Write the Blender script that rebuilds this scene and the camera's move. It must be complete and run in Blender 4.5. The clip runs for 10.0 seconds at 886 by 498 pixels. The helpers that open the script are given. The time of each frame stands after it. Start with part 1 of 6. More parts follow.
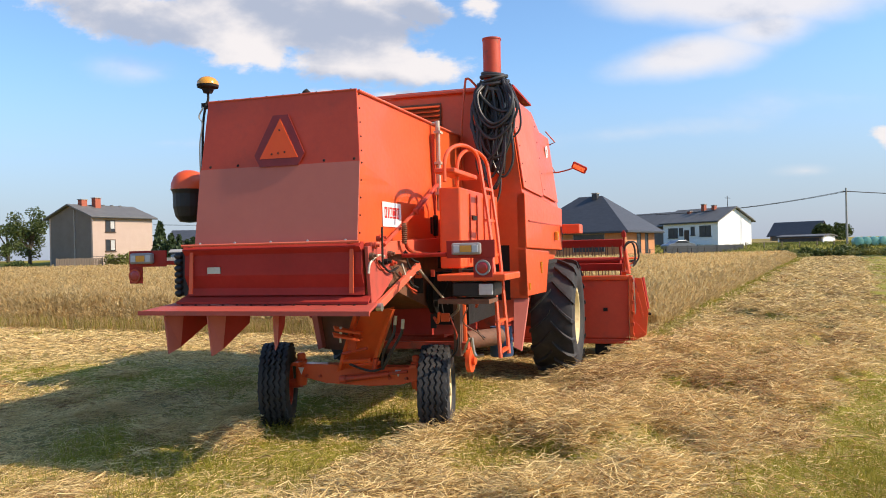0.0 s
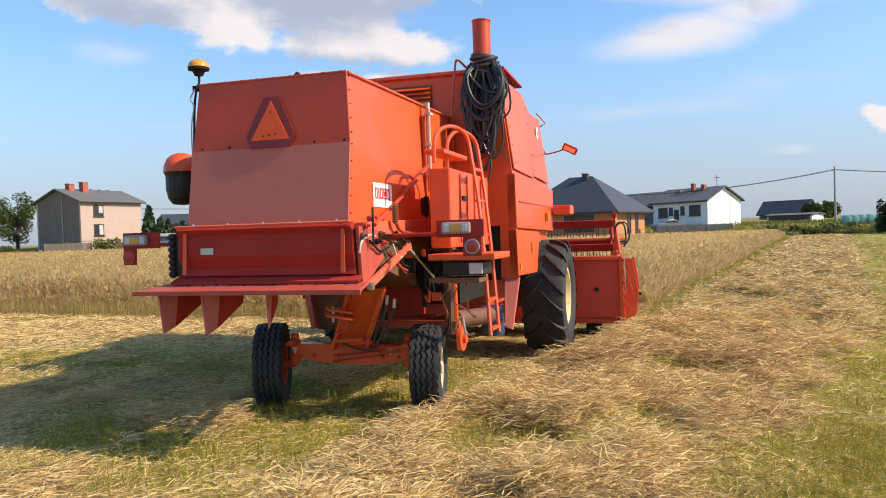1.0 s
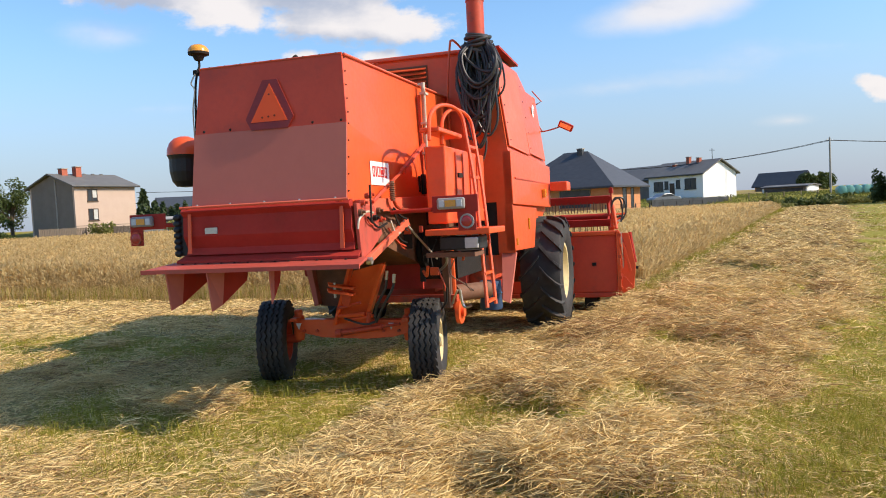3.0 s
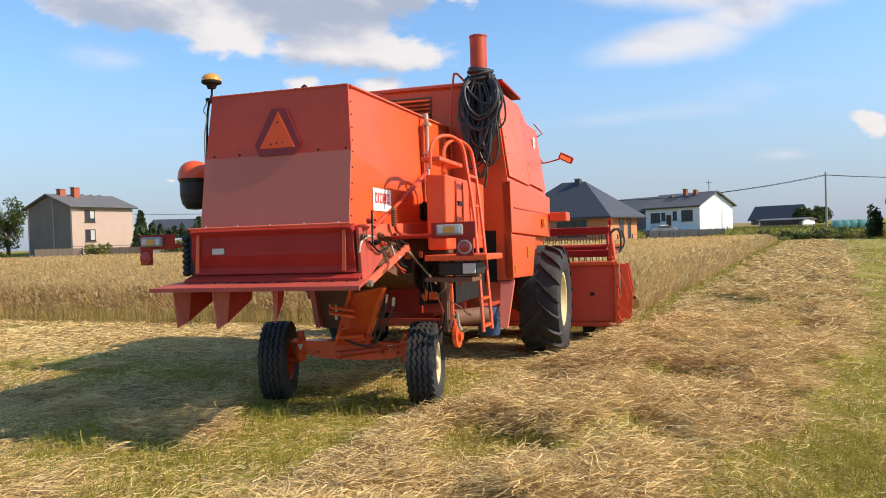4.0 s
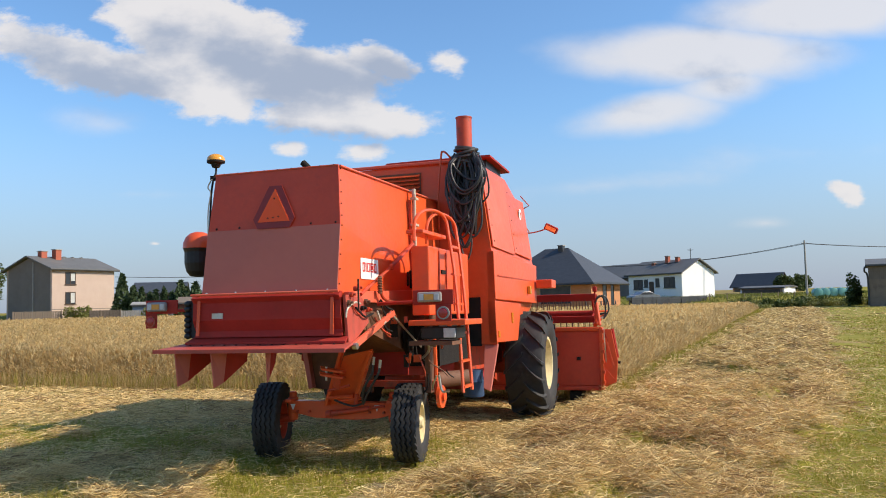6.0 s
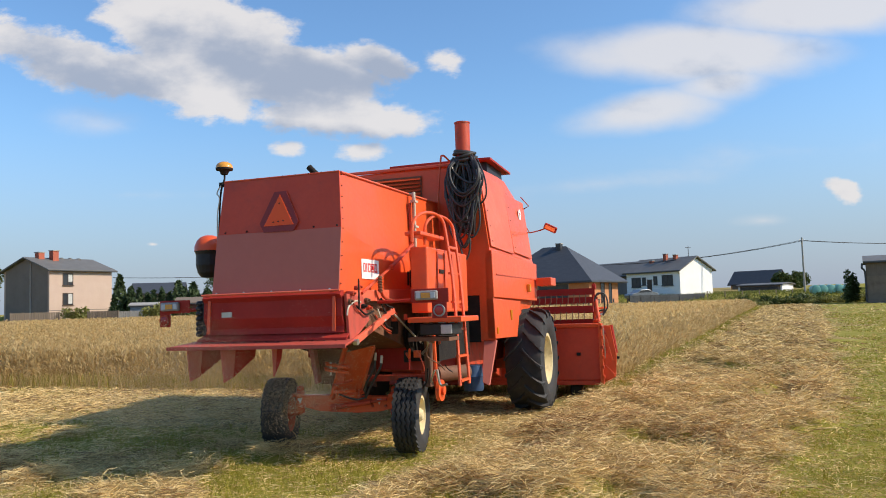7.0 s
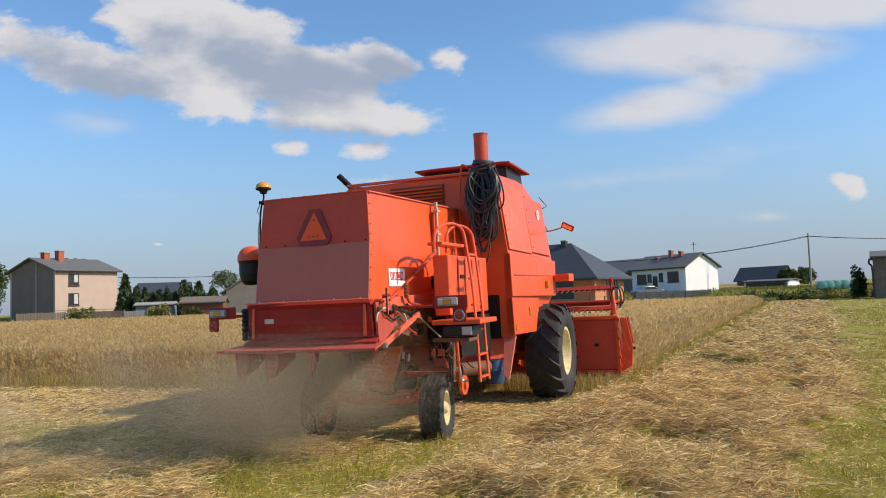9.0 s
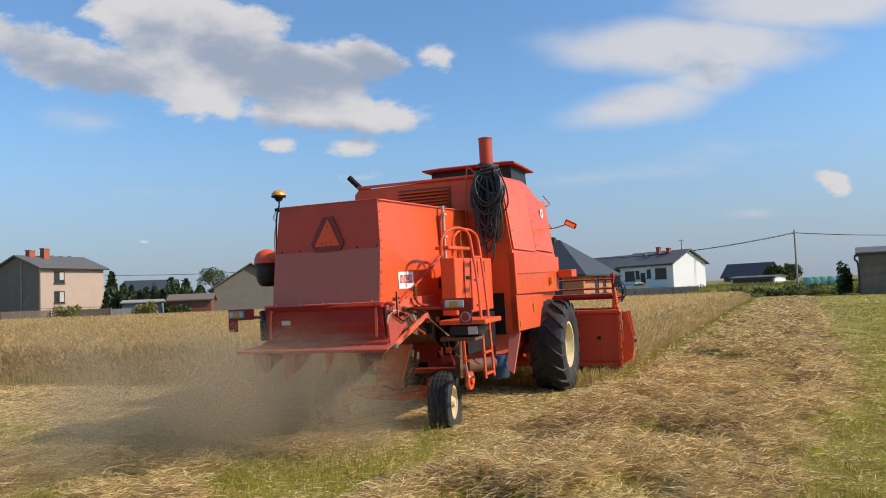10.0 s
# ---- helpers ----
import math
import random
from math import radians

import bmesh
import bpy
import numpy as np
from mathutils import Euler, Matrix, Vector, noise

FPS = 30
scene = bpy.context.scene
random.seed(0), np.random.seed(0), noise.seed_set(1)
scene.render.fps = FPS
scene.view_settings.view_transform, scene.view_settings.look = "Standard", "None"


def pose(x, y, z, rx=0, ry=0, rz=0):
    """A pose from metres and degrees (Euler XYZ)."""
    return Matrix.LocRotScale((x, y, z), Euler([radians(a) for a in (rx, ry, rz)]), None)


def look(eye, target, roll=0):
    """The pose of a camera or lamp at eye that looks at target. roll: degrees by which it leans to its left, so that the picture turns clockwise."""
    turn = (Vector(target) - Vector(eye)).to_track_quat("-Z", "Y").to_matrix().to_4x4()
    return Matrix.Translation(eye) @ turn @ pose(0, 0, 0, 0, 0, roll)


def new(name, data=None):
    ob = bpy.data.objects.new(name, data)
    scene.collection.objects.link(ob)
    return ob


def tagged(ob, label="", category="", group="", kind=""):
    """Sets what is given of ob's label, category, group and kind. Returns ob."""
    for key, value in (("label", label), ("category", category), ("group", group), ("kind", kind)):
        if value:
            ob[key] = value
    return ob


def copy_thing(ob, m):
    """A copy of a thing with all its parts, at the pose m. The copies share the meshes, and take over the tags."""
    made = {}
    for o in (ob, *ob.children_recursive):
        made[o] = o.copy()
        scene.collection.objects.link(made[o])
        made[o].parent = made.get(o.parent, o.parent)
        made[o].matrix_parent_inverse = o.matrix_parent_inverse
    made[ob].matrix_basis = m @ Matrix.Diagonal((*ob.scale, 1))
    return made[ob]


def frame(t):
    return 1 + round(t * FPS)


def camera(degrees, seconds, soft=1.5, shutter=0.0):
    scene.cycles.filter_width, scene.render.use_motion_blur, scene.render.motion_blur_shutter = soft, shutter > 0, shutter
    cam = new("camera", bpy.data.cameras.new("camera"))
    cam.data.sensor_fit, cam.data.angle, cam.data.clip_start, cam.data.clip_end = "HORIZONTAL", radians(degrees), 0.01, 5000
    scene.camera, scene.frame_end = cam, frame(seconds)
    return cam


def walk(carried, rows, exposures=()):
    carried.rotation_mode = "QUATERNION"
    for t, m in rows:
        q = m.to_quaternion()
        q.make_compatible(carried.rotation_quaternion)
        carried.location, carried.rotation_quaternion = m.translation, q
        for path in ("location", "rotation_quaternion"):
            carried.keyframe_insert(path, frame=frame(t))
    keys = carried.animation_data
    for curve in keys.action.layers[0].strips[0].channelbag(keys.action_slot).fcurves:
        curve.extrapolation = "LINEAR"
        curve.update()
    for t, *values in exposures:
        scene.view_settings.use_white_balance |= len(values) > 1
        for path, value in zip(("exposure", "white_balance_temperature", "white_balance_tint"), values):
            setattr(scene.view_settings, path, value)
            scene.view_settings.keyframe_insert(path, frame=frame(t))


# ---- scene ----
cam = camera(60.4, 10.0, soft=1.0)
# seconds, place, pitch, roll, yaw of the carried camera
PATH = """0 0.000 0.000 1.650 0.169 1.293 0.000
0.5 0.007 0.019 1.655 -0.593 1.537 -0.288
1 0.014 0.030 1.651 -1.230 1.799 -0.699
1.5 0.023 0.046 1.649 -1.746 2.206 -0.937
2 0.032 0.053 1.651 -2.336 2.622 -0.967
3.3 0.025 0.077 1.656 -2.920 2.880 -1.010
3.5 0.023 0.079 1.656 -2.537 2.825 -1.017
4 0.037 0.069 1.662 -0.863 1.827 -1.218
4.5 0.068 0.070 1.680 2.082 1.313 -1.514
5 0.073 0.041 1.685 3.318 1.146 -1.953
5.5 0.077 0.018 1.684 3.874 1.276 -2.236
5.7 0.080 0.018 1.683 4.000 1.330 -2.320
7 0.124 0.048 1.660 3.929 1.747 -2.523
7.5 0.153 0.075 1.651 3.834 1.839 -2.505
8 0.164 0.087 1.651 3.843 1.941 -2.532
8.5 0.164 0.119 1.652 3.905 2.108 -2.404
9 0.093 0.182 1.640 3.803 2.081 -2.157
9.5 0.027 0.232 1.635 3.596 2.140 -2.119
10 -0.018 0.270 1.622 3.555 2.218 -3.060"""


def rows_of(text, upright=0.0):
    out = []
    for line in text.splitlines():
        t, x, y, z, rx, ry, rz = [float(v) for v in line.split()]
        out.append((t, pose(x, y, z, upright + rx, ry, rz)))
    return out


walk(cam, rows_of(PATH, 90.0), ((0.0, 0.32, 7100, 16), (2.0, 0.32, 7100, 16), (3.5, 0.30, 7050, 15), (4.5, 0.24, 7000, 15), (5.5, 0.17, 6850, 13), (7.5, 0.06, 6850, 13), (9.0, -0.02, 6850, 13), (10.0, -0.10, 6800, 13)))

# ---- sky and sun ----
SUN_EL, SUN_AZ = radians(37.5), math.atan2(1.0, -0.25)


def make_sky():
    world = bpy.data.worlds.new("sky")
    scene.world = world
    world.use_nodes = True
    nt = world.node_tree
    nt.nodes.clear()

    def calc(op, a, b=None, clamp=False):
        n = nt.nodes.new("ShaderNodeMath")
        n.operation, n.use_clamp = op, clamp
        for i, v in enumerate((a, b)):
            if v is None:
                continue
            if isinstance(v, (int, float)):
                n.inputs[i].default_value = v
            else:
                nt.links.new(v, n.inputs[i])
        return n.outputs[0]

    def fade(v, lo, hi):
        n = nt.nodes.new("ShaderNodeMapRange")
        n.interpolation_type = "SMOOTHSTEP"
        nt.links.new(v, n.inputs["Value"])
        n.inputs["From Min"].default_value, n.inputs["From Max"].default_value = lo, hi
        return n.outputs["Result"]

    sky = nt.nodes.new("ShaderNodeTexSky")
    sky.sky_type, sky.sun_disc = "NISHITA", False
    sky.sun_elevation, sky.sun_rotation = SUN_EL, SUN_AZ
    sky.air_density, sky.dust_density, sky.ozone_density = 1.1, 1.0, 2.5
    where = nt.nodes.new("ShaderNodeTexCoord")
    parts_xyz = nt.nodes.new("ShaderNodeSeparateXYZ")
    nt.links.new(where.outputs["Generated"], parts_xyz.inputs[0])
    x, y, z = parts_xyz.outputs
    ahead = calc("MAXIMUM", y, 0.08)
    px, pz = calc("DIVIDE", x, ahead), calc("DIVIDE", z, ahead)
    flat = nt.nodes.new("ShaderNodeCombineXYZ")
    nt.links.new(px, flat.inputs[0])
    nt.links.new(calc("MULTIPLY", pz, 1.7), flat.inputs[1])

    def grain(scale, detail, rough=0.6, shift=0.0):
        n = nt.nodes.new("ShaderNodeTexNoise")
        n.inputs["Scale"].default_value, n.inputs["Detail"].default_value = scale, detail
        n.inputs["Roughness"].default_value = rough
        m = nt.nodes.new("ShaderNodeVectorMath")
        m.operation = "ADD"
        m.inputs[1].default_value = (shift, shift * 0.7, 0.0)
        nt.links.new(flat.outputs[0], m.inputs[0])
        nt.links.new(m.outputs[0], n.inputs["Vector"])
        return n.outputs["Fac"]

    def blobs(shapes):
        total = None
        for cx, cz, rx, rz, lean, amount in shapes:
            dx, dz = calc("SUBTRACT", px, cx), calc("SUBTRACT", pz, cz)
            dz = calc("SUBTRACT", dz, calc("MULTIPLY", dx, lean))
            d = calc("SQRT", calc("ADD", calc("POWER", calc("ABSOLUTE", calc("DIVIDE", dx, rx)), 2.0),
                                  calc("POWER", calc("ABSOLUTE", calc("DIVIDE", dz, rz)), 2.0)))
            b = calc("MULTIPLY", calc("SUBTRACT", 1.0, d, True), amount)
            total = b if total is None else calc("MAXIMUM", total, b)
        return total

    # heaps, veils and small scraps of cloud: centre, size, lean, weight
    heap = blobs(((-0.43, 0.33, 0.18, 0.062, -0.35, 1.1), (-0.26, 0.36, 0.19, 0.095, -0.25, 1.6), (-0.33, 0.41, 0.12, 0.05, -0.1, 0.9),
                  (-0.14, 0.305, 0.20, 0.075, -0.15, 1.3), (-0.035, 0.32, 0.085, 0.042, -0.2, 0.9), (-0.09, 0.25, 0.20, 0.052, -0.10, 1.15),
                  (-0.30, 0.296, 0.18, 0.06, -0.3, 1.2), (-0.154, 0.208, 0.042, 0.022, 0.0, 0.8), (-0.06, 0.203, 0.08, 0.024, 0.0, 0.8),
                  (0.059, 0.321, 0.05, 0.036, -0.1, 0.75), (-0.05, 0.16, 0.06, 0.018, 0.0, 0.6), (0.595, 0.137, 0.045, 0.028, -0.35, 0.9),
                  (-0.33, 0.085, 0.022, 0.008, 0.0, 0.7)))
    veil = blobs(((0.40, 0.326, 0.28, 0.058, 0.0, 1.2), (0.33, 0.25, 0.16, 0.042, 0.12, 1.0), (0.43, 0.285, 0.13, 0.045, 0.2, 0.8),
                  (0.57, 0.388, 0.24, 0.06, 0.05, 1.1), (0.48, 0.095, 0.07, 0.016, 0.0, 0.5), (0.25, 0.15, 0.26, 0.024, 0.06, 0.30),
                  (-0.35, 0.15, 0.3, 0.016, -0.03, 0.25), (-0.40, 0.243, 0.12, 0.03, -0.1, 0.30), (0.55, 0.19, 0.3, 0.03, 0.08, 0.25)))
    grey = blobs(((-0.20, 0.318, 0.20, 0.066, -0.25, 1.3), (-0.10, 0.300, 0.17, 0.042, -0.15, 1.4), (-0.10, 0.222, 0.19, 0.024, -0.1, 1.0),
                  (-0.03, 0.312, 0.10, 0.04, -0.2, 1.2), (-0.41, 0.305, 0.20, 0.055, -0.35, 1.3), (0.45, 0.30, 0.3, 0.05, 0.1, 0.28)))
    puff, fine = grain(12.0, 10.0, 0.62), grain(6.0, 6.0, 0.55, 3.0)
    heap_mask = calc("MULTIPLY", fade(calc("ADD", heap, calc("MULTIPLY", calc("SUBTRACT", puff, 0.5), 1.5)), 0.30, 0.62), 0.94)
    veil_mask = calc("MULTIPLY", fade(calc("ADD", veil, calc("MULTIPLY", calc("SUBTRACT", fine, 0.5), 0.75)), 0.10, 0.75), 0.82)
    # thin haze that gathers towards the horizon
    low = calc("MULTIPLY", calc("SUBTRACT", 1.0, fade(z, 0.0, 0.26)), 0.78)
    front = fade(y, 0.05, 0.25)
    mask = calc("MULTIPLY", calc("MAXIMUM", heap_mask, veil_mask, True), front)
    shade = calc("MULTIPLY", calc("ADD", grey, calc("MULTIPLY", calc("SUBTRACT", grain(10.0, 7.0, 0.55, 1.3), 0.5), 2.3)), 0.95, True)
    tone = nt.nodes.new("ShaderNodeMix")
    tone.data_type = "RGBA"
    nt.links.new(fade(shade, 0.0, 1.0), tone.inputs[0])
    tone.inputs[6].default_value, tone.inputs[7].default_value = (5.6, 5.7, 5.85, 1), (2.7, 3.25, 4.2, 1)
    haze = nt.nodes.new("ShaderNodeMix")
    haze.data_type = "RGBA"
    nt.links.new(low, haze.inputs[0])
    haze.inputs[7].default_value = (2.6, 3.08, 4.2, 1)
    mix = nt.nodes.new("ShaderNodeMix")
    mix.data_type = "RGBA"
    nt.links.new(mask, mix.inputs[0])
    blue = nt.nodes.new("ShaderNodeMix")
    blue.data_type, blue.blend_type = "RGBA", "MULTIPLY"
    blue.inputs[0].default_value = 1.0
    blue.inputs[7].default_value = (0.86, 1.20, 1.45, 1)
    nt.links.new(sky.outputs[0], blue.inputs[6])
    nt.links.new(blue.outputs[2], haze.inputs[6])
    nt.links.new(haze.outputs[2], mix.inputs[6])
    nt.links.new(tone.outputs[2], mix.inputs[7])
    back = nt.nodes.new("ShaderNodeBackground")
    back.inputs["Strength"].default_value = 0.13
    nt.links.new(mix.outputs[2], back.inputs["Color"])
    out = nt.nodes.new("ShaderNodeOutputWorld")
    nt.links.new(back.outputs[0], out.inputs["Surface"])


make_sky()
sun = new("sun", bpy.data.lights.new("sun", "SUN"))
sun.data.energy, sun.data.angle, sun.data.color = 4.8, radians(0.53), (1.0, 0.90, 0.74)
_to = Vector((math.sin(SUN_AZ) * math.cos(SUN_EL), math.cos(SUN_AZ) * math.cos(SUN_EL), math.sin(SUN_EL)))
sun.matrix_world = look(_to * 50, (0, 0, 0))


# ---- materials ----
def surface(name, colours, scale=6.0, rough=0.6, bump=0.0, metal=0.0, spread=0.12, bump_scale=None, island=0.0,
            per_object=0.0, spots=None, spot_scale=2.0, spot_amount=0.5, coat=0.0, stretch=(1, 1, 1), through_light=0.0, gloss=0.4):
    """A procedural surface: two or three tones mixed by coarse and fine noise, with relief, stains and roughness variation."""
    m = bpy.data.materials.new(name)
    m.use_nodes = True
    nt = m.node_tree
    bsdf = nt.nodes["Principled BSDF"]
    link = nt.links.new
    coord = nt.nodes.new("ShaderNodeTexCoord")
    mapping = nt.nodes.new("ShaderNodeMapping")
    mapping.inputs["Scale"].default_value = stretch
    link(coord.outputs["Object"], mapping.inputs[0])

    def grain(s, detail=6.0):
        n = nt.nodes.new("ShaderNodeTexNoise")
        n.inputs["Scale"].default_value, n.inputs["Detail"].default_value = s, detail
        n.inputs["Roughness"].default_value = 0.62
        link(mapping.outputs[0], n.inputs["Vector"])
        return n.outputs["Fac"]

    def calc(op, a, b):
        n = nt.nodes.new("ShaderNodeMath")
        n.operation = op
        for i, v in enumerate((a, b)):
            if isinstance(v, (int, float)):
                n.inputs[i].default_value = v
            else:
                link(v, n.inputs[i])
        return n.outputs[0]

    coarse, fine = grain(scale), grain(scale * 9.0)
    value = calc("ADD", calc("MULTIPLY", coarse, 0.65), calc("MULTIPLY", fine, 0.35))
    if island:
        geo = nt.nodes.new("ShaderNodeNewGeometry")
        value = calc("ADD", calc("MULTIPLY", value, 1.0 - island), calc("MULTIPLY", geo.outputs["Random Per Island"], island))
    if per_object:
        info = nt.nodes.new("ShaderNodeObjectInfo")
        value = calc("ADD", calc("MULTIPLY", value, 1.0 - per_object), calc("MULTIPLY", info.outputs["Random"], per_object))
    ramp = nt.nodes.new("ShaderNodeValToRGB")
    lo, hi = (0.08, 0.92) if island or per_object else (0.5 - spread, 0.5 + spread)
    els = ramp.color_ramp.elements
    els[0].position, els[1].position = lo, hi
    els[0].color, els[1].color = (*colours[0], 1), (*colours[-1], 1)
    for i, c in enumerate(colours[1:-1]):
        e = els.new(lo + (hi - lo) * (i + 1) / (len(colours) - 1))
        e.color = (*c, 1)
    link(value, ramp.inputs[0])
    colour = ramp.outputs[0]
    if spots:
        reach = nt.nodes.new("ShaderNodeMapRange")
        reach.interpolation_type = "SMOOTHSTEP"
        reach.inputs["From Min"].default_value, reach.inputs["From Max"].default_value = 0.5, 0.72
        reach.inputs["To Max"].default_value = spot_amount
        link(grain(spot_scale, 9.0), reach.inputs["Value"])
        mix = nt.nodes.new("ShaderNodeMix")
        mix.data_type = "RGBA"
        link(reach.outputs[0], mix.inputs[0])
        link(colour, mix.inputs[6])
        mix.inputs[7].default_value = (*spots, 1)
        colour = mix.outputs[2]
    link(colour, bsdf.inputs["Base Color"])
    link(calc("ADD", calc("MULTIPLY", fine, 0.3), rough - 0.15), bsdf.inputs["Roughness"])
    bsdf.inputs["Metallic"].default_value = metal
    bsdf.inputs["Specular IOR Level"].default_value = gloss
    bsdf.inputs["Coat Weight"].default_value = coat
    if through_light:
        bsdf.inputs["Subsurface Weight"].default_value = 0.0
        thin = nt.nodes.new("ShaderNodeBsdfTranslucent")
        link(colour, thin.inputs["Color"])
        both = nt.nodes.new("ShaderNodeMixShader")
        both.inputs[0].default_value = through_light
        link(bsdf.outputs[0], both.inputs[1])
        link(thin.outputs[0], both.inputs[2])
        link(both.outputs[0], nt.nodes["Material Output"].inputs["Surface"])
    if bump:
        relief = nt.nodes.new("ShaderNodeBump")
        relief.inputs["Strength"].default_value = bump
        relief.inputs["Distance"].default_value = 0.02
        link(grain(bump_scale or scale * 4), relief.inputs["Height"])
        link(relief.outputs[0], bsdf.inputs["Normal"])
    return m


def lens(name, colour):
    return surface(name, (tuple(c * 0.85 for c in colour), colour), 30, 0.18, coat=0.6)


PAINT = surface("orange_red_paint", ((0.66, 0.078, 0.018), (0.78, 0.112, 0.028)), 2.2, 0.42, 0.03, spread=0.2,
                spots=(0.42, 0.09, 0.04), spot_scale=3.0, spot_amount=0.35, coat=0.15)
PAINT_PALE = surface("faded_orange_paint", ((0.62, 0.10, 0.05), (0.75, 0.15, 0.08)), 1.6, 0.5, 0.03, spread=0.2,
                     spots=(0.72, 0.2, 0.12), spot_scale=2.0, spot_amount=0.4)
PAINT_RED = surface("dark_red_paint", ((0.32, 0.028, 0.02), (0.44, 0.045, 0.032)), 2.5, 0.6, 0.04, spread=0.2,
                    spots=(0.25, 0.05, 0.03), spot_scale=4.0, spot_amount=0.45, gloss=0.15)
PAINT_MID = surface("red_rear_paint", ((0.54, 0.052, 0.02), (0.66, 0.074, 0.03)), 2.5, 0.45, 0.04, spread=0.2,
                    spots=(0.3, 0.05, 0.03), spot_scale=4.0, spot_amount=0.4)
# dusty faded red, also the painted lit face of the guide fins
PAINT_DUSTY_LIT = surface("dusty_faded_and_lit_red_sheet", ((0.50, 0.135, 0.095), (0.57, 0.16, 0.115)), 1.2, 0.55, 0.02, spread=0.2,
                      spots=(0.46, 0.115, 0.08), spot_scale=1.4, spot_amount=0.5, gloss=0.3)
PAINT_BOARD = surface("scuffed_red_board_paint", ((0.40, 0.06, 0.04), (0.52, 0.09, 0.06)), 3.0, 0.55, 0.05, spread=0.2,
                      spots=(0.20, 0.07, 0.05), spot_scale=5.0, spot_amount=0.6, stretch=(1, 3, 1))
PAINT_OLD = surface("worn_red_paint", ((0.42, 0.045, 0.018), (0.58, 0.075, 0.03)), 4, 0.5, 0.06, spread=0.2,
                    spots=(0.16, 0.06, 0.035), spot_scale=7.0, spot_amount=0.8)
# rust brown, also used to paint shade between louvres and under the hood
RUST_AND_SHADE = surface("rusty_steel_and_shade", ((0.10, 0.045, 0.025), (0.22, 0.10, 0.055)), 9, 0.75, 0.15, spread=0.2)
# near-black for oily steel, and for painted shade inside the machine
DARK = surface("black_oily_steel_and_shade", ((0.010, 0.009, 0.008), (0.028, 0.022, 0.018)), 8, 0.75, 0.2, spread=0.2, gloss=0.2)
STEEL = surface("bare_steel", ((0.42, 0.40, 0.36), (0.58, 0.56, 0.52)), 12, 0.38, 0.03, 0.9, spread=0.2)
PALE_POST = surface("weathered_galvanised_tube", ((0.42, 0.36, 0.28), (0.58, 0.52, 0.42)), 12, 0.55, 0.05, 0.2, spread=0.2)
RUBBER = surface("dusty_black_rubber", ((0.018, 0.018, 0.019), (0.045, 0.043, 0.041)), 7, 0.72, 0.1, spread=0.22,
                 spots=(0.09, 0.08, 0.065), spot_scale=6.0, spot_amount=0.4)
HOSE = surface("black_rubber_hose", ((0.02, 0.019, 0.018), (0.06, 0.055, 0.05)), 14, 0.38, 0.05, spread=0.2)
RIM = surface("cream_wheel_paint", ((0.62, 0.50, 0.27), (0.74, 0.62, 0.36)), 6, 0.5, 0.03, spread=0.2,
              spots=(0.35, 0.24, 0.12), spot_scale=8, spot_amount=0.6)
WHITE = surface("white_sticker", ((0.72, 0.70, 0.68), (0.80, 0.79, 0.77)), 15, 0.5, spread=0.2)
RED_INK = surface("red_print", ((0.55, 0.03, 0.03), (0.62, 0.04, 0.04)), 15, 0.5, spread=0.2)
TRI_ORANGE = surface("fluorescent_orange_plate", ((0.95, 0.085, 0.008), (0.98, 0.11, 0.012)), 8, 0.45, spread=0.2)
TRI_RED = surface("dark_red_reflector", ((0.22, 0.018, 0.012), (0.30, 0.028, 0.018)), 20, 0.35, spread=0.2)
AMBER = lens("amber_lens", (0.75, 0.32, 0.03))
RED_LENS = lens("red_lens", (0.42, 0.02, 0.02))
CLEAR_LENS = lens("clear_lens", (0.55, 0.56, 0.57))
LAMP_GREY = surface("grey_lamp_plastic", ((0.24, 0.22, 0.21), (0.34, 0.31, 0.29)), 10, 0.45, 0.02, spread=0.2)
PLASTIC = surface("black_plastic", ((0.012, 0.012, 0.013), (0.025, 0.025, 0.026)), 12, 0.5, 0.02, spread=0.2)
BLUE = surface("blue_drum_paint", ((0.025, 0.055, 0.12), (0.045, 0.09, 0.17)), 5, 0.5, 0.05, spread=0.2)
MIRROR = surface("mirror_glass", ((0.75, 0.75, 0.75), (0.8, 0.8, 0.8)), 5, 0.2, metal=1.0)
STRAW = surface("dry_straw", ((0.44, 0.295, 0.11), (0.72, 0.525, 0.235), (0.88, 0.69, 0.36)), 3, 0.65, island=0.75, through_light=0.2, gloss=0.1)
HAY_DARK = surface("weathered_hay", ((0.18, 0.10, 0.045), (0.34, 0.205, 0.095), (0.50, 0.325, 0.155)), 3, 0.7, island=0.7, through_light=0.15, gloss=0.1)
GRASS = surface("green_grass", ((0.17, 0.165, 0.018), (0.31, 0.28, 0.04), (0.52, 0.43, 0.11)), 2, 0.55, island=0.6, through_light=0.35, gloss=0.1)
WHEAT = surface("ripe_wheat", ((0.40, 0.26, 0.10), (0.60, 0.43, 0.19), (0.74, 0.56, 0.29)), 2, 0.6, island=0.7, through_light=0.62, gloss=0.1)
CANOPY = surface("wheat_depth", ((0.42, 0.29, 0.12), (0.60, 0.43, 0.20)), 3, 0.8, 0.8, spread=0.2, bump_scale=18, gloss=0.1)


def ground_material():
    """Mown field: tan stubble with green regrowth in patches."""
    m = surface("mown_field", ((0.18, 0.132, 0.045), (0.29, 0.212, 0.08), (0.40, 0.295, 0.125)), 1.1, 0.85, 0.9, spread=0.2, bump_scale=22,
                spots=(0.15, 0.175, 0.03), spot_scale=0.45, spot_amount=0.9, gloss=0.1)
    return m


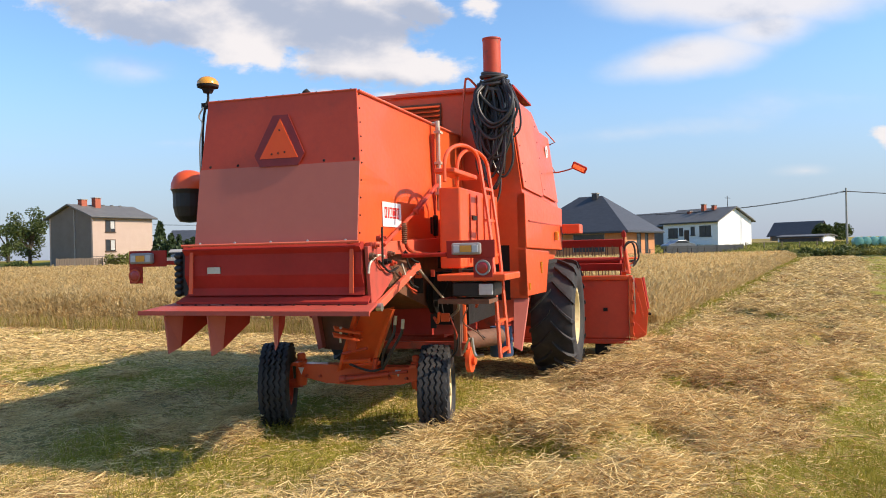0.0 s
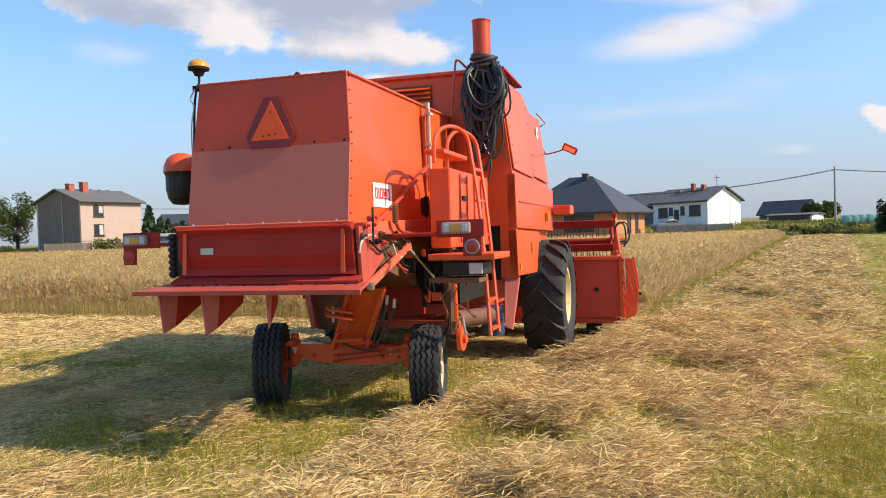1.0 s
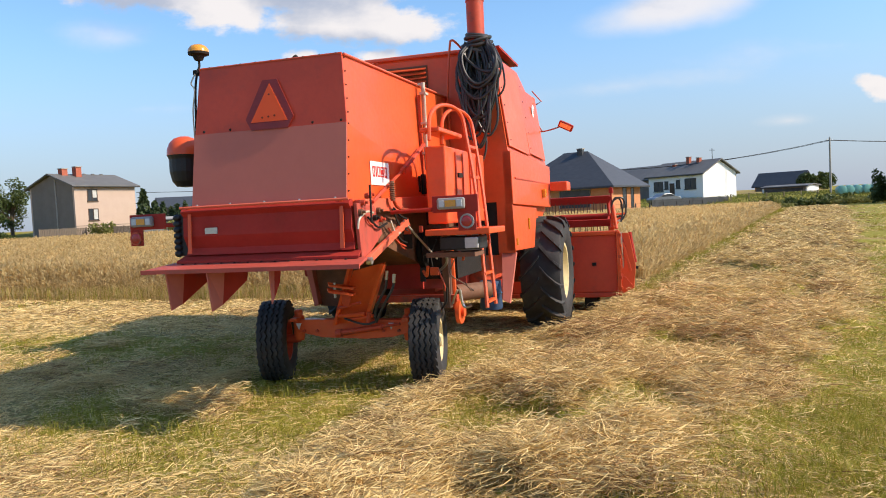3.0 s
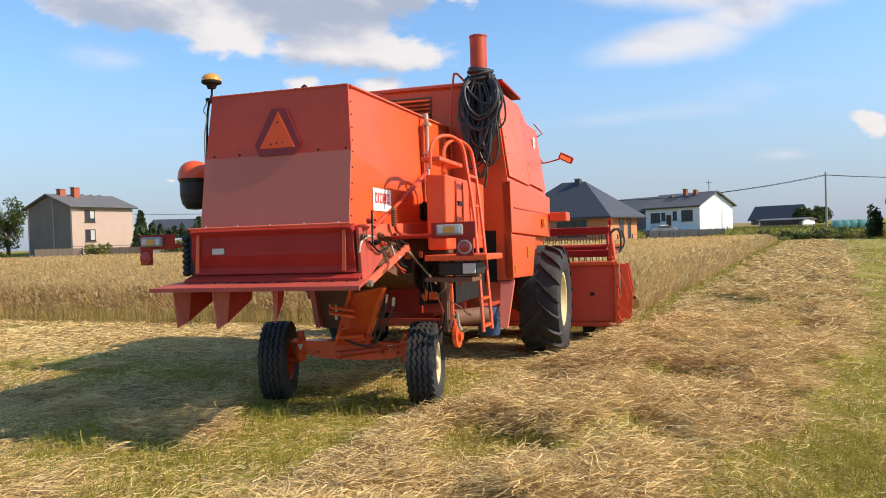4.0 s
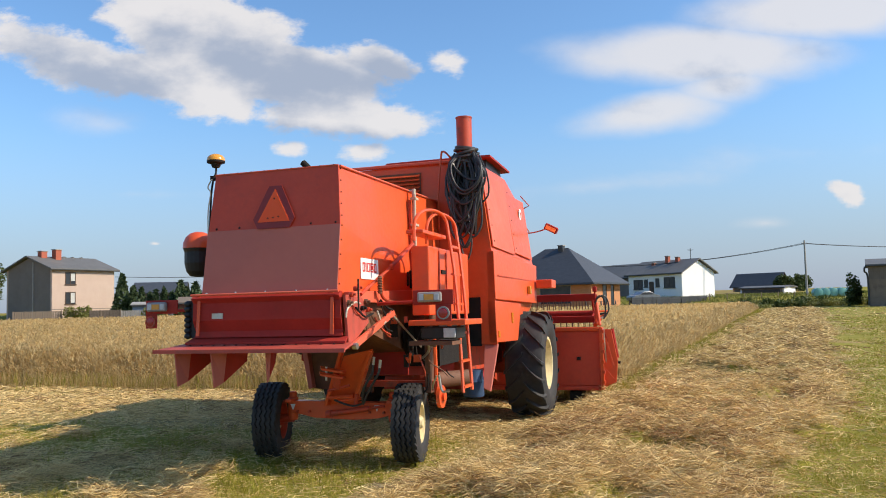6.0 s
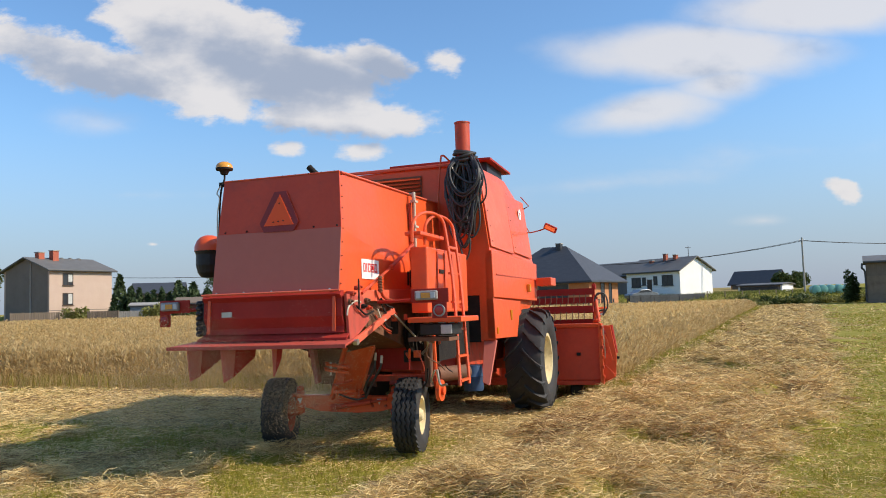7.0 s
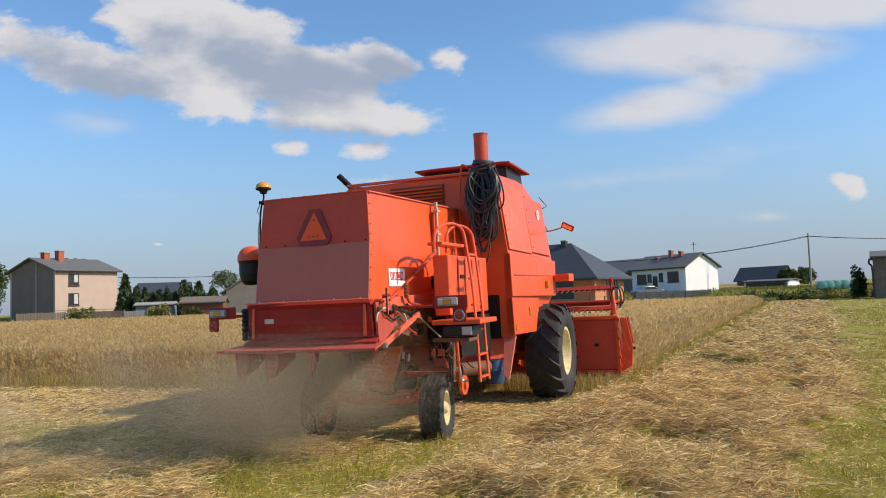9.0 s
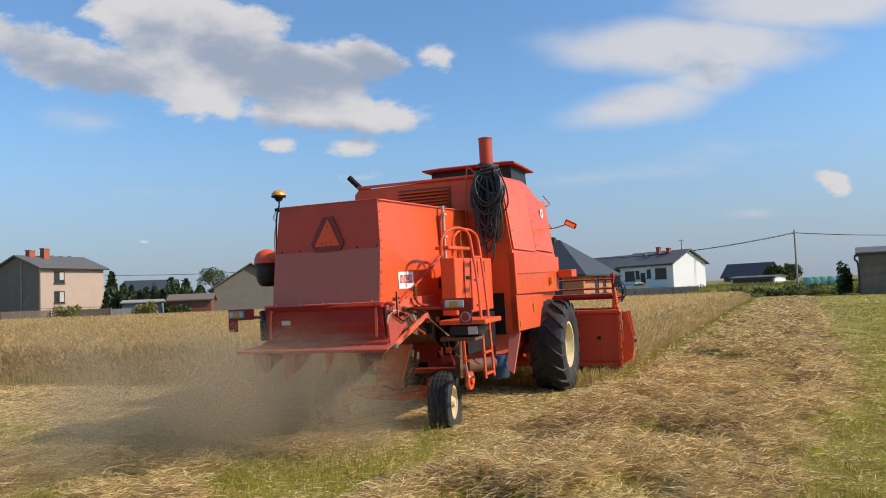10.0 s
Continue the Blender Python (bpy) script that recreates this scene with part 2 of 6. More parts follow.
FIELD = ground_material()
GREEN = surface("green_verge", ((0.145, 0.14, 0.018), (0.235, 0.21, 0.034), (0.35, 0.285, 0.07)), 0.8, 0.85, 0.8, spread=0.2, bump_scale=16, gloss=0.1)


# ---- mesh helpers ----
def part(name, bm, material, parent, label="", smooth=False):
    data = bpy.data.meshes.new(name)
    bmesh.ops.recalc_face_normals(bm, faces=bm.faces)
    bm.to_mesh(data)
    bm.free()
    data.materials.append(material)
    if smooth:
        data.shade_smooth()
        data.set_sharp_from_angle(angle=radians(40))
    ob = new(name, data)
    ob.parent = parent
    return tagged(ob, label)


def box(bm, x0, x1, y0, y1, z0, z1, m=None, soft=0.0):
    made = bmesh.ops.create_cube(bm, size=1.0)["verts"]
    place = Matrix.Translation(((x0 + x1) / 2, (y0 + y1) / 2, (z0 + z1) / 2)) @ Matrix.Diagonal((x1 - x0, y1 - y0, z1 - z0, 1))
    bmesh.ops.transform(bm, matrix=(m or Matrix()) @ place, verts=made)
    if soft:
        edges = {e for v in made for e in v.link_edges}
        bmesh.ops.bevel(bm, geom=list(edges), offset=soft, segments=2, affect="EDGES", profile=0.5)
    return bm


def fresh():
    return bmesh.new()


def loft(bm, loops, closed=True):
    rings = [[bm.verts.new(p) for p in loop] for loop in loops]
    n = len(rings[0])
    for a, b in zip(rings, rings[1:]):
        for i in range(n):
            bm.faces.new((a[i], a[(i + 1) % n], b[(i + 1) % n], b[i]))
    if closed:
        bm.faces.new(rings[0])
        bm.faces.new(rings[-1])
    return bm


def extrude(bm, polygon, offset, soft=0.0):
    """A plate: the polygon (3D points) thickened along offset."""
    off = Vector(offset)
    before = set(bm.edges)
    loft(bm, [[Vector(p) for p in polygon], [Vector(p) + off for p in polygon]])
    if soft:
        bmesh.ops.bevel(bm, geom=[e for e in bm.edges if e not in before], offset=soft, segments=2, affect="EDGES", profile=0.5)
    return bm


def tube(bm, points, r, n=8):
    pts = [Vector(p) for p in points]
    rings, up = [], None
    for i, p in enumerate(pts):
        d = (pts[min(i + 1, len(pts) - 1)] - pts[max(i - 1, 0)]).normalized()
        if up is None:
            up = d.orthogonal().normalized()
        up = (up - d * up.dot(d)).normalized()
        side = d.cross(up)
        radius = r[i] if isinstance(r, (list, tuple)) else r
        rings.append([p + (up * math.cos(a) + side * math.sin(a)) * radius for a in [2 * math.pi * k / n for k in range(n)]])
    return loft(bm, rings)


def bend(points, steps=6):
    """Smooth points through corner points (Catmull-Rom)."""
    p = [Vector(q) for q in points]
    p = [p[0] * 2 - p[1]] + p + [p[-1] * 2 - p[-2]]
    out = []
    for i in range(1, len(p) - 2):
        for k in range(steps):
            t = k / steps
            a, b, c, d = p[i - 1:i + 3]
            out.append(0.5 * ((2 * b) + (c - a) * t + (2 * a - 5 * b + 4 * c - d) * t * t + (3 * b - a - 3 * c + d) * t ** 3))
    return out + [p[-2]]


def lathe(bm, profile, n=32, axis="x", centre=(0, 0, 0)):
    """profile: (along the axis, radius)."""
    c = Vector(centre)
    loops = []
    for k in range(n):
        a = 2 * math.pi * k / n
        if axis == "x":
            loops.append([c + Vector((s, r * math.cos(a), r * math.sin(a))) for s, r in profile])
        elif axis == "z":
            loops.append([c + Vector((r * math.cos(a), r * math.sin(a), s)) for s, r in profile])
        else:
            loops.append([c + Vector((r * math.cos(a), s, r * math.sin(a))) for s, r in profile])
    rings = [[bm.verts.new(p) for p in loop] for loop in loops]
    for i in range(n):
        a, b = rings[i], rings[(i + 1) % n]
        for j in range(len(profile) - 1):
            bm.faces.new((a[j], a[j + 1], b[j + 1], b[j]))
    return bm


def raw(name, verts, faces, material, smooth=False):
    data = bpy.data.meshes.new(name)
    data.from_pydata(verts, [], faces)
    data.materials.append(material)
    if smooth:
        data.shade_smooth()
    return new(name, data)


def fast_mesh(name, verts, size, material):
    """Many loose polygons of equal size: verts is (polygons * size, 3)."""
    verts = np.asarray(verts, np.float32).reshape(-1, 3)
    n = len(verts) // size
    data = bpy.data.meshes.new(name)
    data.vertices.add(len(verts))
    data.vertices.foreach_set("co", verts.ravel())
    data.loops.add(len(verts))
    data.loops.foreach_set("vertex_index", np.arange(len(verts), dtype=np.int32))
    data.polygons.add(n)
    data.polygons.foreach_set("loop_start", np.arange(0, len(verts), size, dtype=np.int32))
    data.update(calc_edges=True)
    data.materials.append(material)
    return new(name, data)


def joined_strips(name, rows, material):
    """Bent strips: rows is (count, k, 2, 3), k cross lines of two points each; each strip is one island."""
    rows = np.asarray(rows, np.float32)
    n, k = rows.shape[:2]
    data = bpy.data.meshes.new(name)
    data.vertices.add(n * k * 2)
    data.vertices.foreach_set("co", rows.reshape(-1))
    base = (np.arange(n) * k * 2)[:, None, None] + (np.arange(k - 1) * 2)[None, :, None] + np.array([0, 1, 3, 2])[None, None, :]
    idx = base.reshape(-1).astype(np.int32)
    data.loops.add(len(idx))
    data.loops.foreach_set("vertex_index", idx)
    data.polygons.add(len(idx) // 4)
    data.polygons.foreach_set("loop_start", np.arange(0, len(idx), 4, dtype=np.int32))
    data.update(calc_edges=True)
    data.materials.append(material)
    return new(name, data)


# ---- the lie of the land ----
ROW = radians(27.0)
ROW_D, ROW_R = np.array((math.sin(ROW), math.cos(ROW))), np.array((math.cos(ROW), -math.sin(ROW)))


def step(a, b, v):
    t = np.clip((np.asarray(v, float) - a) / (b - a), 0, 1)
    return t * t * (3 - 2 * t)


def lumps(x, y, s, k):
    return (np.sin(x * s + k) * np.sin(y * s * 1.3 + 2 * k) + np.sin((x + y) * s * 1.7 + 3 * k) * 0.5 + np.sin((x * 0.6 - y) * s * 2.9 + 5 * k) * 0.3) / 1.8


_tables = [np.random.default_rng(900 + k).random((128, 128)) for k in range(4)]


def noise(x, y, size, k, octaves=3):
    """Smooth random relief, about -1 to 1; size is the breadth of its largest lumps in metres."""
    total, norm, amp = 0.0, 0.0, 1.0
    for o in range(octaves):
        u, v = x / size * 2 ** o + 17.3 * k + 40, y / size * 2 ** o + 9.1 * k + 40
        iu, iv = np.floor(u).astype(int), np.floor(v).astype(int)
        fu, fv = u - iu, v - iv
        fu, fv = fu * fu * (3 - 2 * fu), fv * fv * (3 - 2 * fv)
        tab = _tables[(k + o) % 4]
        a, b = tab[iu % 128, iv % 128], tab[(iu + 1) % 128, iv % 128]
        c, d = tab[iu % 128, (iv + 1) % 128], tab[(iu + 1) % 128, (iv + 1) % 128]
        total = total + amp * ((a + (b - a) * fu) * (1 - fv) + (c + (d - c) * fu) * fv)
        norm += amp
        amp *= 0.5
    return (total / norm - 0.5) * 2.6


def across(x, y):
    return x * ROW_R[0] + y * ROW_R[1]


def right_edge(x, y):
    return np.interp(x * ROW_D[0] + y * ROW_D[1], (5.0, 13.0, 60.0), (-0.75, 0.65, 2.1))


def windrow(x, y):
    """0 to 1: inside the broad row of hay beside the wheat."""
    c = across(x, y) + 0.4 * noise(x, y, 1.6, 1)
    edge = right_edge(x, y)
    return step(-3.3, -2.6, c) * (1 - step(edge - 0.5, edge + 0.4, c))


def clump(x, y):
    """0 to 1: heaped hay, with steep sides, in the row and scattered over the mown ground."""
    n = noise(x, y, 0.8, 2) + 0.35 * noise(x, y, 0.3, 5, 2)
    f = y - (14.6 - 0.42 * x)
    side = (1 - step(-4.6, -3.4, across(x, y))) * step(-10.5, -9.0, f) * (1 - step(-6.2, -4.8, f))
    return step(-0.24, 0.14, n) * windrow(x, y) + 0.8 * step(0.18, 0.55, n) * side


def swath(x, y):
    """0 to 1: how thickly cut straw lies here."""
    f = y - (14.6 - 0.42 * x)
    left = (1 - step(-4.6, -3.4, across(x, y))) * (1 - step(-0.3, 0.3, f))
    pale = step(-4.9, -3.6, f + 0.5 * noise(x, y, 1.5, 6)) * 0.62
    worn = np.clip(0.16 + 0.45 * noise(x, y, 1.3, 7), 0.03, 0.5)
    return np.clip(np.maximum(clump(x, y) * 0.95, windrow(x, y) * 0.17) + left * np.maximum(pale, worn), 0, 1)


def lush(x, y):
    """0 to 1: how green the ground is."""
    edge = right_edge(x, y)
    c = across(x, y)
    f = y - (14.6 - 0.42 * x)
    right = step(-0.3, 0.9, c - edge + 0.5 * noise(x, y, 1.4, 3))
    under = step(0.1, 0.75, 1.25 - np.hypot((x + 1.1) / 2.6, (y - 7.2) / 2.3) + 0.35 * noise(x, y, 0.9, 4))
    verge = step(-3.2, -2.85, c) * (1 - step(-2.5, -2.0, c)) * step(11, 14, y) * 0.9
    band = step(-7.2, -6.3, f) * (1 - step(-5.3, -4.4, f)) * (1 - step(-4.0, -3.0, c)) * 0.75
    patch = np.clip(0.18 + 0.75 * noise(x, y, 1.8, 8), 0, 0.8)
    return np.clip(np.maximum.reduce([right, under * 0.95, verge, band, patch]), 0, 1)


def height(x, y):
    x, y = np.asarray(x, float), np.asarray(y, float)
    z = 0.2 * step(20, 90, y) + 1.3 * step(90, 114, y) + 1.5 * step(114, 200, y) * step(20, 50, x)
    near = 1 - step(40, 70, np.hypot(x, y))
    heap = clump(x, y) * step(-3.3, -2.3, across(x, y)) + 0.4 * clump(x, y) * (1 - step(-4.6, -4.0, across(x, y)))
    return z + near * (0.012 * noise(x, y, 0.8, 3) + heap * (0.10 + 0.13 * noise(x, y, 0.42, 6)))


def wheat_here(x, y):
    """Standing wheat: a rectangle of field with an uneven edge, less what the header has reached."""
    wob = 0.12 * lumps(x, y, 1.9, 4.0)
    c = x * ROW_R[0] + y * ROW_R[1]
    inside = (y > 14.6 - 0.42 * x + wob) & (c < -2.9 + wob) & (y < np.where(x > 2, 76.0, 87.0))
    a = radians(24.76)
    u = (x + 0.272) * math.cos(a) - (y - 10.304) * math.sin(a)
    v = (x + 0.272) * math.sin(a) + (y - 10.304) * math.cos(a)
    return inside & ~((np.abs(u) < 2.5) & (v < 5.75))


def make_ground():
    xs = np.unique(np.concatenate([np.arange(-11, 13, 0.085), np.arange(-60, 90, 3.0), np.linspace(-1600, 1600, 33)]))
    ys = np.unique(np.concatenate([np.arange(3.0, 15, 0.075), np.arange(15, 26, 0.2), np.arange(-14, 2.6, 0.5), np.arange(-30, 220, 3.0), np.linspace(-600, 2600, 33)]))
    gx, gy = np.meshgrid(xs, ys)
    gz = height(gx, gy)
    verts = np.stack([gx, gy, gz], -1).reshape(-1, 3)
    w, h = len(xs), len(ys)
    i = np.arange(w * h).reshape(h, w)
    faces = np.stack([i[:-1, :-1], i[:-1, 1:], i[1:, 1:], i[1:, :-1]], -1).reshape(-1, 4)
    ob = raw("ground", verts.tolist(), faces.tolist(), FIELD, True)
    ob.data.materials.append(GREEN)
    mid = verts[faces].mean(1)
    ragged = np.random.default_rng(3).uniform(0.3, 0.7, len(mid))
    green = (lush(mid[:, 0], mid[:, 1]) > ragged) | ((mid[:, 1] > 84) & (mid[:, 1] < 122))
    ob.data.polygons.foreach_set("material_index", green.astype(np.int32))
    return tagged(ob, "mown field of tan stubble and green grass", "ground", kind="structure")


ground = make_ground()
rng = np.random.default_rng(7)


def spots_in_view(n, near, far, spread=0.64, power=1.0):
    """Random places on the ground, thicker towards the near end."""
    d = near * (far / near) ** (rng.random(n) ** power)
    a = rng.uniform(-spread, spread, n)
    return d * a, d


def strips(x, y, z, length, width, yaw, lift, curl, k=3):
    """Bent strips lying or leaning from (x, y, z): lift is the rise of the far end."""
    n = len(x)
    t = np.linspace(0, 1, k)[None, :]
    dx, dy = np.cos(yaw)[:, None], np.sin(yaw)[:, None]
    bow = (curl[:, None] * np.sin(np.pi * t))
    cx = x[:, None] + dx * length[:, None] * t - dy * bow
    cy = y[:, None] + dy * length[:, None] * t + dx * bow
    cz = z[:, None] + lift[:, None] * np.sin(t * np.pi * 0.5) + 0.3 * np.abs(bow)
    half = width[:, None] * np.where(t > 0.95, 0.35, 0.5)
    roll = rng.uniform(0, np.pi, n)[:, None]
    ox, oy, oz = -dy * half * np.cos(roll), dx * half * np.cos(roll), half * np.sin(roll)
    c = np.stack([cx, cy, cz], -1)
    o = np.stack([np.broadcast_to(ox, cx.shape), np.broadcast_to(oy, cx.shape), np.broadcast_to(oz, cx.shape)], -1)
    return np.stack([c - o, c + o], 2)


def make_straw():
    x, y = spots_in_view(1000000, 3.6, 75, power=1.15)
    heap = clump(x, y)
    keep = rng.random(len(x)) < np.maximum(swath(x, y) ** 1.2 * 1.1, 0.06) * (1 - 0.55 * lush(x, y) * (heap < 0.2))
    keep &= ~wheat_here(x, y)
    x, y, heap = x[keep], y[keep], heap[keep]
    n = len(x)
    d = np.hypot(x, y)
    L = rng.uniform(0.05, 0.22, n) * (1 + d / 70)
    W = rng.uniform(0.003, 0.0062, n) * np.maximum(1, d / 8)
    z = height(x, y) + rng.random(n) ** 1.4 * (0.012 + 0.12 * heap) + 0.003
    flow = 3.2 * noise(x, y, 0.6, 4, 2) + 0.6
    yaw = rng.normal(0, 0.8, n) + flow + np.pi * rng.integers(0, 2, n)
    rows = strips(x, y, z, L, W, yaw, rng.normal(0.008, 0.034, n) * (0.35 + heap), rng.normal(0, 0.075, n) * L / 0.2, 4)
    rows[..., 2] = np.maximum(rows[..., 2], height(rows[..., 0], rows[..., 1]) + 0.003)
    dark = rng.random(n) < np.clip(0.11 + 0.45 * noise(x, y, 0.6, 9) + 0.05 * heap, 0.04, 0.65)
    for mask, material, name, label in ((~dark, STRAW, "cut_straw", "loose golden cut straw lying on the field"),
                                        (dark, HAY_DARK, "weathered_hay", "brown weathered hay lying in clumps")):
        tagged(joined_strips(name, rows[mask], material), label, "straw", kind="stuff")


def make_grass():
    x, y = spots_in_view(330000, 3.6, 48, 0.68)
    green = lush(x, y)
    keep = (rng.random(len(x)) < green * (1 - 0.8 * clump(x, y)) * (0.55 + 0.6 * noise(x, y, 0.35, 2, 2))) & ~wheat_here(x, y)
    x, y, green = x[keep], y[keep], green[keep]
    n = len(x)
    d = np.hypot(x, y)
    tall = np.clip(0.7 + 0.9 * noise(x, y, 0.5, 5, 2), 0.3, 1.6)
    rows = strips(x, y, height(x, y) - 0.005, rng.uniform(0.015, 0.06, n), rng.uniform(0.003, 0.0055, n) * np.maximum(1, d / 7), rng.uniform(0, 6.3, n),
                  rng.uniform(0.02, 0.10, n) * tall, rng.normal(0, 0.014, n), 3)
    tagged(joined_strips("grass", rows, GRASS), "short green grass growing through the stubble", "grass", kind="stuff")
    # taller tufts where the mower left them, round the wheel tracks
    n = 16000
    x, y = rng.uniform(-4.0, 2.4, n), rng.uniform(5.2, 10.5, n)
    keep = (rng.random(n) < 0.35 + 0.9 * noise(x, y, 0.45, 7, 2)) & (lush(x, y) > 0.5) & (clump(x, y) < 0.3)
    x, y = x[keep], y[keep]
    n = len(x)
    rows = strips(x, y, height(x, y) - 0.005, rng.uniform(0.02, 0.08, n), rng.uniform(0.003, 0.006, n), rng.uniform(0, 6.3, n), rng.uniform(0.05, 0.17, n), rng.normal(0, 0.02, n), 4)
    tagged(joined_strips("grass_tufts", rows, GRASS), "longer green grass tufts between the wheel tracks", "grass", kind="stuff")
    x, y = spots_in_view(170000, 3.6, 60, 0.68)
    keep = (rng.random(len(x)) < 0.62 - 0.42 * lush(x, y)) & ~wheat_here(x, y)
    x, y = x[keep], y[keep]
    n = len(x)
    d = np.hypot(x, y)
    rows = strips(x, y, height(x, y) - 0.005, rng.uniform(0.02, 0.12, n), rng.uniform(0.003, 0.006, n) * np.maximum(1, d / 7), rng.uniform(0, 6.3, n), rng.uniform(0.0, 0.06, n), rng.normal(0, 0.02, n), 3)
    tagged(joined_strips("stubble", rows, STRAW), "dry pale stubble and dead grass", "stubble", kind="stuff")
    # short stalks and weeds at the foot of the wheat
    n = 26000
    x = rng.uniform(-15, 3.6, n)
    y = 14.6 - 0.42 * x + rng.normal(-0.12, 0.22, n)
    keep = across(x, y) < -2.8
    x, y = x[keep], y[keep]
    n = len(x)
    green = rng.random(n) < 0.3
    rows = strips(x, y, height(x, y) - 0.005, rng.uniform(0.02, 0.09, n), rng.uniform(0.005, 0.010, n), rng.uniform(0, 6.3, n), rng.uniform(0.06, 0.34, n), rng.normal(0, 0.02, n), 3)
    tagged(joined_strips("weeds", rows[green], GRASS), "green weeds at the foot of the wheat", "weeds", kind="stuff")
    tagged(joined_strips("stubble", rows[~green], WHEAT), "short broken stalks at the foot of the wheat", "stubble", kind="stuff")


def make_wheat():
    # a dense body below the ears
    xs = np.concatenate([np.arange(-24, 14, 0.3), np.arange(14, 60, 0.8)])
    xs = np.unique(np.concatenate([np.arange(-95, -24, 1.2), xs]))
    ys = np.concatenate([np.arange(12, 34, 0.3), np.arange(34, 92, 1.0)])
    gx, gy = np.meshgrid(xs, ys)
    inside = wheat_here(gx, gy) & wheat_here(gx - 0.3, gy - 0.85) & wheat_here(gx + 0.9, gy - 0.35)
    top = height(gx, gy) + 0.52 + 0.05 * lumps(gx, gy, 2.3, 1.0) + rng.normal(0, 0.03, gx.shape) + 0.1 * step(20, 60, gy)
    gz = np.where(inside, top, height(gx, gy) - 0.1)
    verts = np.stack([gx, gy, gz], -1).reshape(-1, 3)
    w, h = len(xs), len(ys)
    i = np.arange(w * h).reshape(h, w)
    ok = (inside[:-1, :-1] | inside[1:, 1:] | inside[:-1, 1:] | inside[1:, :-1])
    faces = np.stack([i[:-1, :-1], i[:-1, 1:], i[1:, 1:], i[1:, :-1]], -1)[ok]
    body = raw("wheat_body", verts.tolist(), faces.tolist(), CANOPY, True)
    tagged(body, "dense shaded stalks of the ripe wheat field", "wheat", kind="stuff")
    # stalks and ears, thickest along the two near edges
    n = 215000
    d = 12.5 * (90 / 12.5) ** (rng.random(n) ** 1.3)
    x, y = d * rng.uniform(-0.72, 0.62, n), d
    # a thick fringe at the front and along the row
    m = 34000
    fx = rng.uniform(-15, 3.6, m)
    fy = 14.6 - 0.42 * fx - 0.1 + rng.random(m) ** 1.3 * 1.5
    s = 13.2 * (80 / 13.2) ** rng.random(m)
    c = -2.85 - rng.random(m) ** 1.3 * 1.3
    x = np.concatenate([x, fx, s * ROW_D[0] + c * ROW_R[0]])
    y = np.concatenate([y, fy, s * ROW_D[1] + c * ROW_R[1]])
    d = np.hypot(x, y)
    keep = wheat_here(x, y)
    x, y, d = x[keep], y[keep], d[keep]
    n = len(x)
    g = height(x, y)
    front = y - (14.6 - 0.42 * x)
    inward = np.minimum(np.where(front > -0.5, front * 0.92, 9.0), -2.9 - (x * ROW_R[0] + y * ROW_R[1]))
    tall = (rng.normal(0.74, 0.06, n) + 0.05 * lumps(x, y, 1.2, 2.2)) * (0.38 + 0.62 * step(-0.1, 1.3, inward + rng.normal(0, 0.2, n)))
    wide = 1.25 * np.maximum(1, d / 14)
    edge = ~(wheat_here(x - 0.5, y - 1.3) & wheat_here(x + 1.3, y - 0.5))
    low = np.where(edge, 0.0, 0.36)
    lean = rng.uniform(0, 6.3, n)
    off = rng.uniform(0.02, 0.14, n)
    tx, ty = x + np.cos(lean) * off, y + np.sin(lean) * off
    view = rng.uniform(0, 3.14, n)
    sx, sy = np.cos(view), np.sin(view)

    def line(t, half):
        cx, cy, cz = x + (tx - x) * t * t, y + (ty - y) * t * t, g + low + (tall - low) * t
        return np.stack([np.stack([cx - sx * half, cy - sy * half, cz], -1), np.stack([cx + sx * half, cy + sy * half, cz], -1)], 1)

    nod_x, nod_y = np.cos(lean) * 0.05, np.sin(lean) * 0.05
    stalk = np.stack([line(0.0, 0.004 * wide), line(0.88, 0.003 * wide), line(0.93, 0.010 * wide)], 1)
    tip = line(1.0, 0.003 * wide)
    tip[..., 0] += nod_x[:, None]
    tip[..., 1] += nod_y[:, None]
    tip[..., 2] += rng.uniform(-0.02, 0.03, n)[:, None]
    stalk = np.concatenate([stalk, tip[:, None]], 1)
    tagged(joined_strips("wheat", stalk, WHEAT), "standing ripe golden wheat with nodding ears", "wheat", kind="stuff")


make_straw()
make_grass()
make_wheat()


# ---- village round the field ----
PLASTER = surface("beige_plaster", ((0.42, 0.31, 0.25), (0.48, 0.365, 0.30)), 0.7, 0.85, 0.05, spread=0.2, spots=(0.45, 0.36, 0.28), spot_scale=0.4, spot_amount=0.5)
GREY_WALL = surface("grey_rendered_wall", ((0.15, 0.128, 0.11), (0.20, 0.172, 0.15)), 0.8, 0.9, 0.05, spread=0.2)
WHITE_WALL = surface("white_painted_wall", ((0.74, 0.74, 0.73), (0.82, 0.82, 0.81)), 0.6, 0.8, 0.03, spread=0.2)
BRICK = surface("orange_hollow_brick", ((0.42, 0.17, 0.07), (0.55, 0.26, 0.12)), 2.5, 0.85, 0.2, spread=0.2, stretch=(1, 1, 3))
BRICK_RED = surface("red_chimney_brick", ((0.32, 0.08, 0.045), (0.42, 0.12, 0.07)), 5, 0.85, 0.2, spread=0.2)
SLATE = surface("dark_roof_tiles", ((0.035, 0.040, 0.048), (0.065, 0.07, 0.08)), 1.4, 0.55, 0.3, spread=0.2, bump_scale=9, stretch=(1, 1, 4))
ROOF_GREY = surface("grey_sheet_roof", ((0.10, 0.098, 0.092), (0.15, 0.146, 0.138)), 0.8, 0.6, 0.1, spread=0.2)
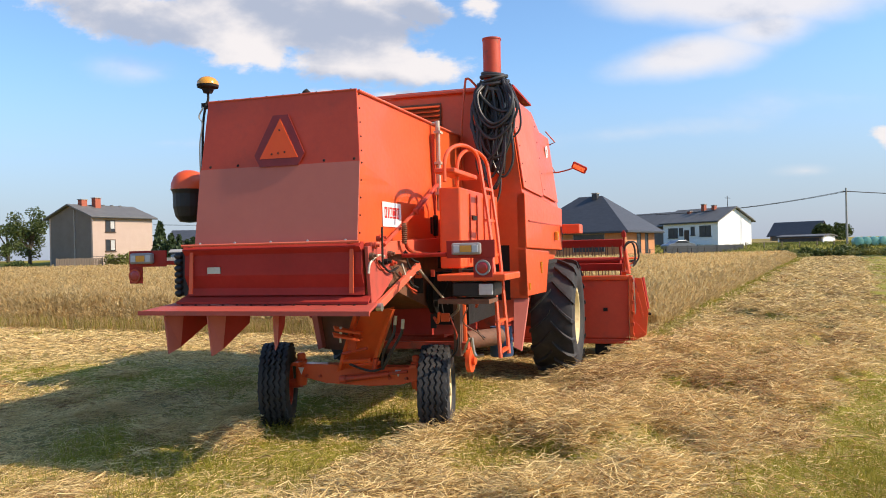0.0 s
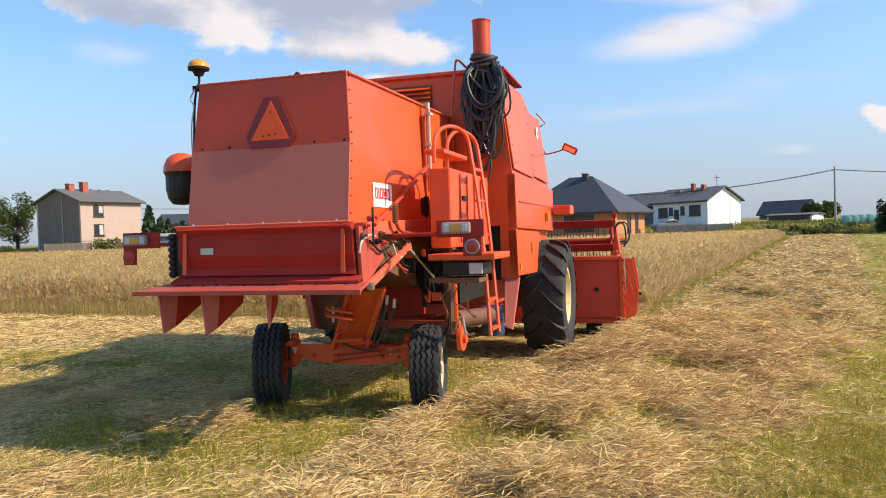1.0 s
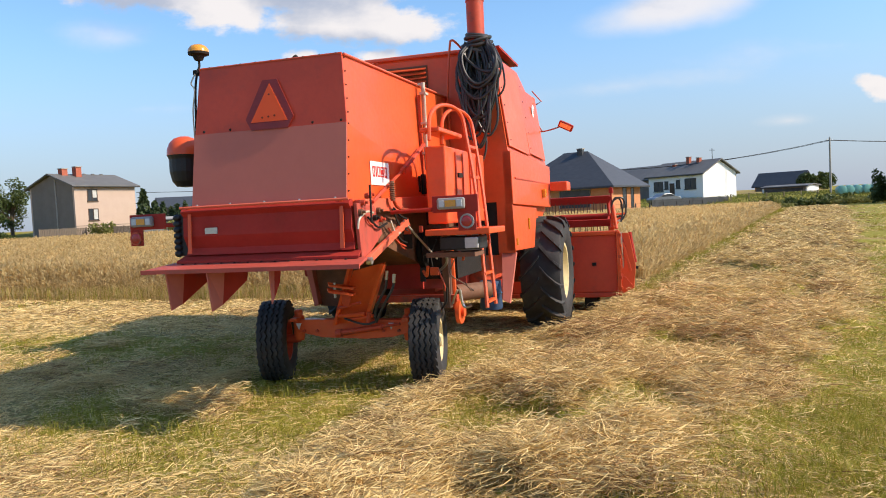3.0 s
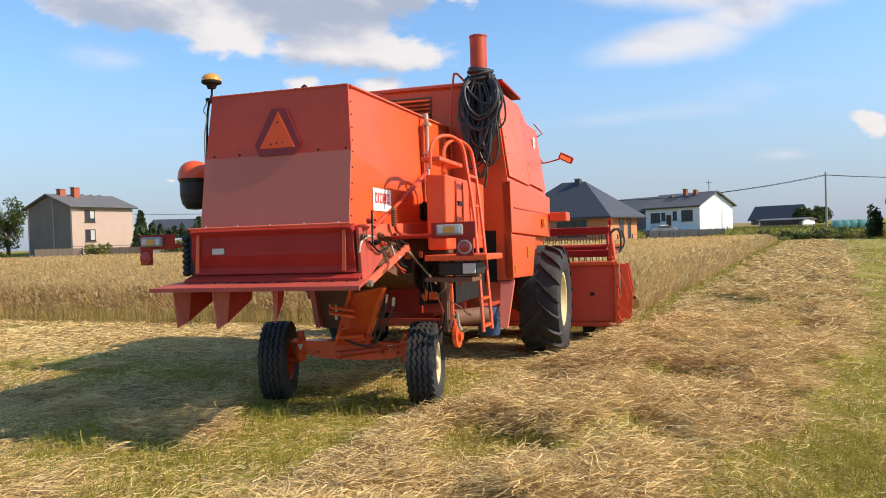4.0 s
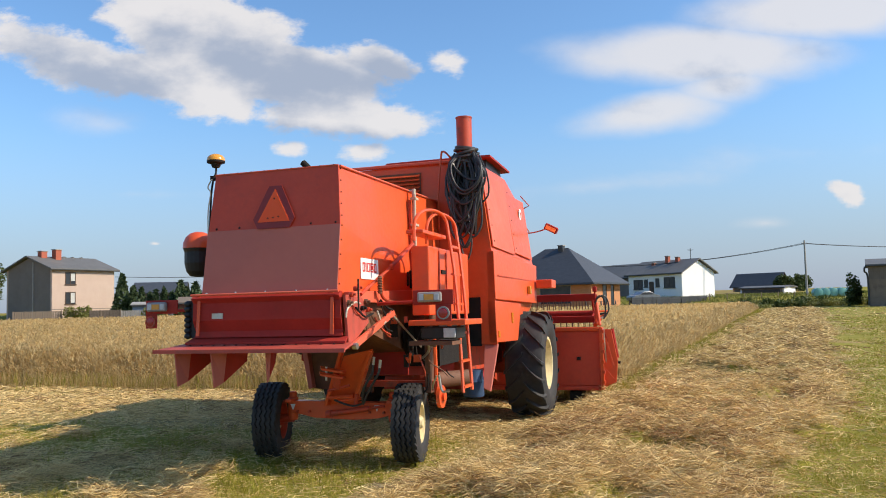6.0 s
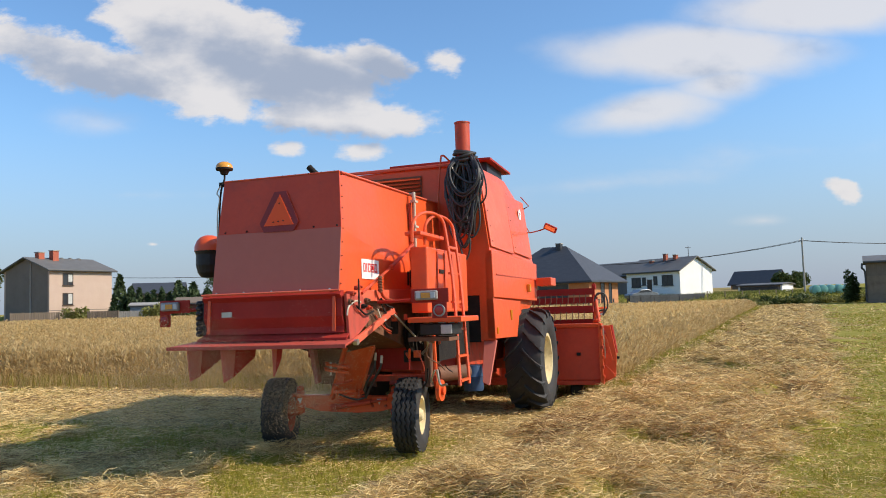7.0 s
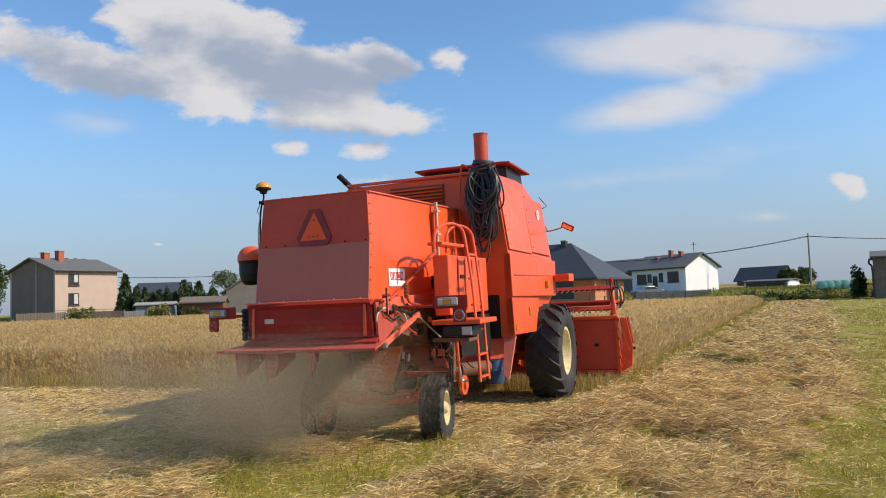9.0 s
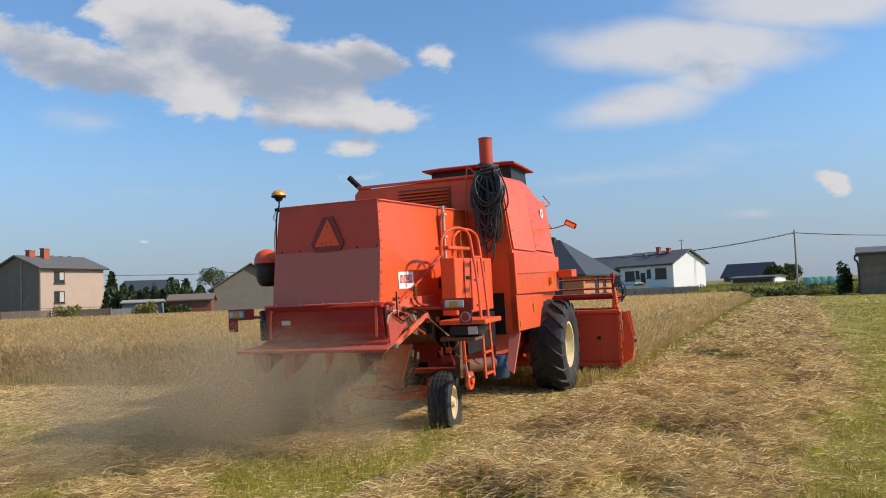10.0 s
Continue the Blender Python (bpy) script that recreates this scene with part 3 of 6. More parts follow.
SHED_WALL = surface("old_brown_grey_plaster", ((0.17, 0.125, 0.09), (0.27, 0.20, 0.145)), 1.5, 0.9, 0.25, spread=0.2, spots=(0.12, 0.085, 0.06), spot_scale=1.2, spot_amount=0.7)
CURTAIN = surface("pale_curtain", ((0.36, 0.37, 0.36), (0.52, 0.52, 0.50)), 3, 0.8, spread=0.2)
PANE = surface("dark_glass_and_bay_shade", ((0.02, 0.024, 0.03), (0.05, 0.055, 0.06)), 1.5, 0.2, spread=0.2)
FRAME_BROWN = surface("brown_window_wood", ((0.06, 0.035, 0.02), (0.09, 0.05, 0.03)), 6, 0.6, spread=0.2)
FRAME_DARK = surface("anthracite_frame", ((0.03, 0.032, 0.035), (0.05, 0.052, 0.055)), 6, 0.5, spread=0.2)
WOOD_OLD = surface("weathered_boards", ((0.13, 0.10, 0.075), (0.22, 0.17, 0.13)), 2, 0.85, 0.3, spread=0.2, stretch=(4, 4, 0.6))
WOOD_RED = surface("red_brown_boards", ((0.14, 0.05, 0.035), (0.20, 0.08, 0.055)), 2, 0.85, 0.3, spread=0.2)
FOLIAGE = surface("broad_leaves", ((0.035, 0.055, 0.014), (0.07, 0.10, 0.025), (0.12, 0.15, 0.04)), 1.0, 0.6, island=0.6, through_light=0.3)
CONIFER = surface("conifer_needles", ((0.022, 0.04, 0.016), (0.045, 0.075, 0.026), (0.075, 0.11, 0.035)), 1.0, 0.7, island=0.6, through_light=0.15)
MEADOW = surface("meadow_green", ((0.08, 0.10, 0.02), (0.15, 0.165, 0.035), (0.25, 0.24, 0.07)), 2, 0.6, island=0.6, through_light=0.3, gloss=0.1)
YELLOW_LEAF = surface("yellow_green_leaves", ((0.15, 0.16, 0.04), (0.26, 0.25, 0.07)), 1.0, 0.6, island=0.6, through_light=0.3)
BARK = surface("bark", ((0.06, 0.045, 0.03), (0.12, 0.09, 0.06)), 4, 0.9, 0.4, spread=0.2)
CONCRETE = surface("concrete", ((0.26, 0.25, 0.23), (0.36, 0.34, 0.31)), 3, 0.85, 0.1, spread=0.2)
CAR_PAINT = surface("dark_silver_car_paint", ((0.16, 0.17, 0.18), (0.20, 0.21, 0.22)), 3, 0.3, metal=0.5, coat=0.6)
WRAP = surface("teal_bale_wrap", ((0.10, 0.30, 0.26), (0.20, 0.42, 0.37)), 1.2, 0.35, 0.4, spread=0.2)
WIRE = surface("dark_cable", ((0.02, 0.02, 0.02), (0.03, 0.03, 0.03)), 3, 0.6)


def make_house(name, label, corner, along, len_x, len_y, base, eave, ridge, wall_mat, roof_mat, hip=False, ridge_axis="x", over=0.5, category="house", gable_mat=None):
    """A house at its nearest corner; x runs along the given direction, y to the left of it."""
    a = math.atan2(along[1], along[0])
    house = tagged(new(name), label, category)
    house.matrix_world = Matrix.Translation((corner[0], corner[1], 0)) @ Matrix.Rotation(a, 4, "Z")
    t = 0.3
    for k, (x0, x1, y0, y1) in enumerate(((0, len_x, 0, t), (0, len_x, len_y - t, len_y), (0, t, t, len_y - t), (len_x - t, len_x, t, len_y - t))):
        bm = box(fresh(), x0, x1, y0, y1, base - 1.5, eave)
        is_gable = (k >= 2) if ridge_axis == "x" else (k < 2)
        if is_gable and not hip:
            if ridge_axis == "x":
                extrude(bm, [(x0, 0, eave), (x0, len_y, eave), (x0, len_y / 2, ridge - 0.12)], (x1 - x0, 0, 0))
            else:
                extrude(bm, [(0, y0, eave), (len_x, y0, eave), (len_x / 2, y0, ridge - 0.12)], (0, y1 - y0, 0))
        part("wall", bm, gable_mat if (is_gable and gable_mat) else wall_mat, house)
    z0 = eave - (ridge - eave) * over / ((len_y if ridge_axis == "x" else len_x) / 2)
    bm = fresh()
    o, th = over, 0.16
    X0, X1, Y0, Y1 = -o, len_x + o, -o, len_y + o
    if hip:
        if len_y > len_x:
            r0, r1 = (len_x / 2, len_x / 2, ridge), (len_x / 2, len_y - len_x / 2, ridge)
        else:
            r0, r1 = (len_y / 2, len_y / 2, ridge), (len_x - len_y / 2, len_y / 2, ridge)
        c = [(X0, Y0, z0), (X1, Y0, z0), (X1, Y1, z0), (X0, Y1, z0)]
        sides = ([c[0], c[1], r0], [c[1], c[2], r1, r0], [c[2], c[3], r1], [c[3], c[0], r0, r1]) if len_y > len_x else ([c[0], c[1], r1, r0], [c[1], c[2], r1], [c[2], c[3], r0, r1], [c[3], c[0], r0])
        for s in sides:
            part("roof", extrude(fresh(), s, (0, 0, th)), roof_mat, house)
            part("gutter", tube(fresh(), [s[0], s[1]], 0.07, 6), FRAME_DARK, house)
        bm.free()
    else:
        m = len_y / 2 if ridge_axis == "x" else len_x / 2
        if ridge_axis == "x":
            slopes = ([(X0, Y0, z0), (X1, Y0, z0), (X1, m, ridge), (X0, m, ridge)], [(X0, Y1, z0), (X1, Y1, z0), (X1, m, ridge), (X0, m, ridge)])
        else:
            slopes = ([(X0, Y0, z0), (X0, Y1, z0), (m, Y1, ridge), (m, Y0, ridge)], [(X1, Y0, z0), (X1, Y1, z0), (m, Y1, ridge), (m, Y0, ridge)])
        for s in slopes:
            part("roof", extrude(fresh(), s, (0, 0, th)), roof_mat, house)
            part("gutter", tube(fresh(), [s[0], s[1]], 0.07, 6), FRAME_DARK, house)
        bm.free()
    return house


def add_window(house, face, at_pos, z, w, h, frame_mat, bars=1, sill=True, pane_mat=None, curtain=0.0):
    """A window in the wall y = 0 (face 'y') or x = 0 (face 'x'): frame proud of the wall, pane set back in it."""
    f = 0.07

    def slab(a0, a1, d0, d1, z0, z1):
        return box(fresh(), a0, a1, d0, d1, z0, z1) if face == "y" else box(fresh(), d0, d1, a0, a1, z0, z1)
    a0, a1 = at_pos, at_pos + w
    win = part("window", slab(a0 - f, a1 + f, -0.05, -0.004, z + h, z + h + f), frame_mat, house)
    part("window_frame", slab(a0 - f, a0, -0.05, -0.004, z, z + h), frame_mat, win)
    part("window_frame", slab(a1, a1 + f, -0.05, -0.004, z, z + h), frame_mat, win)
    for k in range(bars):
        m = a0 + w * (k + 1) / (bars + 1)
        part("glazing_bar", slab(m - 0.035, m + 0.035, -0.045, -0.004, z, z + h), frame_mat, win)
    part("pane", slab(a0, a1, -0.012, -0.003, z, z + h), pane_mat or PANE, win)
    if curtain:
        part("curtain", slab(a0 + w * 0.55, a1 - 0.04, -0.016, -0.0125, z + h * curtain, z + h - 0.05), CURTAIN, win)
    if sill:
        part("window_sill", slab(a0 - 0.15, a1 + 0.15, -0.14, -0.004, z - 0.1, z), frame_mat, win)
    return win


def add_chimney(house, x, y, z0, z1, mat, size=0.5):
    c = part("chimney", box(fresh(), x - size / 2, x + size / 2, y - size / 2, y + size / 2, z0, z1), mat, house)
    part("chimney_cap", box(fresh(), x - size * 0.6, x + size * 0.6, y - size * 0.6, y + size * 0.6, z1, z1 + 0.1), CONCRETE, c)


def make_village():
    # two-storey plastered house with a dark gable end
    h = make_house("house", "two-storey beige plastered house with shallow grey roof", (-44.6, 97.0), (0.5, 0.87), 9.2, 9.0, 0.9, 7.15, 8.75, PLASTER, ROOF_GREY, gable_mat=GREY_WALL)
    for z in (2.55, 5.05):
        add_window(h, "y", 1.9, z + 0.1, 1.35, 1.45, FRAME_BROWN, curtain=0.3 if z > 3 else 0.1)
    add_window(h, "y", 2.4, 1.0, 0.7, 0.55, FRAME_BROWN, sill=False)
    part("plinth_line", box(fresh(), 0.0, 9.2, -0.03, -0.004, 1.95, 2.03), GREY_WALL, h)
    add_chimney(h, 1.6, 4.2, 8.0, 9.5, BRICK_RED, 0.8)
    add_chimney(h, 3.2, 3.6, 8.0, 9.75, BRICK_RED, 0.8)
    part("downpipe", tube(fresh(), [(-0.06, 3.6, 0.5), (-0.06, 3.6, 8.1)], 0.09, 8), CONCRETE, h)
    for k in range(3):
        part("roof_vent", extrude(fresh(), [(4.3 + 1.3 * k, 4.1, 8.72), (5.2 + 1.3 * k, 4.1, 8.72), (4.75 + 1.3 * k, 4.1, 9.0)], (0, 0.5, 0)), ROOF_GREY, h)
    # new bungalow of bare hollow brick under a dark hipped roof
    b = make_house("bungalow", "unplastered orange brick bungalow with dark hipped roof", (19.0, 80.0), (0.6, 0.8), 8.6, 11.5, 0.2, 3.75, 7.35, BRICK, SLATE, hip=True, over=0.85)
    add_chimney(b, 4.0, 5.0, 6.4, 7.75, FRAME_DARK, 0.6)
    add_window(b, "y", 3.6, 0.9, 0.9, 2.2, FRAME_DARK, bars=0, sill=False)
    add_window(b, "y", 5.9, 0.9, 0.7, 2.2, FRAME_DARK, bars=0, sill=False)
    add_window(b, "x", 2.2, 1.2, 3.6, 1.9, CONCRETE, bars=0, sill=False)
    add_window(b, "x", 7.2, 1.4, 1.6, 1.5, CONCRETE, bars=0, sill=False)
    part("corner_post", box(fresh(), -0.35, 0.02, -0.35, 0.02, 0.0, 3.55), BRICK, b)
    # white house
    w = make_house("house", "white single-storey house with dark pitched roof", (39.8, 110.0), (0.85, 0.53), 7.6, 10.2, 1.3, 5.25, 7.15, WHITE_WALL, ROOF_GREY, ridge_axis="y", over=0.45)
    add_window(w, "x", 1.3, 3.0, 1.9, 1.5, FRAME_DARK)
    add_window(w, "x", 7.4, 2.9, 1.7, 1.4, FRAME_DARK)
    add_window(w, "x", 4.2, 3.2, 0.6, 1.2, FRAME_DARK, bars=0)
    add_window(w, "x", 6.4, 3.2, 0.6, 1.1, FRAME_DARK, bars=0)
    part("door", box(fresh(), -0.04, -0.004, 5.2, 6.1, 1.6, 4.0), FRAME_BROWN, w)
    for x, y, z in ((3.3, 3.2, 7.6), (3.2, 5.0, 7.85), (2.6, 7.2, 6.9)):
        add_chimney(w, x, y, 6.0, z, BRICK_RED, 0.55)
    part("antenna", tube(fresh(), [(3.8, 1.2, 7.1), (3.8, 1.2, 8.9)], 0.05, 6), WIRE, w)
    part("antenna_rod", tube(fresh(), [(3.2, 1.2, 8.6), (4.4, 1.2, 8.6)], 0.04, 6), WIRE, w)
    make_house("house", "grey house wing behind the white house", (36.0, 118.0), (0.85, 0.53), 7.0, 12.0, 1.4, 5.0, 7.0, GREY_WALL, ROOF_GREY, ridge_axis="y")
    # barn with a dark roof and a low shed before it
    make_house("barn", "low barn with dark roof and brown gable", (73.5, 150.0), (0.80, 0.60), 5.0, 9.5, 1.8, 3.6, 5.9, WOOD_OLD, SLATE, ridge_axis="y", category="barn", gable_mat=BRICK)
    s = make_house("shed", "low open shed with a pale end wall", (64.0, 128.0), (0.85, 0.53), 3.4, 8.5, 1.4, 2.75, 3.0, WOOD_OLD, ROOF_GREY, ridge_axis="y", over=0.3, category="shed", gable_mat=WHITE_WALL)
    # dark slab on the solid wall, painted as shade within the shed
    part("open_bay", box(fresh(), -0.04, -0.004, 0.8, 8.0, 1.3, 2.5), PANE, s)
    # brick shed close by the field road
    k = make_house("shed", "old brown plastered shed with grey upper boards", (46.3, 75.0), (0.85, -0.52), 9.0, 6.0, 0.2, 4.3, 4.9, WOOD_OLD, ROOF_GREY, ridge_axis="x", over=0.25, category="shed")
    part("plaster_band", box(fresh(), -0.06, 9.0, -0.06, -0.004, -0.5, 2.9), SHED_WALL, k)
    part("door_boards", box(fresh(), 3.4, 4.6, -0.12, -0.062, 0.2, 2.6), WOOD_OLD, k)
    part("drainpipe", tube(fresh(), bend([(-0.3, -0.3, 4.2), (-0.35, -0.3, 3.7), (-0.1, -0.15, 3.2), (-0.1, -0.15, 0.3)]), 0.09, 8), FRAME_DARK, k)
    # buildings on the far left
    make_house("house", "distant house with a dark roof", (-47.0, 132.0), (0.98, 0.2), 8.0, 8.0, 1.5, 4.6, 6.3, GREY_WALL, SLATE)
    make_house("shed", "low shed of blue-grey sheet metal", (-32.2, 90.0), (0.98, 0.2), 4.2, 3.0, 0.5, 2.2, 2.45, surface("blue_grey_sheet", ((0.16, 0.19, 0.22), (0.24, 0.27, 0.30)), 1, 0.6, spread=0.2), CONCRETE, category="shed", over=0.2)
    make_house("shed", "red-brown wooden garden shed", (-26.6, 89.0), (0.99, 0.1), 4.6, 3.0, 0.5, 2.35, 2.9, WOOD_RED, WOOD_OLD, category="shed", over=0.3)
    make_house("barn", "tall grey-brown barn behind the field", (-24.5, 101.0), (0.97, 0.25), 9.5, 7.0, 0.8, 3.9, 6.9, GREY_WALL, ROOF_GREY, ridge_axis="y", category="barn", gable_mat=GREY_WALL)


def leaf_cloud(r, centres, radii, count, size):
    c = np.asarray(centres)[r.integers(0, len(centres), count)]
    k = r.normal(0, 1, (count, 3))
    k = k / np.linalg.norm(k, axis=1)[:, None] * (r.random(count) ** 0.45)[:, None]
    p = c + k * np.asarray(radii)
    a, b = r.normal(0, 1, (count, 3)), r.normal(0, 1, (count, 3))
    a = a / np.linalg.norm(a, axis=1)[:, None] * size
    b = b / np.linalg.norm(b, axis=1)[:, None] * size * 0.7
    return np.stack([p - a, p - b, p + a, p + b], 1)


def make_tree(x, y, z, tall, wide, seed, label, leaf=FOLIAGE, kind="round", leaves=2600):
    r = np.random.default_rng(seed)
    tree = tagged(new("tree"), label, "tree")
    tree.location = (x, y, z)
    if kind == "cone":
        bm = tube(fresh(), [(0, 0, -0.5), (0, 0, tall * 0.9)], [0.12, 0.03], 6)
        part("trunk", bm, BARK, tree)
        h = r.random(leaves) ** 1.25
        rad = wide / 2 * (1 - h) ** 0.8 * (0.75 + 0.35 * r.random(leaves)) + 0.05
        ang = r.uniform(0, 6.3, leaves)
        p = np.stack([rad * np.cos(ang), rad * np.sin(ang), 0.1 + h * tall], -1)
        a, b = r.normal(0, 1, (leaves, 3)), r.normal(0, 1, (leaves, 3))
        s = 0.12 + wide * 0.03
        q = np.stack([p - a * s, p - b * s * 0.7, p + a * s, p + b * s * 0.7], 1)
    else:
        bm = tube(fresh(), [(0, 0, -0.5), (0.05, 0, tall * 0.3), (0.1, 0.05, tall * 0.55)], [wide * 0.04, wide * 0.03, wide * 0.015], 8)
        centres = []
        for k in range(15):
            ang, reach = r.uniform(0, 6.3), wide * r.uniform(0.12, 0.40)
            tip = (reach * math.cos(ang), reach * math.sin(ang), tall * r.uniform(0.2, 0.88))
            tube(bm, [(0.05, 0, tall * r.uniform(0.22, 0.45)), (tip[0] * 0.6, tip[1] * 0.6, tip[2] * 0.85), tip], [wide * 0.016, wide * 0.01, wide * 0.004], 5)
            centres.append(tip)
        part("trunk", bm, BARK, tree)
        q = leaf_cloud(r, centres, (wide * 0.17, wide * 0.17, tall * 0.13), leaves, 0.08 + wide * 0.014)
    crown = fast_mesh("crown", q, 4, leaf)
    crown.parent = tree
    return tree


def make_bush(x, y, z, tall, wide, seed, label, leaf=FOLIAGE, leaves=700):
    r = np.random.default_rng(seed)
    centres = [(r.uniform(-wide / 2.6, wide / 2.6), r.uniform(-0.4, 0.4), tall * r.uniform(0.25, 0.7)) for k in range(7)]
    ob = fast_mesh("bush", leaf_cloud(r, centres, (wide * 0.18, 0.5, tall * 0.32), leaves, 0.11 + 0.02 * wide), 4, leaf)
    ob.location = (x, y, z)
    return tagged(ob, label, "bush")


def make_greenery():
    make_tree(-57.0, 105.0, 1.0, 8.2, 7.0, 31, "broad-leaved tree beside the plastered house", leaves=3200)
    make_tree(-64.0, 112.0, 1.0, 6.5, 7.0, 32, "broad-leaved tree at the village edge")
    make_tree(-75.0, 118.0, 1.0, 7.5, 8.0, 39, "broad-leaved tree at the village edge")
    make_tree(-26.0, 110.0, 1.0, 6.3, 6.5, 33, "dark round-crowned tree behind the barn", leaves=2400)
    for k, (x, h, w) in enumerate(((-35.6, 5.1, 2.2), (-34.6, 3.6, 1.6))):
        make_tree(x, 96.0 + k, 0.9, h, w, 40 + k, "tall dark conifer by the house", CONIFER, "cone", 1100)
    for k in range(9):
        make_tree(-34.0 + 0.9 * k, 95.5 + 0.2 * (k % 3), 0.9, 3.1 + 0.35 * math.sin(k * 2.1), 1.15, 50 + k, "slim thuja in a clipped row", CONIFER, "cone", 500)
    for k, (x, h) in enumerate(((-29.5, 4.3), (-27.6, 4.0), (-25.8, 3.2))):
        make_tree(x - 0.4, 101.0, 0.9, h, 2.6, 70 + k, "dark spruce behind the sheds", CONIFER, "cone", 800)
    make_bush(-28.8, 88.0, 0.3, 2.4, 4.0, 80, "yellow-green shrub beside a shed", YELLOW_LEAF)
    make_bush(-24.6, 87.6, 0.3, 1.7, 3.2, 81, "dark green shrub beside the wooden shed")
    make_bush(-39.9, 93.0, 0.5, 1.9, 3.6, 82, "yellow-green shrub at the house plinth", YELLOW_LEAF)
    make_bush(-51.5, 92.0, 0.3, 1.5, 4.0, 83, "green shrub at the fence")
    make_bush(-58.0, 94.0, 0.3, 1.8, 6.0, 84, "green shrub at the fence")
    make_bush(-64.0, 95.0, 0.3, 2.0, 6.0, 89, "green shrub at the fence")
    make_bush(79.8, 150.0, 2.1, 3.6, 5.6, 85, "small round tree past the barn", leaves=1900)
    make_bush(69.5, 138.0, 1.7, 3.6, 6.0, 86, "dark bushy tree before the barn", leaves=2200)
    make_bush(47.3, 79.0, 0.2, 3.7, 2.2, 87, "dark ivy-like bush beside the plastered shed", leaves=1500)
    for k in range(26):
        x = 37.0 + 0.82 * k
        make_bush(x, 84.0 + 2.0 * math.sin(k * 1.7), 0.05, 1.15 + 0.35 * math.sin(k * 2.3), 3.2, 100 + k, "tall green weeds at the field end", YELLOW_LEAF if k % 3 else FOLIAGE, 420)
    for k in range(12):
        s = 78.0 + 1.5 * k
        make_bush(s * ROW_D[0] - 2.7 * ROW_R[0], s * ROW_D[1] - 2.7 * ROW_R[1], 0.1, 0.55, 1.4, 130 + k, "green weeds beside the wheat", YELLOW_LEAF, 160)
    # rough meadow between the wheat and the gardens
    r = np.random.default_rng(15)
    n = 26000
    x, y = r.uniform(12, 74, n), r.uniform(86, 122, n)
    rows = strips(x, y, height(x, y), r.uniform(0.05, 0.25, n), r.uniform(0.03, 0.07, n), r.uniform(0, 6.3, n), r.uniform(0.10, 0.45, n), r.normal(0, 0.03, n), 3)
    tagged(joined_strips("meadow_grass", rows, MEADOW), "rough green meadow grass beyond the wheat", "grass", kind="stuff")
    # spray of grass and weeds along the wheat's edge
    r = np.random.default_rng(5)
    n = 14000
    s = 12 * (85 / 12) ** r.random(n)
    c = -2.75 + np.abs(r.normal(0, 0.22, n))
    x, y = s * ROW_D[0] + c * ROW_R[0], s * ROW_D[1] + c * ROW_R[1]
    rows = strips(x, y, height(x, y), r.uniform(0.02, 0.1, n), r.uniform(0.004, 0.008, n) * np.maximum(1, s / 14), r.uniform(0, 6.3, n), r.uniform(0.05, 0.26, n), r.normal(0, 0.02, n), 3)
    tagged(joined_strips("weeds", rows, GRASS), "green weeds and grass along the wheat's edge", "weeds", kind="stuff")


def make_pole():
    pole = tagged(new("utility_pole"), "grey concrete pole carrying overhead cables", "utility pole")
    pole.location = (57.9, 109.0, 1.3)
    part("shaft", tube(fresh(), [(0, 0, -0.5), (0, 0, 8.1)], [0.17, 0.11], 10), CONCRETE, pole)
    part("cross_arm", box(fresh(), -0.4, 0.4, -0.05, 0.05, 7.55, 7.65), FRAME_DARK, pole)
    for k in (-0.35, 0.35):
        part("insulator", lathe(fresh(), [(7.65, 0.05), (7.75, 0.06), (7.82, 0.03), (7.82, 0.0)], 10, "z", (k, 0, 0)), WHITE, pole)

    def cable(a, b, sag, label):
        a, b = Vector(a), Vector(b)
        pts = [a.lerp(b, k / 24) - Vector((0, 0, sag * 4 * (k / 24) * (1 - k / 24))) for k in range(25)]
        ob = part("overhead_cable", tube(fresh(), pts, 0.035, 5), WIRE, None)
        tagged(ob, label, "cable")
    for k in (-0.35, 0.35):
        cable((57.9 + k, 109, 8.95), (96.0 + k, 104.0, 8.6), 0.9, "dark overhead cable from the pole")
        cable((57.9 + k, 109, 8.95), (26.0 + k, 118.0, 6.6), 0.9, "dark overhead cable from the pole")
        cable((26.0 + k, 118.0, 6.6), (-20.0 + k, 120.0, 6.2), 0.6, "dark overhead cable past the houses")
    cable((-37.6, 99.0, 5.95), (-8.0, 108.0, 6.7), 0.45, "dark overhead cable from the plastered house")


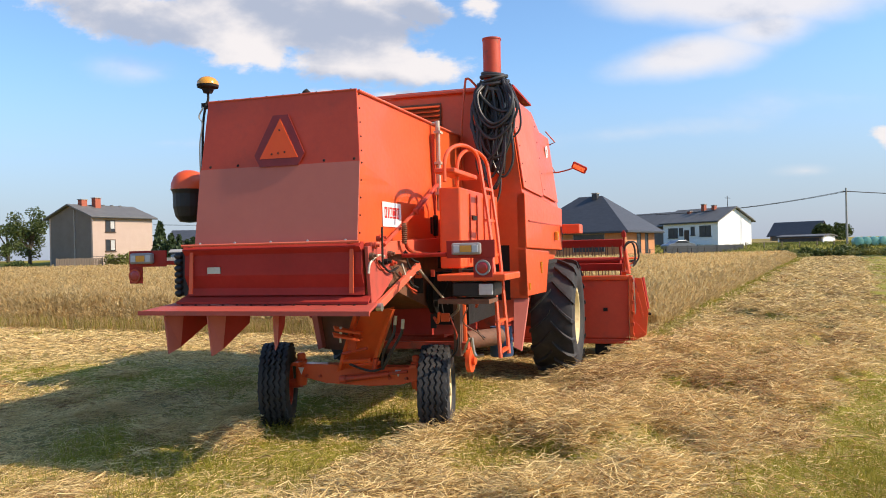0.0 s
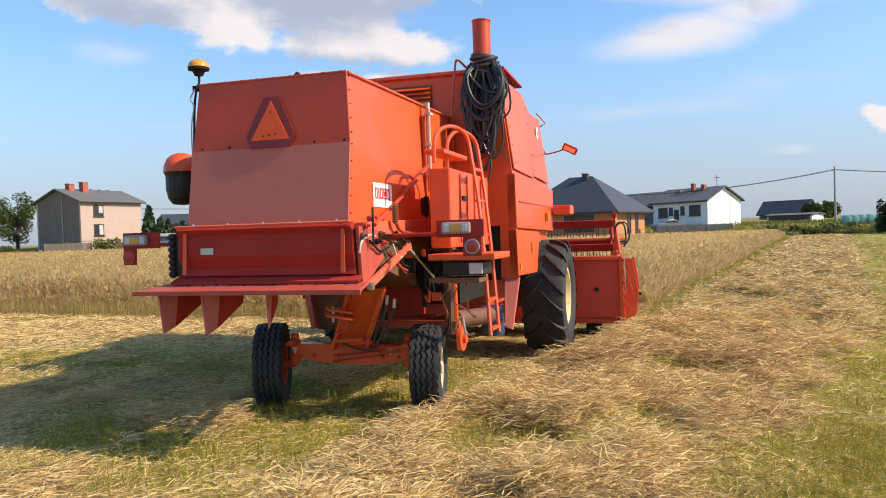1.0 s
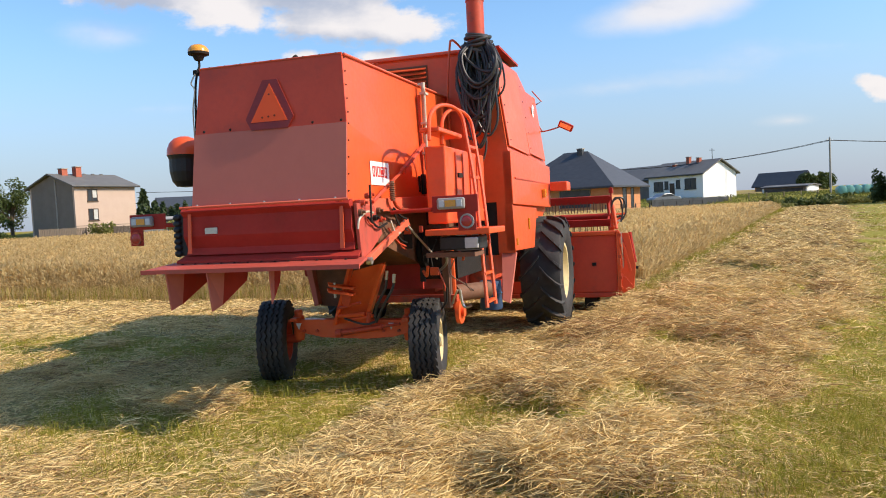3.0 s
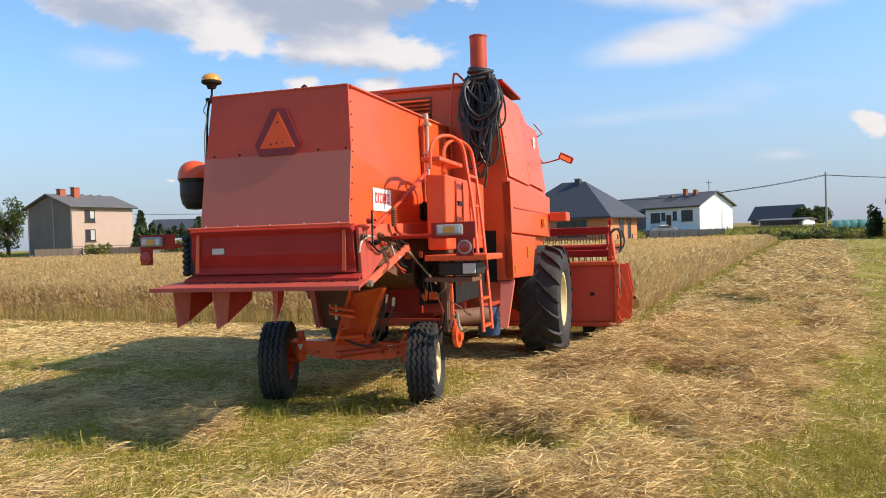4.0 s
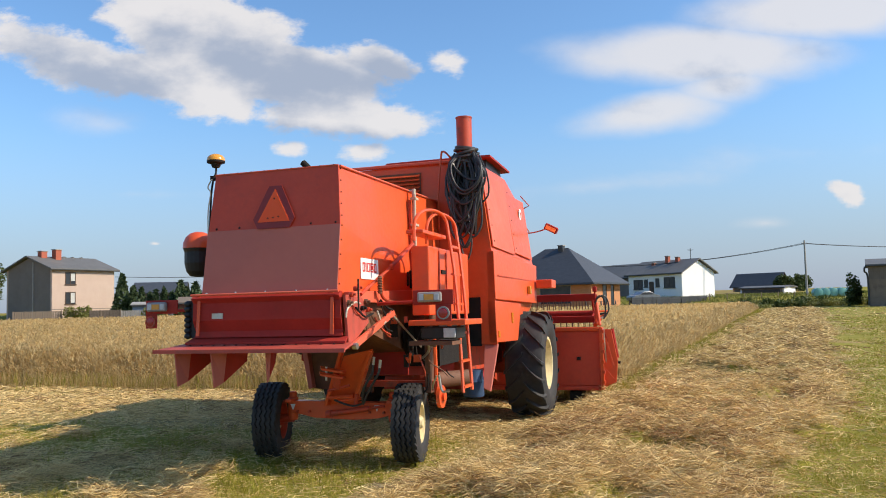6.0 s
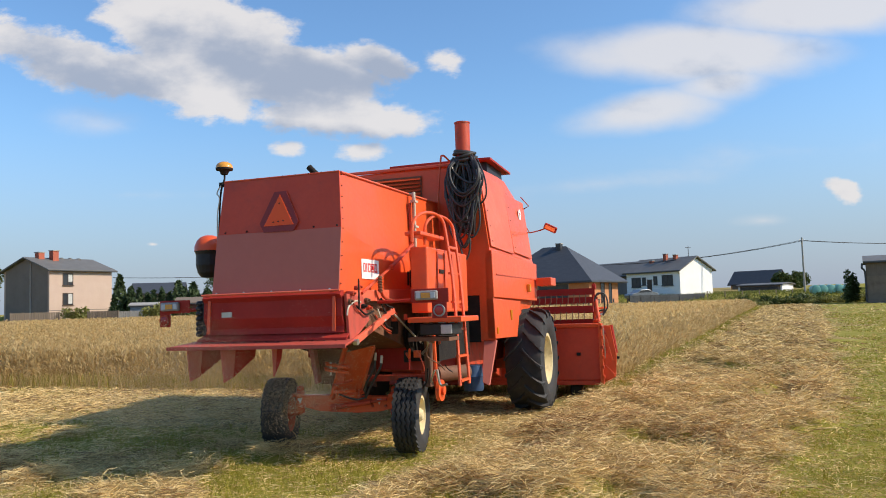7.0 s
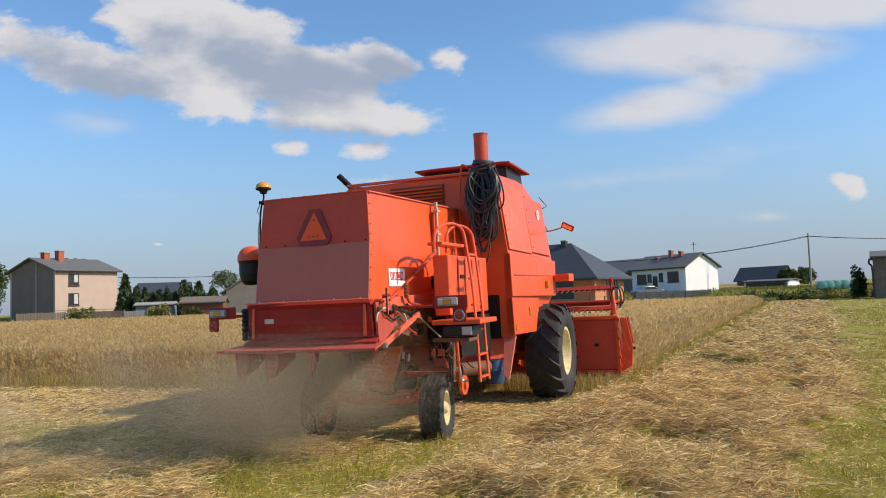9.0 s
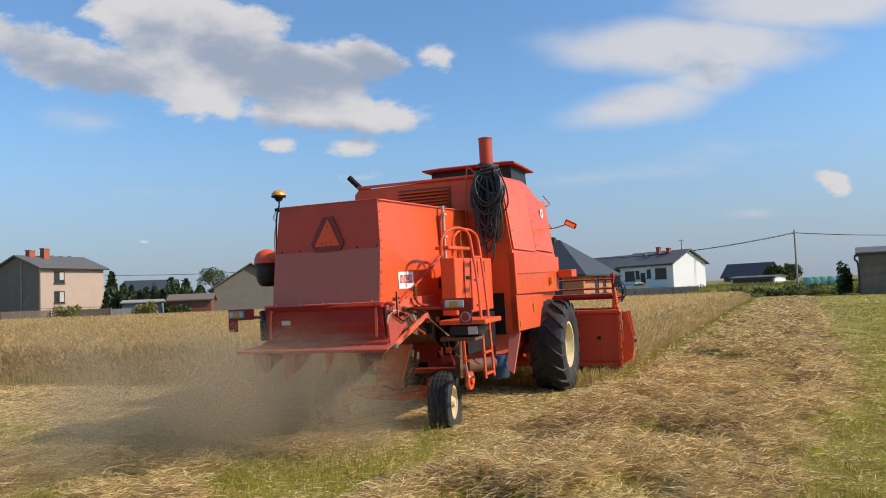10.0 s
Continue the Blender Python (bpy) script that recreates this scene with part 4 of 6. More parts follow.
def make_fences():
    def fence(name, a, b, count, h, post_mat, slat_mat, label, slats=6, base=0.4):
        a, b = Vector(a), Vector(b)
        f = tagged(new(name), label, "fence")
        d = (b - a)
        ang = math.atan2(d.y, d.x)
        f.matrix_world = Matrix.Translation(a) @ Matrix.Rotation(ang, 4, "Z")
        L = d.length
        post = part("post", box(fresh(), -0.05, 0.05, -0.05, 0.05, base - 0.4, base + h), post_mat, f)
        for k in range(1, count + 1):
            o = new("post", post.data)
            o.parent = f
            o.location = (L * k / count, 0, 0)
        if slats:
            slat = part("slat", box(fresh(), 0.0, L / (count * slats) * 0.86, -0.02, 0.02, base, base + h * 0.95), slat_mat, f)
            for k in range(1, count * slats):
                o = new("slat", slat.data)
                o.parent = f
                o.location = (L * k / (count * slats), 0, 0)
        else:
            for z in (0.35, 0.65, 0.95):
                part("wire", tube(fresh(), [(0, 0, base + h * z), (L, 0, base + h * z)], 0.012, 4), WIRE, f)
    fence("fence", (-46.0, 90.5, 0), (-41.6, 93.0, 0), 4, 1.5, WOOD_OLD, WOOD_OLD, "weathered board fence by the house", 7, 0.35)
    fence("fence", (-36.4, 88.5, 0), (-33.0, 88.5, 0), 3, 1.45, WOOD_OLD, WOOD_OLD, "dark slatted garden fence", 7, 0.35)
    fence("fence", (-33.0, 88.7, 0), (-30.5, 89.0, 0), 2, 1.4, CONCRETE, CONCRETE, "pale slatted garden fence", 5, 0.3)
    fence("fence", (27.0, 92.0, 0), (41.0, 104.0, 0), 8, 1.1, FRAME_DARK, FRAME_DARK, "dark garden fence before the white house", 9, 0.6)
    fence("fence", (41.0, 103.0, 0), (55.0, 107.0, 0), 5, 1.25, WOOD_OLD, WOOD_OLD, "post and wire fence along the verge", 0, 0.7)
    fence("fence", (18.0, 77.5, 0), (31.0, 86.0, 0), 7, 1.2, FRAME_DARK, FRAME_DARK, "thin wire garden fence", 0, 0.2)


def make_car():
    car = tagged(new("parked_car"), "dark silver car parked by the white house", "car")
    car.matrix_world = Matrix.Translation((30.6, 99.0, 0.95)) @ Matrix.Rotation(radians(20), 4, "Z")
    side = [(-2.1, 0.35), (-2.15, 0.75), (-1.9, 0.95), (-1.2, 1.02), (-0.6, 1.42), (0.6, 1.45), (1.25, 1.05), (2.05, 0.95), (2.15, 0.55), (2.1, 0.35)]
    part("body", extrude(fresh(), [(x, -0.85, z) for x, z in side], (0, 1.7, 0), 0.05), CAR_PAINT, car)
    part("side_window", extrude(fresh(), [(x, -0.858, z) for x, z in ((-1.1, 1.05), (-0.55, 1.36), (0.55, 1.38), (1.1, 1.06))], (0, 0.006, 0)), PANE, car)
    for x in (-1.35, 1.35):
        for y in (-0.8, 0.8):
            part("wheel", lathe(fresh(), [(y - 0.1, 0.0), (y - 0.1, 0.3), (y + 0.1, 0.3), (y + 0.1, 0.0)], 16, "y", (x, 0, 0.31)), RUBBER, car)


def make_bales():
    proto = None
    for k in range(5):
        m = pose(57.2 + 1.15 * k, 105.0 + 0.25 * math.sin(k), 1.1 + 0.62, 0, 0, 80 + 3 * k)
        if proto is None:
            bm = lathe(fresh(), [(-0.62, 0.0), (-0.62, 0.5), (-0.56, 0.62), (-0.2, 0.66), (0.2, 0.655), (0.56, 0.62), (0.62, 0.5), (0.62, 0.0)], 20, "x")
            proto = part("wrapped_bale", bm, WRAP, None, "", True)
            proto.matrix_world = m
            tagged(proto, "round bale wrapped in teal plastic film", "bale", "wrapped bales")
        else:
            copy_thing(proto, m)


make_village()
make_greenery()
make_pole()
make_fences()
make_car()
make_bales()


# ---- the combine harvester: x to its right, y ahead, z up from the ground below the rear axle ----
def rivets(bm, a, b, count, out, r=0.008):
    a, b, o = Vector(a), Vector(b), Vector(out)
    for k in range(count):
        p = a.lerp(b, k / max(1, count - 1))
        q = o.normalized().to_track_quat("Z", "Y").to_matrix().to_4x4()
        bmesh.ops.create_cone(bm, cap_ends=True, segments=6, radius1=r, radius2=r * 0.6, depth=0.008, matrix=Matrix.Translation(p + o * 0.004) @ q)
    return bm


def big_tyre(width, radius, rim_r):
    w = width / 2
    bm = lathe(fresh(), [(-w * 0.78, rim_r), (-w * 0.95, rim_r + 0.06), (-w, rim_r + (radius - rim_r) * 0.55), (-w * 0.93, radius * 0.945), (-w * 0.72, radius * 0.985),
                         (0, radius), (w * 0.72, radius * 0.985), (w * 0.93, radius * 0.945), (w, rim_r + (radius - rim_r) * 0.55), (w * 0.95, rim_r + 0.06), (w * 0.78, rim_r)], 48)
    return bm


def tyre_lug(side, width, radius, lug_h):
    w = width / 2
    loops = []
    for f, rr, half in ((0.02, 1.0, 0.020), (0.35, 0.995, 0.022), (0.68, 0.985, 0.026), (0.92, 0.955, 0.032), (1.03, 0.89, 0.034)):
        a, x, r = 0.40 * f ** 0.8, side * w * f, radius * rr
        loop = []
        for da, dr in ((-half, -0.02), (-half * 0.7, lug_h), (half * 0.7, lug_h), (half, -0.02)):
            drop = dr if f < 1 else dr * 0.45
            t = a + da / radius * 0.9
            loop.append((x, (r + drop) * math.cos(t), (r + drop) * math.sin(t)))
        loops.append(loop)
    return loft(fresh(), loops)


def add_lugs(wheel, width, radius, lugs, lug_h):
    for side in (-1, 1):
        first = part("lug", tyre_lug(side, width, radius, lug_h), RUBBER, wheel)
        first.rotation_euler = (2 * math.pi * (0.5 if side > 0 else 0.0) / lugs, 0, 0)
        for k in range(1, lugs):
            o = new("lug", first.data)
            o.parent = wheel
            o.rotation_euler = (2 * math.pi * (k + (0.5 if side > 0 else 0.0)) / lugs, 0, 0)


def small_tyre(width, radius, rim_r):
    w = width / 2
    bm = lathe(fresh(), [(-w * 0.75, rim_r), (-w * 0.95, rim_r + 0.03), (-w, rim_r + (radius - rim_r) * 0.55), (-w * 0.88, radius * 0.945), (-w * 0.7, radius * 0.945),
                         (0, radius * 0.945), (w * 0.7, radius * 0.945), (w * 0.88, radius * 0.945), (w, rim_r + (radius - rim_r) * 0.55), (w * 0.95, rim_r + 0.03), (w * 0.75, rim_r)], 40)
    return bm


def add_ribs(wheel, width, radius):
    w, n = width / 2, 60
    for row, x0 in enumerate((-0.72, -0.36, 0.0, 0.36, 0.72)):
        ribs = []
        for k in range(n):
            a = 2 * math.pi * k / n
            zig = 0.075 * w * (1 if k % 2 else -1)
            hw = 0.13 * w if row in (1, 2, 3) else 0.15 * w
            hi = radius * (1.0 if row in (1, 2, 3) else 0.985)
            lo = radius * 0.94
            x = x0 * w + zig
            ribs.append([(x - hw, lo * math.cos(a), lo * math.sin(a)), (x - hw * 0.85, hi * math.cos(a), hi * math.sin(a)),
                         (x + hw * 0.85, hi * math.cos(a), hi * math.sin(a)), (x + hw, lo * math.cos(a), lo * math.sin(a))])
        ribs.append(ribs[0])
        part("tread_rib", loft(fresh(), ribs, closed=False), RUBBER, wheel)


def make_wheel(machine, name, place, tyre_bm, rim_profile, bolts, label, rim_mat):
    wheel = new(name)
    wheel.parent = machine
    wheel.location = place
    tagged(wheel, label)
    part("tyre", tyre_bm, RUBBER, wheel, "dusty black rubber tyre with deep lugs", True)
    bm = lathe(fresh(), rim_profile, 36)
    for k in range(bolts[0]):
        a = 2 * math.pi * k / bolts[0]
        for s in (1, -1):
            bmesh.ops.create_cone(bm, cap_ends=True, segments=6, radius1=0.014, radius2=0.012, depth=0.03,
                                  matrix=Matrix.Translation((s * bolts[2], bolts[1] * math.cos(a), bolts[1] * math.sin(a))) @ Matrix.Rotation(math.pi / 2, 4, "Y"))
    part("rim", bm, rim_mat, wheel, "cream painted steel rim", True)
    return wheel


def text_bars(parent, origin, right, up, words, size, material, name):
    """Lettering by the built-in font, thickened, as a mesh under parent."""
    curve = bpy.data.curves.new(name, "FONT")
    curve.body, curve.size, curve.extrude = words, size, 0.0015
    curve.offset = size * 0.02
    holder = bpy.data.objects.new(name, curve)
    scene.collection.objects.link(holder)
    bpy.context.view_layer.update()
    data = bpy.data.meshes.new_from_object(holder.evaluated_get(bpy.context.evaluated_depsgraph_get()))
    bpy.data.objects.remove(holder)
    data.materials.clear()
    data.materials.append(material)
    ob = new(name, data)
    ob.parent = parent
    r, u = Vector(right).normalized(), Vector(up).normalized()
    n = r.cross(u)
    ob.matrix_local = Matrix(((r.x, u.x, n.x, origin[0]), (r.y, u.y, n.y, origin[1]), (r.z, u.z, n.z, origin[2]), (0, 0, 0, 1)))
    return ob


def make_hood(machine):
    """The tall straw hood: walls of sheet, open below, upper and lower rear sheets."""
    fwd = 1.62
    for s, name in ((1, "hood_side"), (-1, "hood_side")):
        bm = fresh()
        poly = [(s * 0.69, -1.41, 1.70), (s * 0.685, -1.32, 2.335), (s * 0.645, -1.26, 2.885), (s * 0.645, fwd, 2.93), (s * 0.69, fwd, 1.74)]
        extrude(bm, poly, (-s * 0.012, 0, 0))
        side = part(name, bm, PAINT, machine, "orange-red painted sheet steel wall")
        bm = fresh()
        rivets(bm, (s * 0.692, -1.38, 1.8), (s * 0.687, -1.30, 2.33), 5, (s, 0, 0))
        rivets(bm, (s * 0.687, -1.30, 2.42), (s * 0.649, -1.235, 2.86), 5, (s, 0, 0))
        tagged(part("rivet_row", bm, DARK, side), kind="stuff")
        bm = box(fresh(), s * 0.684 - 0.012, s * 0.684 + 0.012, 0.50, 0.53, 1.76, 2.80)
        part("seam", bm, PAINT_OLD, side)
        bm = fresh()
        tube(bm, [(s * 0.655, -1.25, 2.885), (s * 0.655, fwd, 2.932)], 0.012, 6)
        part("top_edge", bm, PAINT_PALE, side)
    bm = extrude(fresh(), [(-0.64, -1.26, 2.885), (0.64, -1.26, 2.885), (0.64, fwd, 2.93), (-0.64, fwd, 2.93)], (0, 0, -0.012))
    part("hood_roof", bm, PAINT, machine)
    bm = extrude(fresh(), [(-0.685, -1.33, 2.335), (0.685, -1.33, 2.335), (0.645, -1.27, 2.885), (-0.645, -1.27, 2.885)], (0, 0.012, 0))
    upper = part("rear_sheet", bm, PAINT_MID, machine, "dark red upper rear sheet")
    bm = tube(fresh(), [(-0.645, -1.265, 2.888), (0.645, -1.265, 2.888)], 0.011, 6)
    part("top_edge", bm, PAINT_OLD, upper)
    bm = rivets(fresh(), (-0.55, -1.267, 2.893), (0.6, -1.267, 2.893), 9, (0, -0.3, 1))
    rivets(bm, (-0.6, -1.328, 2.36), (0.64, -1.328, 2.36), 6, (0, -1, 0.1), 0.012)
    tagged(part("bolt_row", bm, DARK, upper), kind="stuff")
    bm = extrude(fresh(), [(-0.692, -1.43, 1.715), (0.692, -1.43, 1.715), (0.688, -1.338, 2.34), (-0.688, -1.338, 2.34)], (0, 0.012, 0))
    lower = part("rear_sheet", bm, PAINT_DUSTY_LIT, machine, "dusty faded lower rear sheet")
    bm = rivets(fresh(), (-0.64, -1.43, 1.75), (0.6, -1.43, 1.75), 5, (0, -1, 0.1), 0.012)
    tagged(part("bolt_row", bm, STEEL, lower), kind="stuff")
    # warning triangle

    def on_sheet(x, z, out=0.0):
        return (x, -1.33 + (z - 2.335) * 0.109 - out, z)
    cx = 0.02
    bm = extrude(fresh(), [on_sheet(cx + x, 2.50 + z, 0.022) for x, z in ((-0.065, 0.235), (0.065, 0.235), (0.215, -0.075), (0.165, -0.165), (-0.165, -0.165), (-0.215, -0.075))], (0, 0.012, 0))
    tri = part("warning_triangle", bm, TRI_RED, machine, "orange slow vehicle triangle with dark red border")
    bm = extrude(fresh(), [on_sheet(cx + x, 2.50 + z, 0.028) for x, z in ((0.0, 0.205), (0.165, -0.105), (-0.165, -0.105))], (0, 0.005, 0))
    part("triangle_plate", bm, TRI_ORANGE, tri, "bright orange plate")
    bm = rivets(fresh(), on_sheet(cx, 2.615, 0.028), on_sheet(cx, 2.615, 0.028), 1, (0, -1, 0.1))
    rivets(bm, on_sheet(cx - 0.06, 2.43, 0.028), on_sheet(cx + 0.05, 2.44, 0.028), 3, (0, -1, 0.1))
    tagged(part("screw", bm, DARK, tri), kind="stuff")
    # maker's sticker, drawn as plain letter shapes
    bm = extrude(fresh(), [(0.692, -0.91, 2.06), (0.692, -0.48, 2.06), (0.694, -0.48, 1.86), (0.694, -0.91, 1.86)], (0.003, 0, 0))
    sticker = part("sticker", bm, WHITE, machine, "white sticker with red block lettering")
    bm = fresh()
    for k, y in enumerate((-0.87, -0.80, -0.76, -0.685, -0.595)):
        wide = (0.05, 0.02, 0.06, 0.055, 0.06)[k] + (0.02 if k == 3 else 0.0)
        if k == 1:
            box(bm, 0.697, 0.699, y, y + wide, 1.93, 2.02)
            continue
        box(bm, 0.697, 0.699, y, y + 0.014, 1.93, 2.02)
        box(bm, 0.697, 0.699, y + wide - 0.012, y + wide, 1.93, 2.02)
        box(bm, 0.697, 0.6988, y + 0.014, y + wide - 0.012, 2.006, 2.02)
        box(bm, 0.697, 0.6988, y + 0.014, y + wide - 0.012, 1.93, 1.944)
        if k == 3:
            box(bm, 0.697, 0.6988, y + 0.014, y + wide - 0.012, 1.955, 1.995)
    tagged(part("lettering", bm, RED_INK, sticker), kind="stuff")
    # pale galvanised post with a side arm
    bm = tube(fresh(), [(0.72, 0.55, 2.05), (0.72, 0.55, 2.93)], 0.022, 10)
    tube(bm, [(0.50, 0.55, 2.91), (0.72, 0.55, 2.91)], 0.014, 8)
    tube(bm, [(0.745, 0.50, 2.05), (0.745, 0.50, 2.86)], 0.014, 8)
    for z in (2.2, 2.5, 2.8):
        box(bm, 0.70, 0.765, 0.48, 0.58, z, z + 0.025)
    part("post", bm, PALE_POST, machine, "pale weathered steel post")
    # flat diagonal stay
    bm = tube(fresh(), [(0.74, 0.42, 2.29), (0.74, -0.25, 2.00)], 0.022, 6)
    tube(bm, [(0.74, -0.25, 2.00), (0.76, -1.06, 1.71)], 0.016, 6)
    tube(bm, [(0.735, -0.27, 2.0), (0.775, -0.27, 2.0)], 0.03, 10)
    part("stay", bm, PAINT_OLD, machine, "worn red diagonal stay")
    # lower side rail below the wall
    bm = extrude(fresh(), [(0.70, -1.30, 1.73), (0.70, 0.50, 1.78), (0.70, 0.50, 1.62), (0.70, -1.30, 1.64)], (0.05, 0, 0), 0.006)
    part("side_rail", bm, PAINT_PALE, machine)
    bm = extrude(fresh(), [(-0.70, -1.30, 1.73), (-0.70, 1.6, 1.78), (-0.70, 1.6, 1.5), (-0.70, -1.30, 1.6)], (-0.05, 0, 0), 0.006)
    part("side_rail", bm, PAINT_OLD, machine)


def make_beacon(machine):
    c = Vector((-0.70, -1.2, 0))
    bm = tube(fresh(), bend([(-0.71, -1.28, 2.32), (-0.70, -1.27, 2.7), (-0.695, -1.24, 2.86), (-0.695, -1.2, 2.93), (-0.695, -1.2, 3.0)]), 0.010, 8)
    box(bm, -0.74, -0.66, -1.23, -1.17, 2.86, 2.90)
    mast = part("beacon_mast", bm, DARK, machine, "thin dark mast with a cable tied along it", True)
    bm = tube(fresh(), bend([(-0.70, -1.26, 2.86), (-0.73, -1.28, 2.78), (-0.70, -1.28, 2.72), (-0.72, -1.29, 2.55), (-0.72, -1.29, 2.3)]), 0.006, 6)
    part("cable", bm, PALE_POST, mast)
    bm = lathe(fresh(), [(2.985, 0.0), (2.985, 0.035), (3.02, 0.05), (3.03, 0.085), (3.05, 0.088), (3.05, 0.0)], 24, "z", (-0.695, -1.2, 0))
    b = part("beacon", bm, DARK, machine, "amber warning beacon on a black foot", True)
    bm = lathe(fresh(), [(3.05, 0.088), (3.075, 0.085), (3.10, 0.066), (3.115, 0.035), (3.12, 0.0)], 24, "z", (-0.695, -1.2, 0))
    part("dome", bm, AMBER, b, "amber dome", True)


def make_tail(machine):
    """Sheet trough, spreader board and fins below the rear sheets."""
    prof = [(-1.46, 1.735), (-1.50, 1.70), (-1.46, 1.66), (-1.47, 1.50), (-1.42, 1.40), (-1.44, 1.345), (-1.40, 1.345), (-1.38, 1.42), (-1.42, 1.50), (-1.42, 1.735)]
    bm = loft(fresh(), [[(x, y, z) for y, z in prof] for x in (-0.76, 0.74)])
    trough = part("straw_chute", bm, PAINT_RED, machine, "dark red folded sheet chute")
    bm = box(fresh(), -0.55, -0.435, -1.477, -1.468, 1.515, 1.565)
    part("type_plate", bm, STEEL, trough, "small bright type plate")
    for x in (-0.70, 0.655):
        bm = extrude(fresh(), [(x, -1.47, 1.74), (x + 0.028, -1.47, 1.74), (x + 0.034, -1.50, 1.36), (x, -1.50, 1.36)], (0, -0.008, 0))
        part("strap", bm, PAINT, trough)
    bm = tube(fresh(), [(-0.76, -1.50, 1.735), (0.74, -1.50, 1.735)], 0.011, 6)
    part("rolled_edge", bm, PAINT_PALE, trough)
    bm = extrude(fresh(), [(-0.80, -1.40, 1.345), (0.78, -1.40, 1.345), (0.80, -1.50, 1.30), (-0.82, -1.50, 1.30)], (0, 0, -0.02))
    part("hinge_strip", bm, PAINT_RED, machine)
    bm = extrude(fresh(), [(-0.90, -1.42, 1.285), (0.84, -1.42, 1.285), (0.90, -1.735, 1.245), (-0.98, -1.735, 1.245)], (0, 0, -0.02), 0.004)
    box(bm, -0.985, 0.905, -1.745, -1.73, 1.215, 1.248)
    board = part("spreader_board", bm, PAINT_BOARD, machine, "red spreader board with worn rear lip")
    bm = fresh()
    rivets(bm, (-0.75, -1.52, 1.274), (0.7, -1.52, 1.274), 13, (0, 0, 1), 0.011)
    tagged(part("bolt_row", bm, DARK, board), kind="stuff")
    # bent fins: lit face painted pale red, shaded face dark red
    for x, wide, deep, back in ((-0.79, 1.0, 1.0, 1.0), (-0.415, 1.0, 1.05, 1.0), (0.09, 0.4, 0.85, 0.22)):
        top, foot = 1.225, 1.14 - 0.22 * deep
        y0 = -1.70 if back > 0.5 else -1.62
        y1, y2 = y0 + 0.15 * back, y0 + 0.45 * back
        bm = extrude(fresh(), [(x, y0, top), (x + 0.035 * wide, y0, foot), (x + 0.03 * wide, y1, foot + 0.035), (x + 0.065 * wide, y1, top)], (0.010, 0, 0))
        fin = part("deflector_fin", bm, PAINT_DUSTY_LIT, machine, "red folded guide fin with its lit face painted paler")
        bm = extrude(fresh(), [(x + 0.065 * wide, y1 + 0.003, top), (x + 0.03 * wide, y1 + 0.003, foot + 0.035), (x + 0.08 * wide, y2, 1.115), (x + 0.08 * wide, y2 + 0.03, top)], (0.010, 0, 0))
        part("fin_fold", bm, PAINT_RED, fin)
    # belt and pulley on the far side of the chute
    bm = fresh()
    for k in range(7):
        z = 1.36 + 0.05 * k
        bmesh.ops.create_uvsphere(bm, u_segments=8, v_segments=6, radius=0.034, matrix=Matrix.Translation((-0.89, -1.36, z)) @ Matrix.Diagonal((1.2, 1.0, 0.9, 1)))
    box(bm, -0.91, -0.79, -1.36, -1.24, 1.34, 1.69)
    part("corrugated_duct", bm, PLASTIC, machine, "black corrugated rubber duct", True)


def make_tail_light(machine, x0, x1, y, z, arm):
    """Bracket board with a lamp cluster and a round reflector; arm: where it is fixed."""
    s = 1 if x1 > 0 else -1
    out, inn = (x0, x1) if s < 0 else (x1, x0)
    lo = min(out, inn)
    bm = fresh()
    box(bm, x0, x1, y, y + 0.012, z + 0.0, z + 0.135, soft=0.004)
    if s < 0:
        box(bm, x0, x0 + 0.13, y, y + 0.012, z - 0.14, z, soft=0.004)
    else:
        box(bm, x1 - 0.17, x1 - 0.02, y, y + 0.012, z - 0.15, z, soft=0.004)
    tube(bm, [(inn, y + 0.01, z + 0.03), arm], 0.018, 6)
    board = part("light_bracket", bm, PAINT_RED, machine, "red bracket with tail lights")
    lx0, lx1 = (x0 + 0.035, x0 + 0.26) if s < 0 else (x0 + 0.05, x0 + 0.28)
    bm = box(fresh(), lx0, lx1, y - 0.045, y, z + 0.025, z + 0.115, soft=0.016)
    lamp = part("lamp_housing", bm, LAMP_GREY, board, "grey lamp housing")
    bm = box(fresh(), lx0 + 0.07, lx1 - 0.07, y - 0.049, y - 0.04, z + 0.045, z + 0.095)
    part("amber_lens", bm, AMBER, board)
    for k in (0.02, 0.165):
        bm = box(fresh(), lx0 + k, lx0 + k + 0.045, y - 0.049, y - 0.04, z + 0.042, z + 0.098, soft=0.003)
        part("bulb_window", bm, CLEAR_LENS, board)
    rx = x0 + 0.062 if s < 0 else x1 - 0.095
    bm = lathe(fresh(), [(y, 0.0), (y - 0.0, 0.06), (y - 0.014, 0.058), (y - 0.014, 0.045)], 24, "y", (rx, 0, z - 0.075))
    part("reflector_ring", bm, LAMP_GREY if s > 0 else PAINT_OLD, board)
    bm = lathe(fresh(), [(y - 0.012, 0.046), (y - 0.018, 0.03), (y - 0.019, 0.0)], 24, "y", (rx, 0, z - 0.075))
    part("round_reflector", bm, RED_LENS, board, "round red reflector")


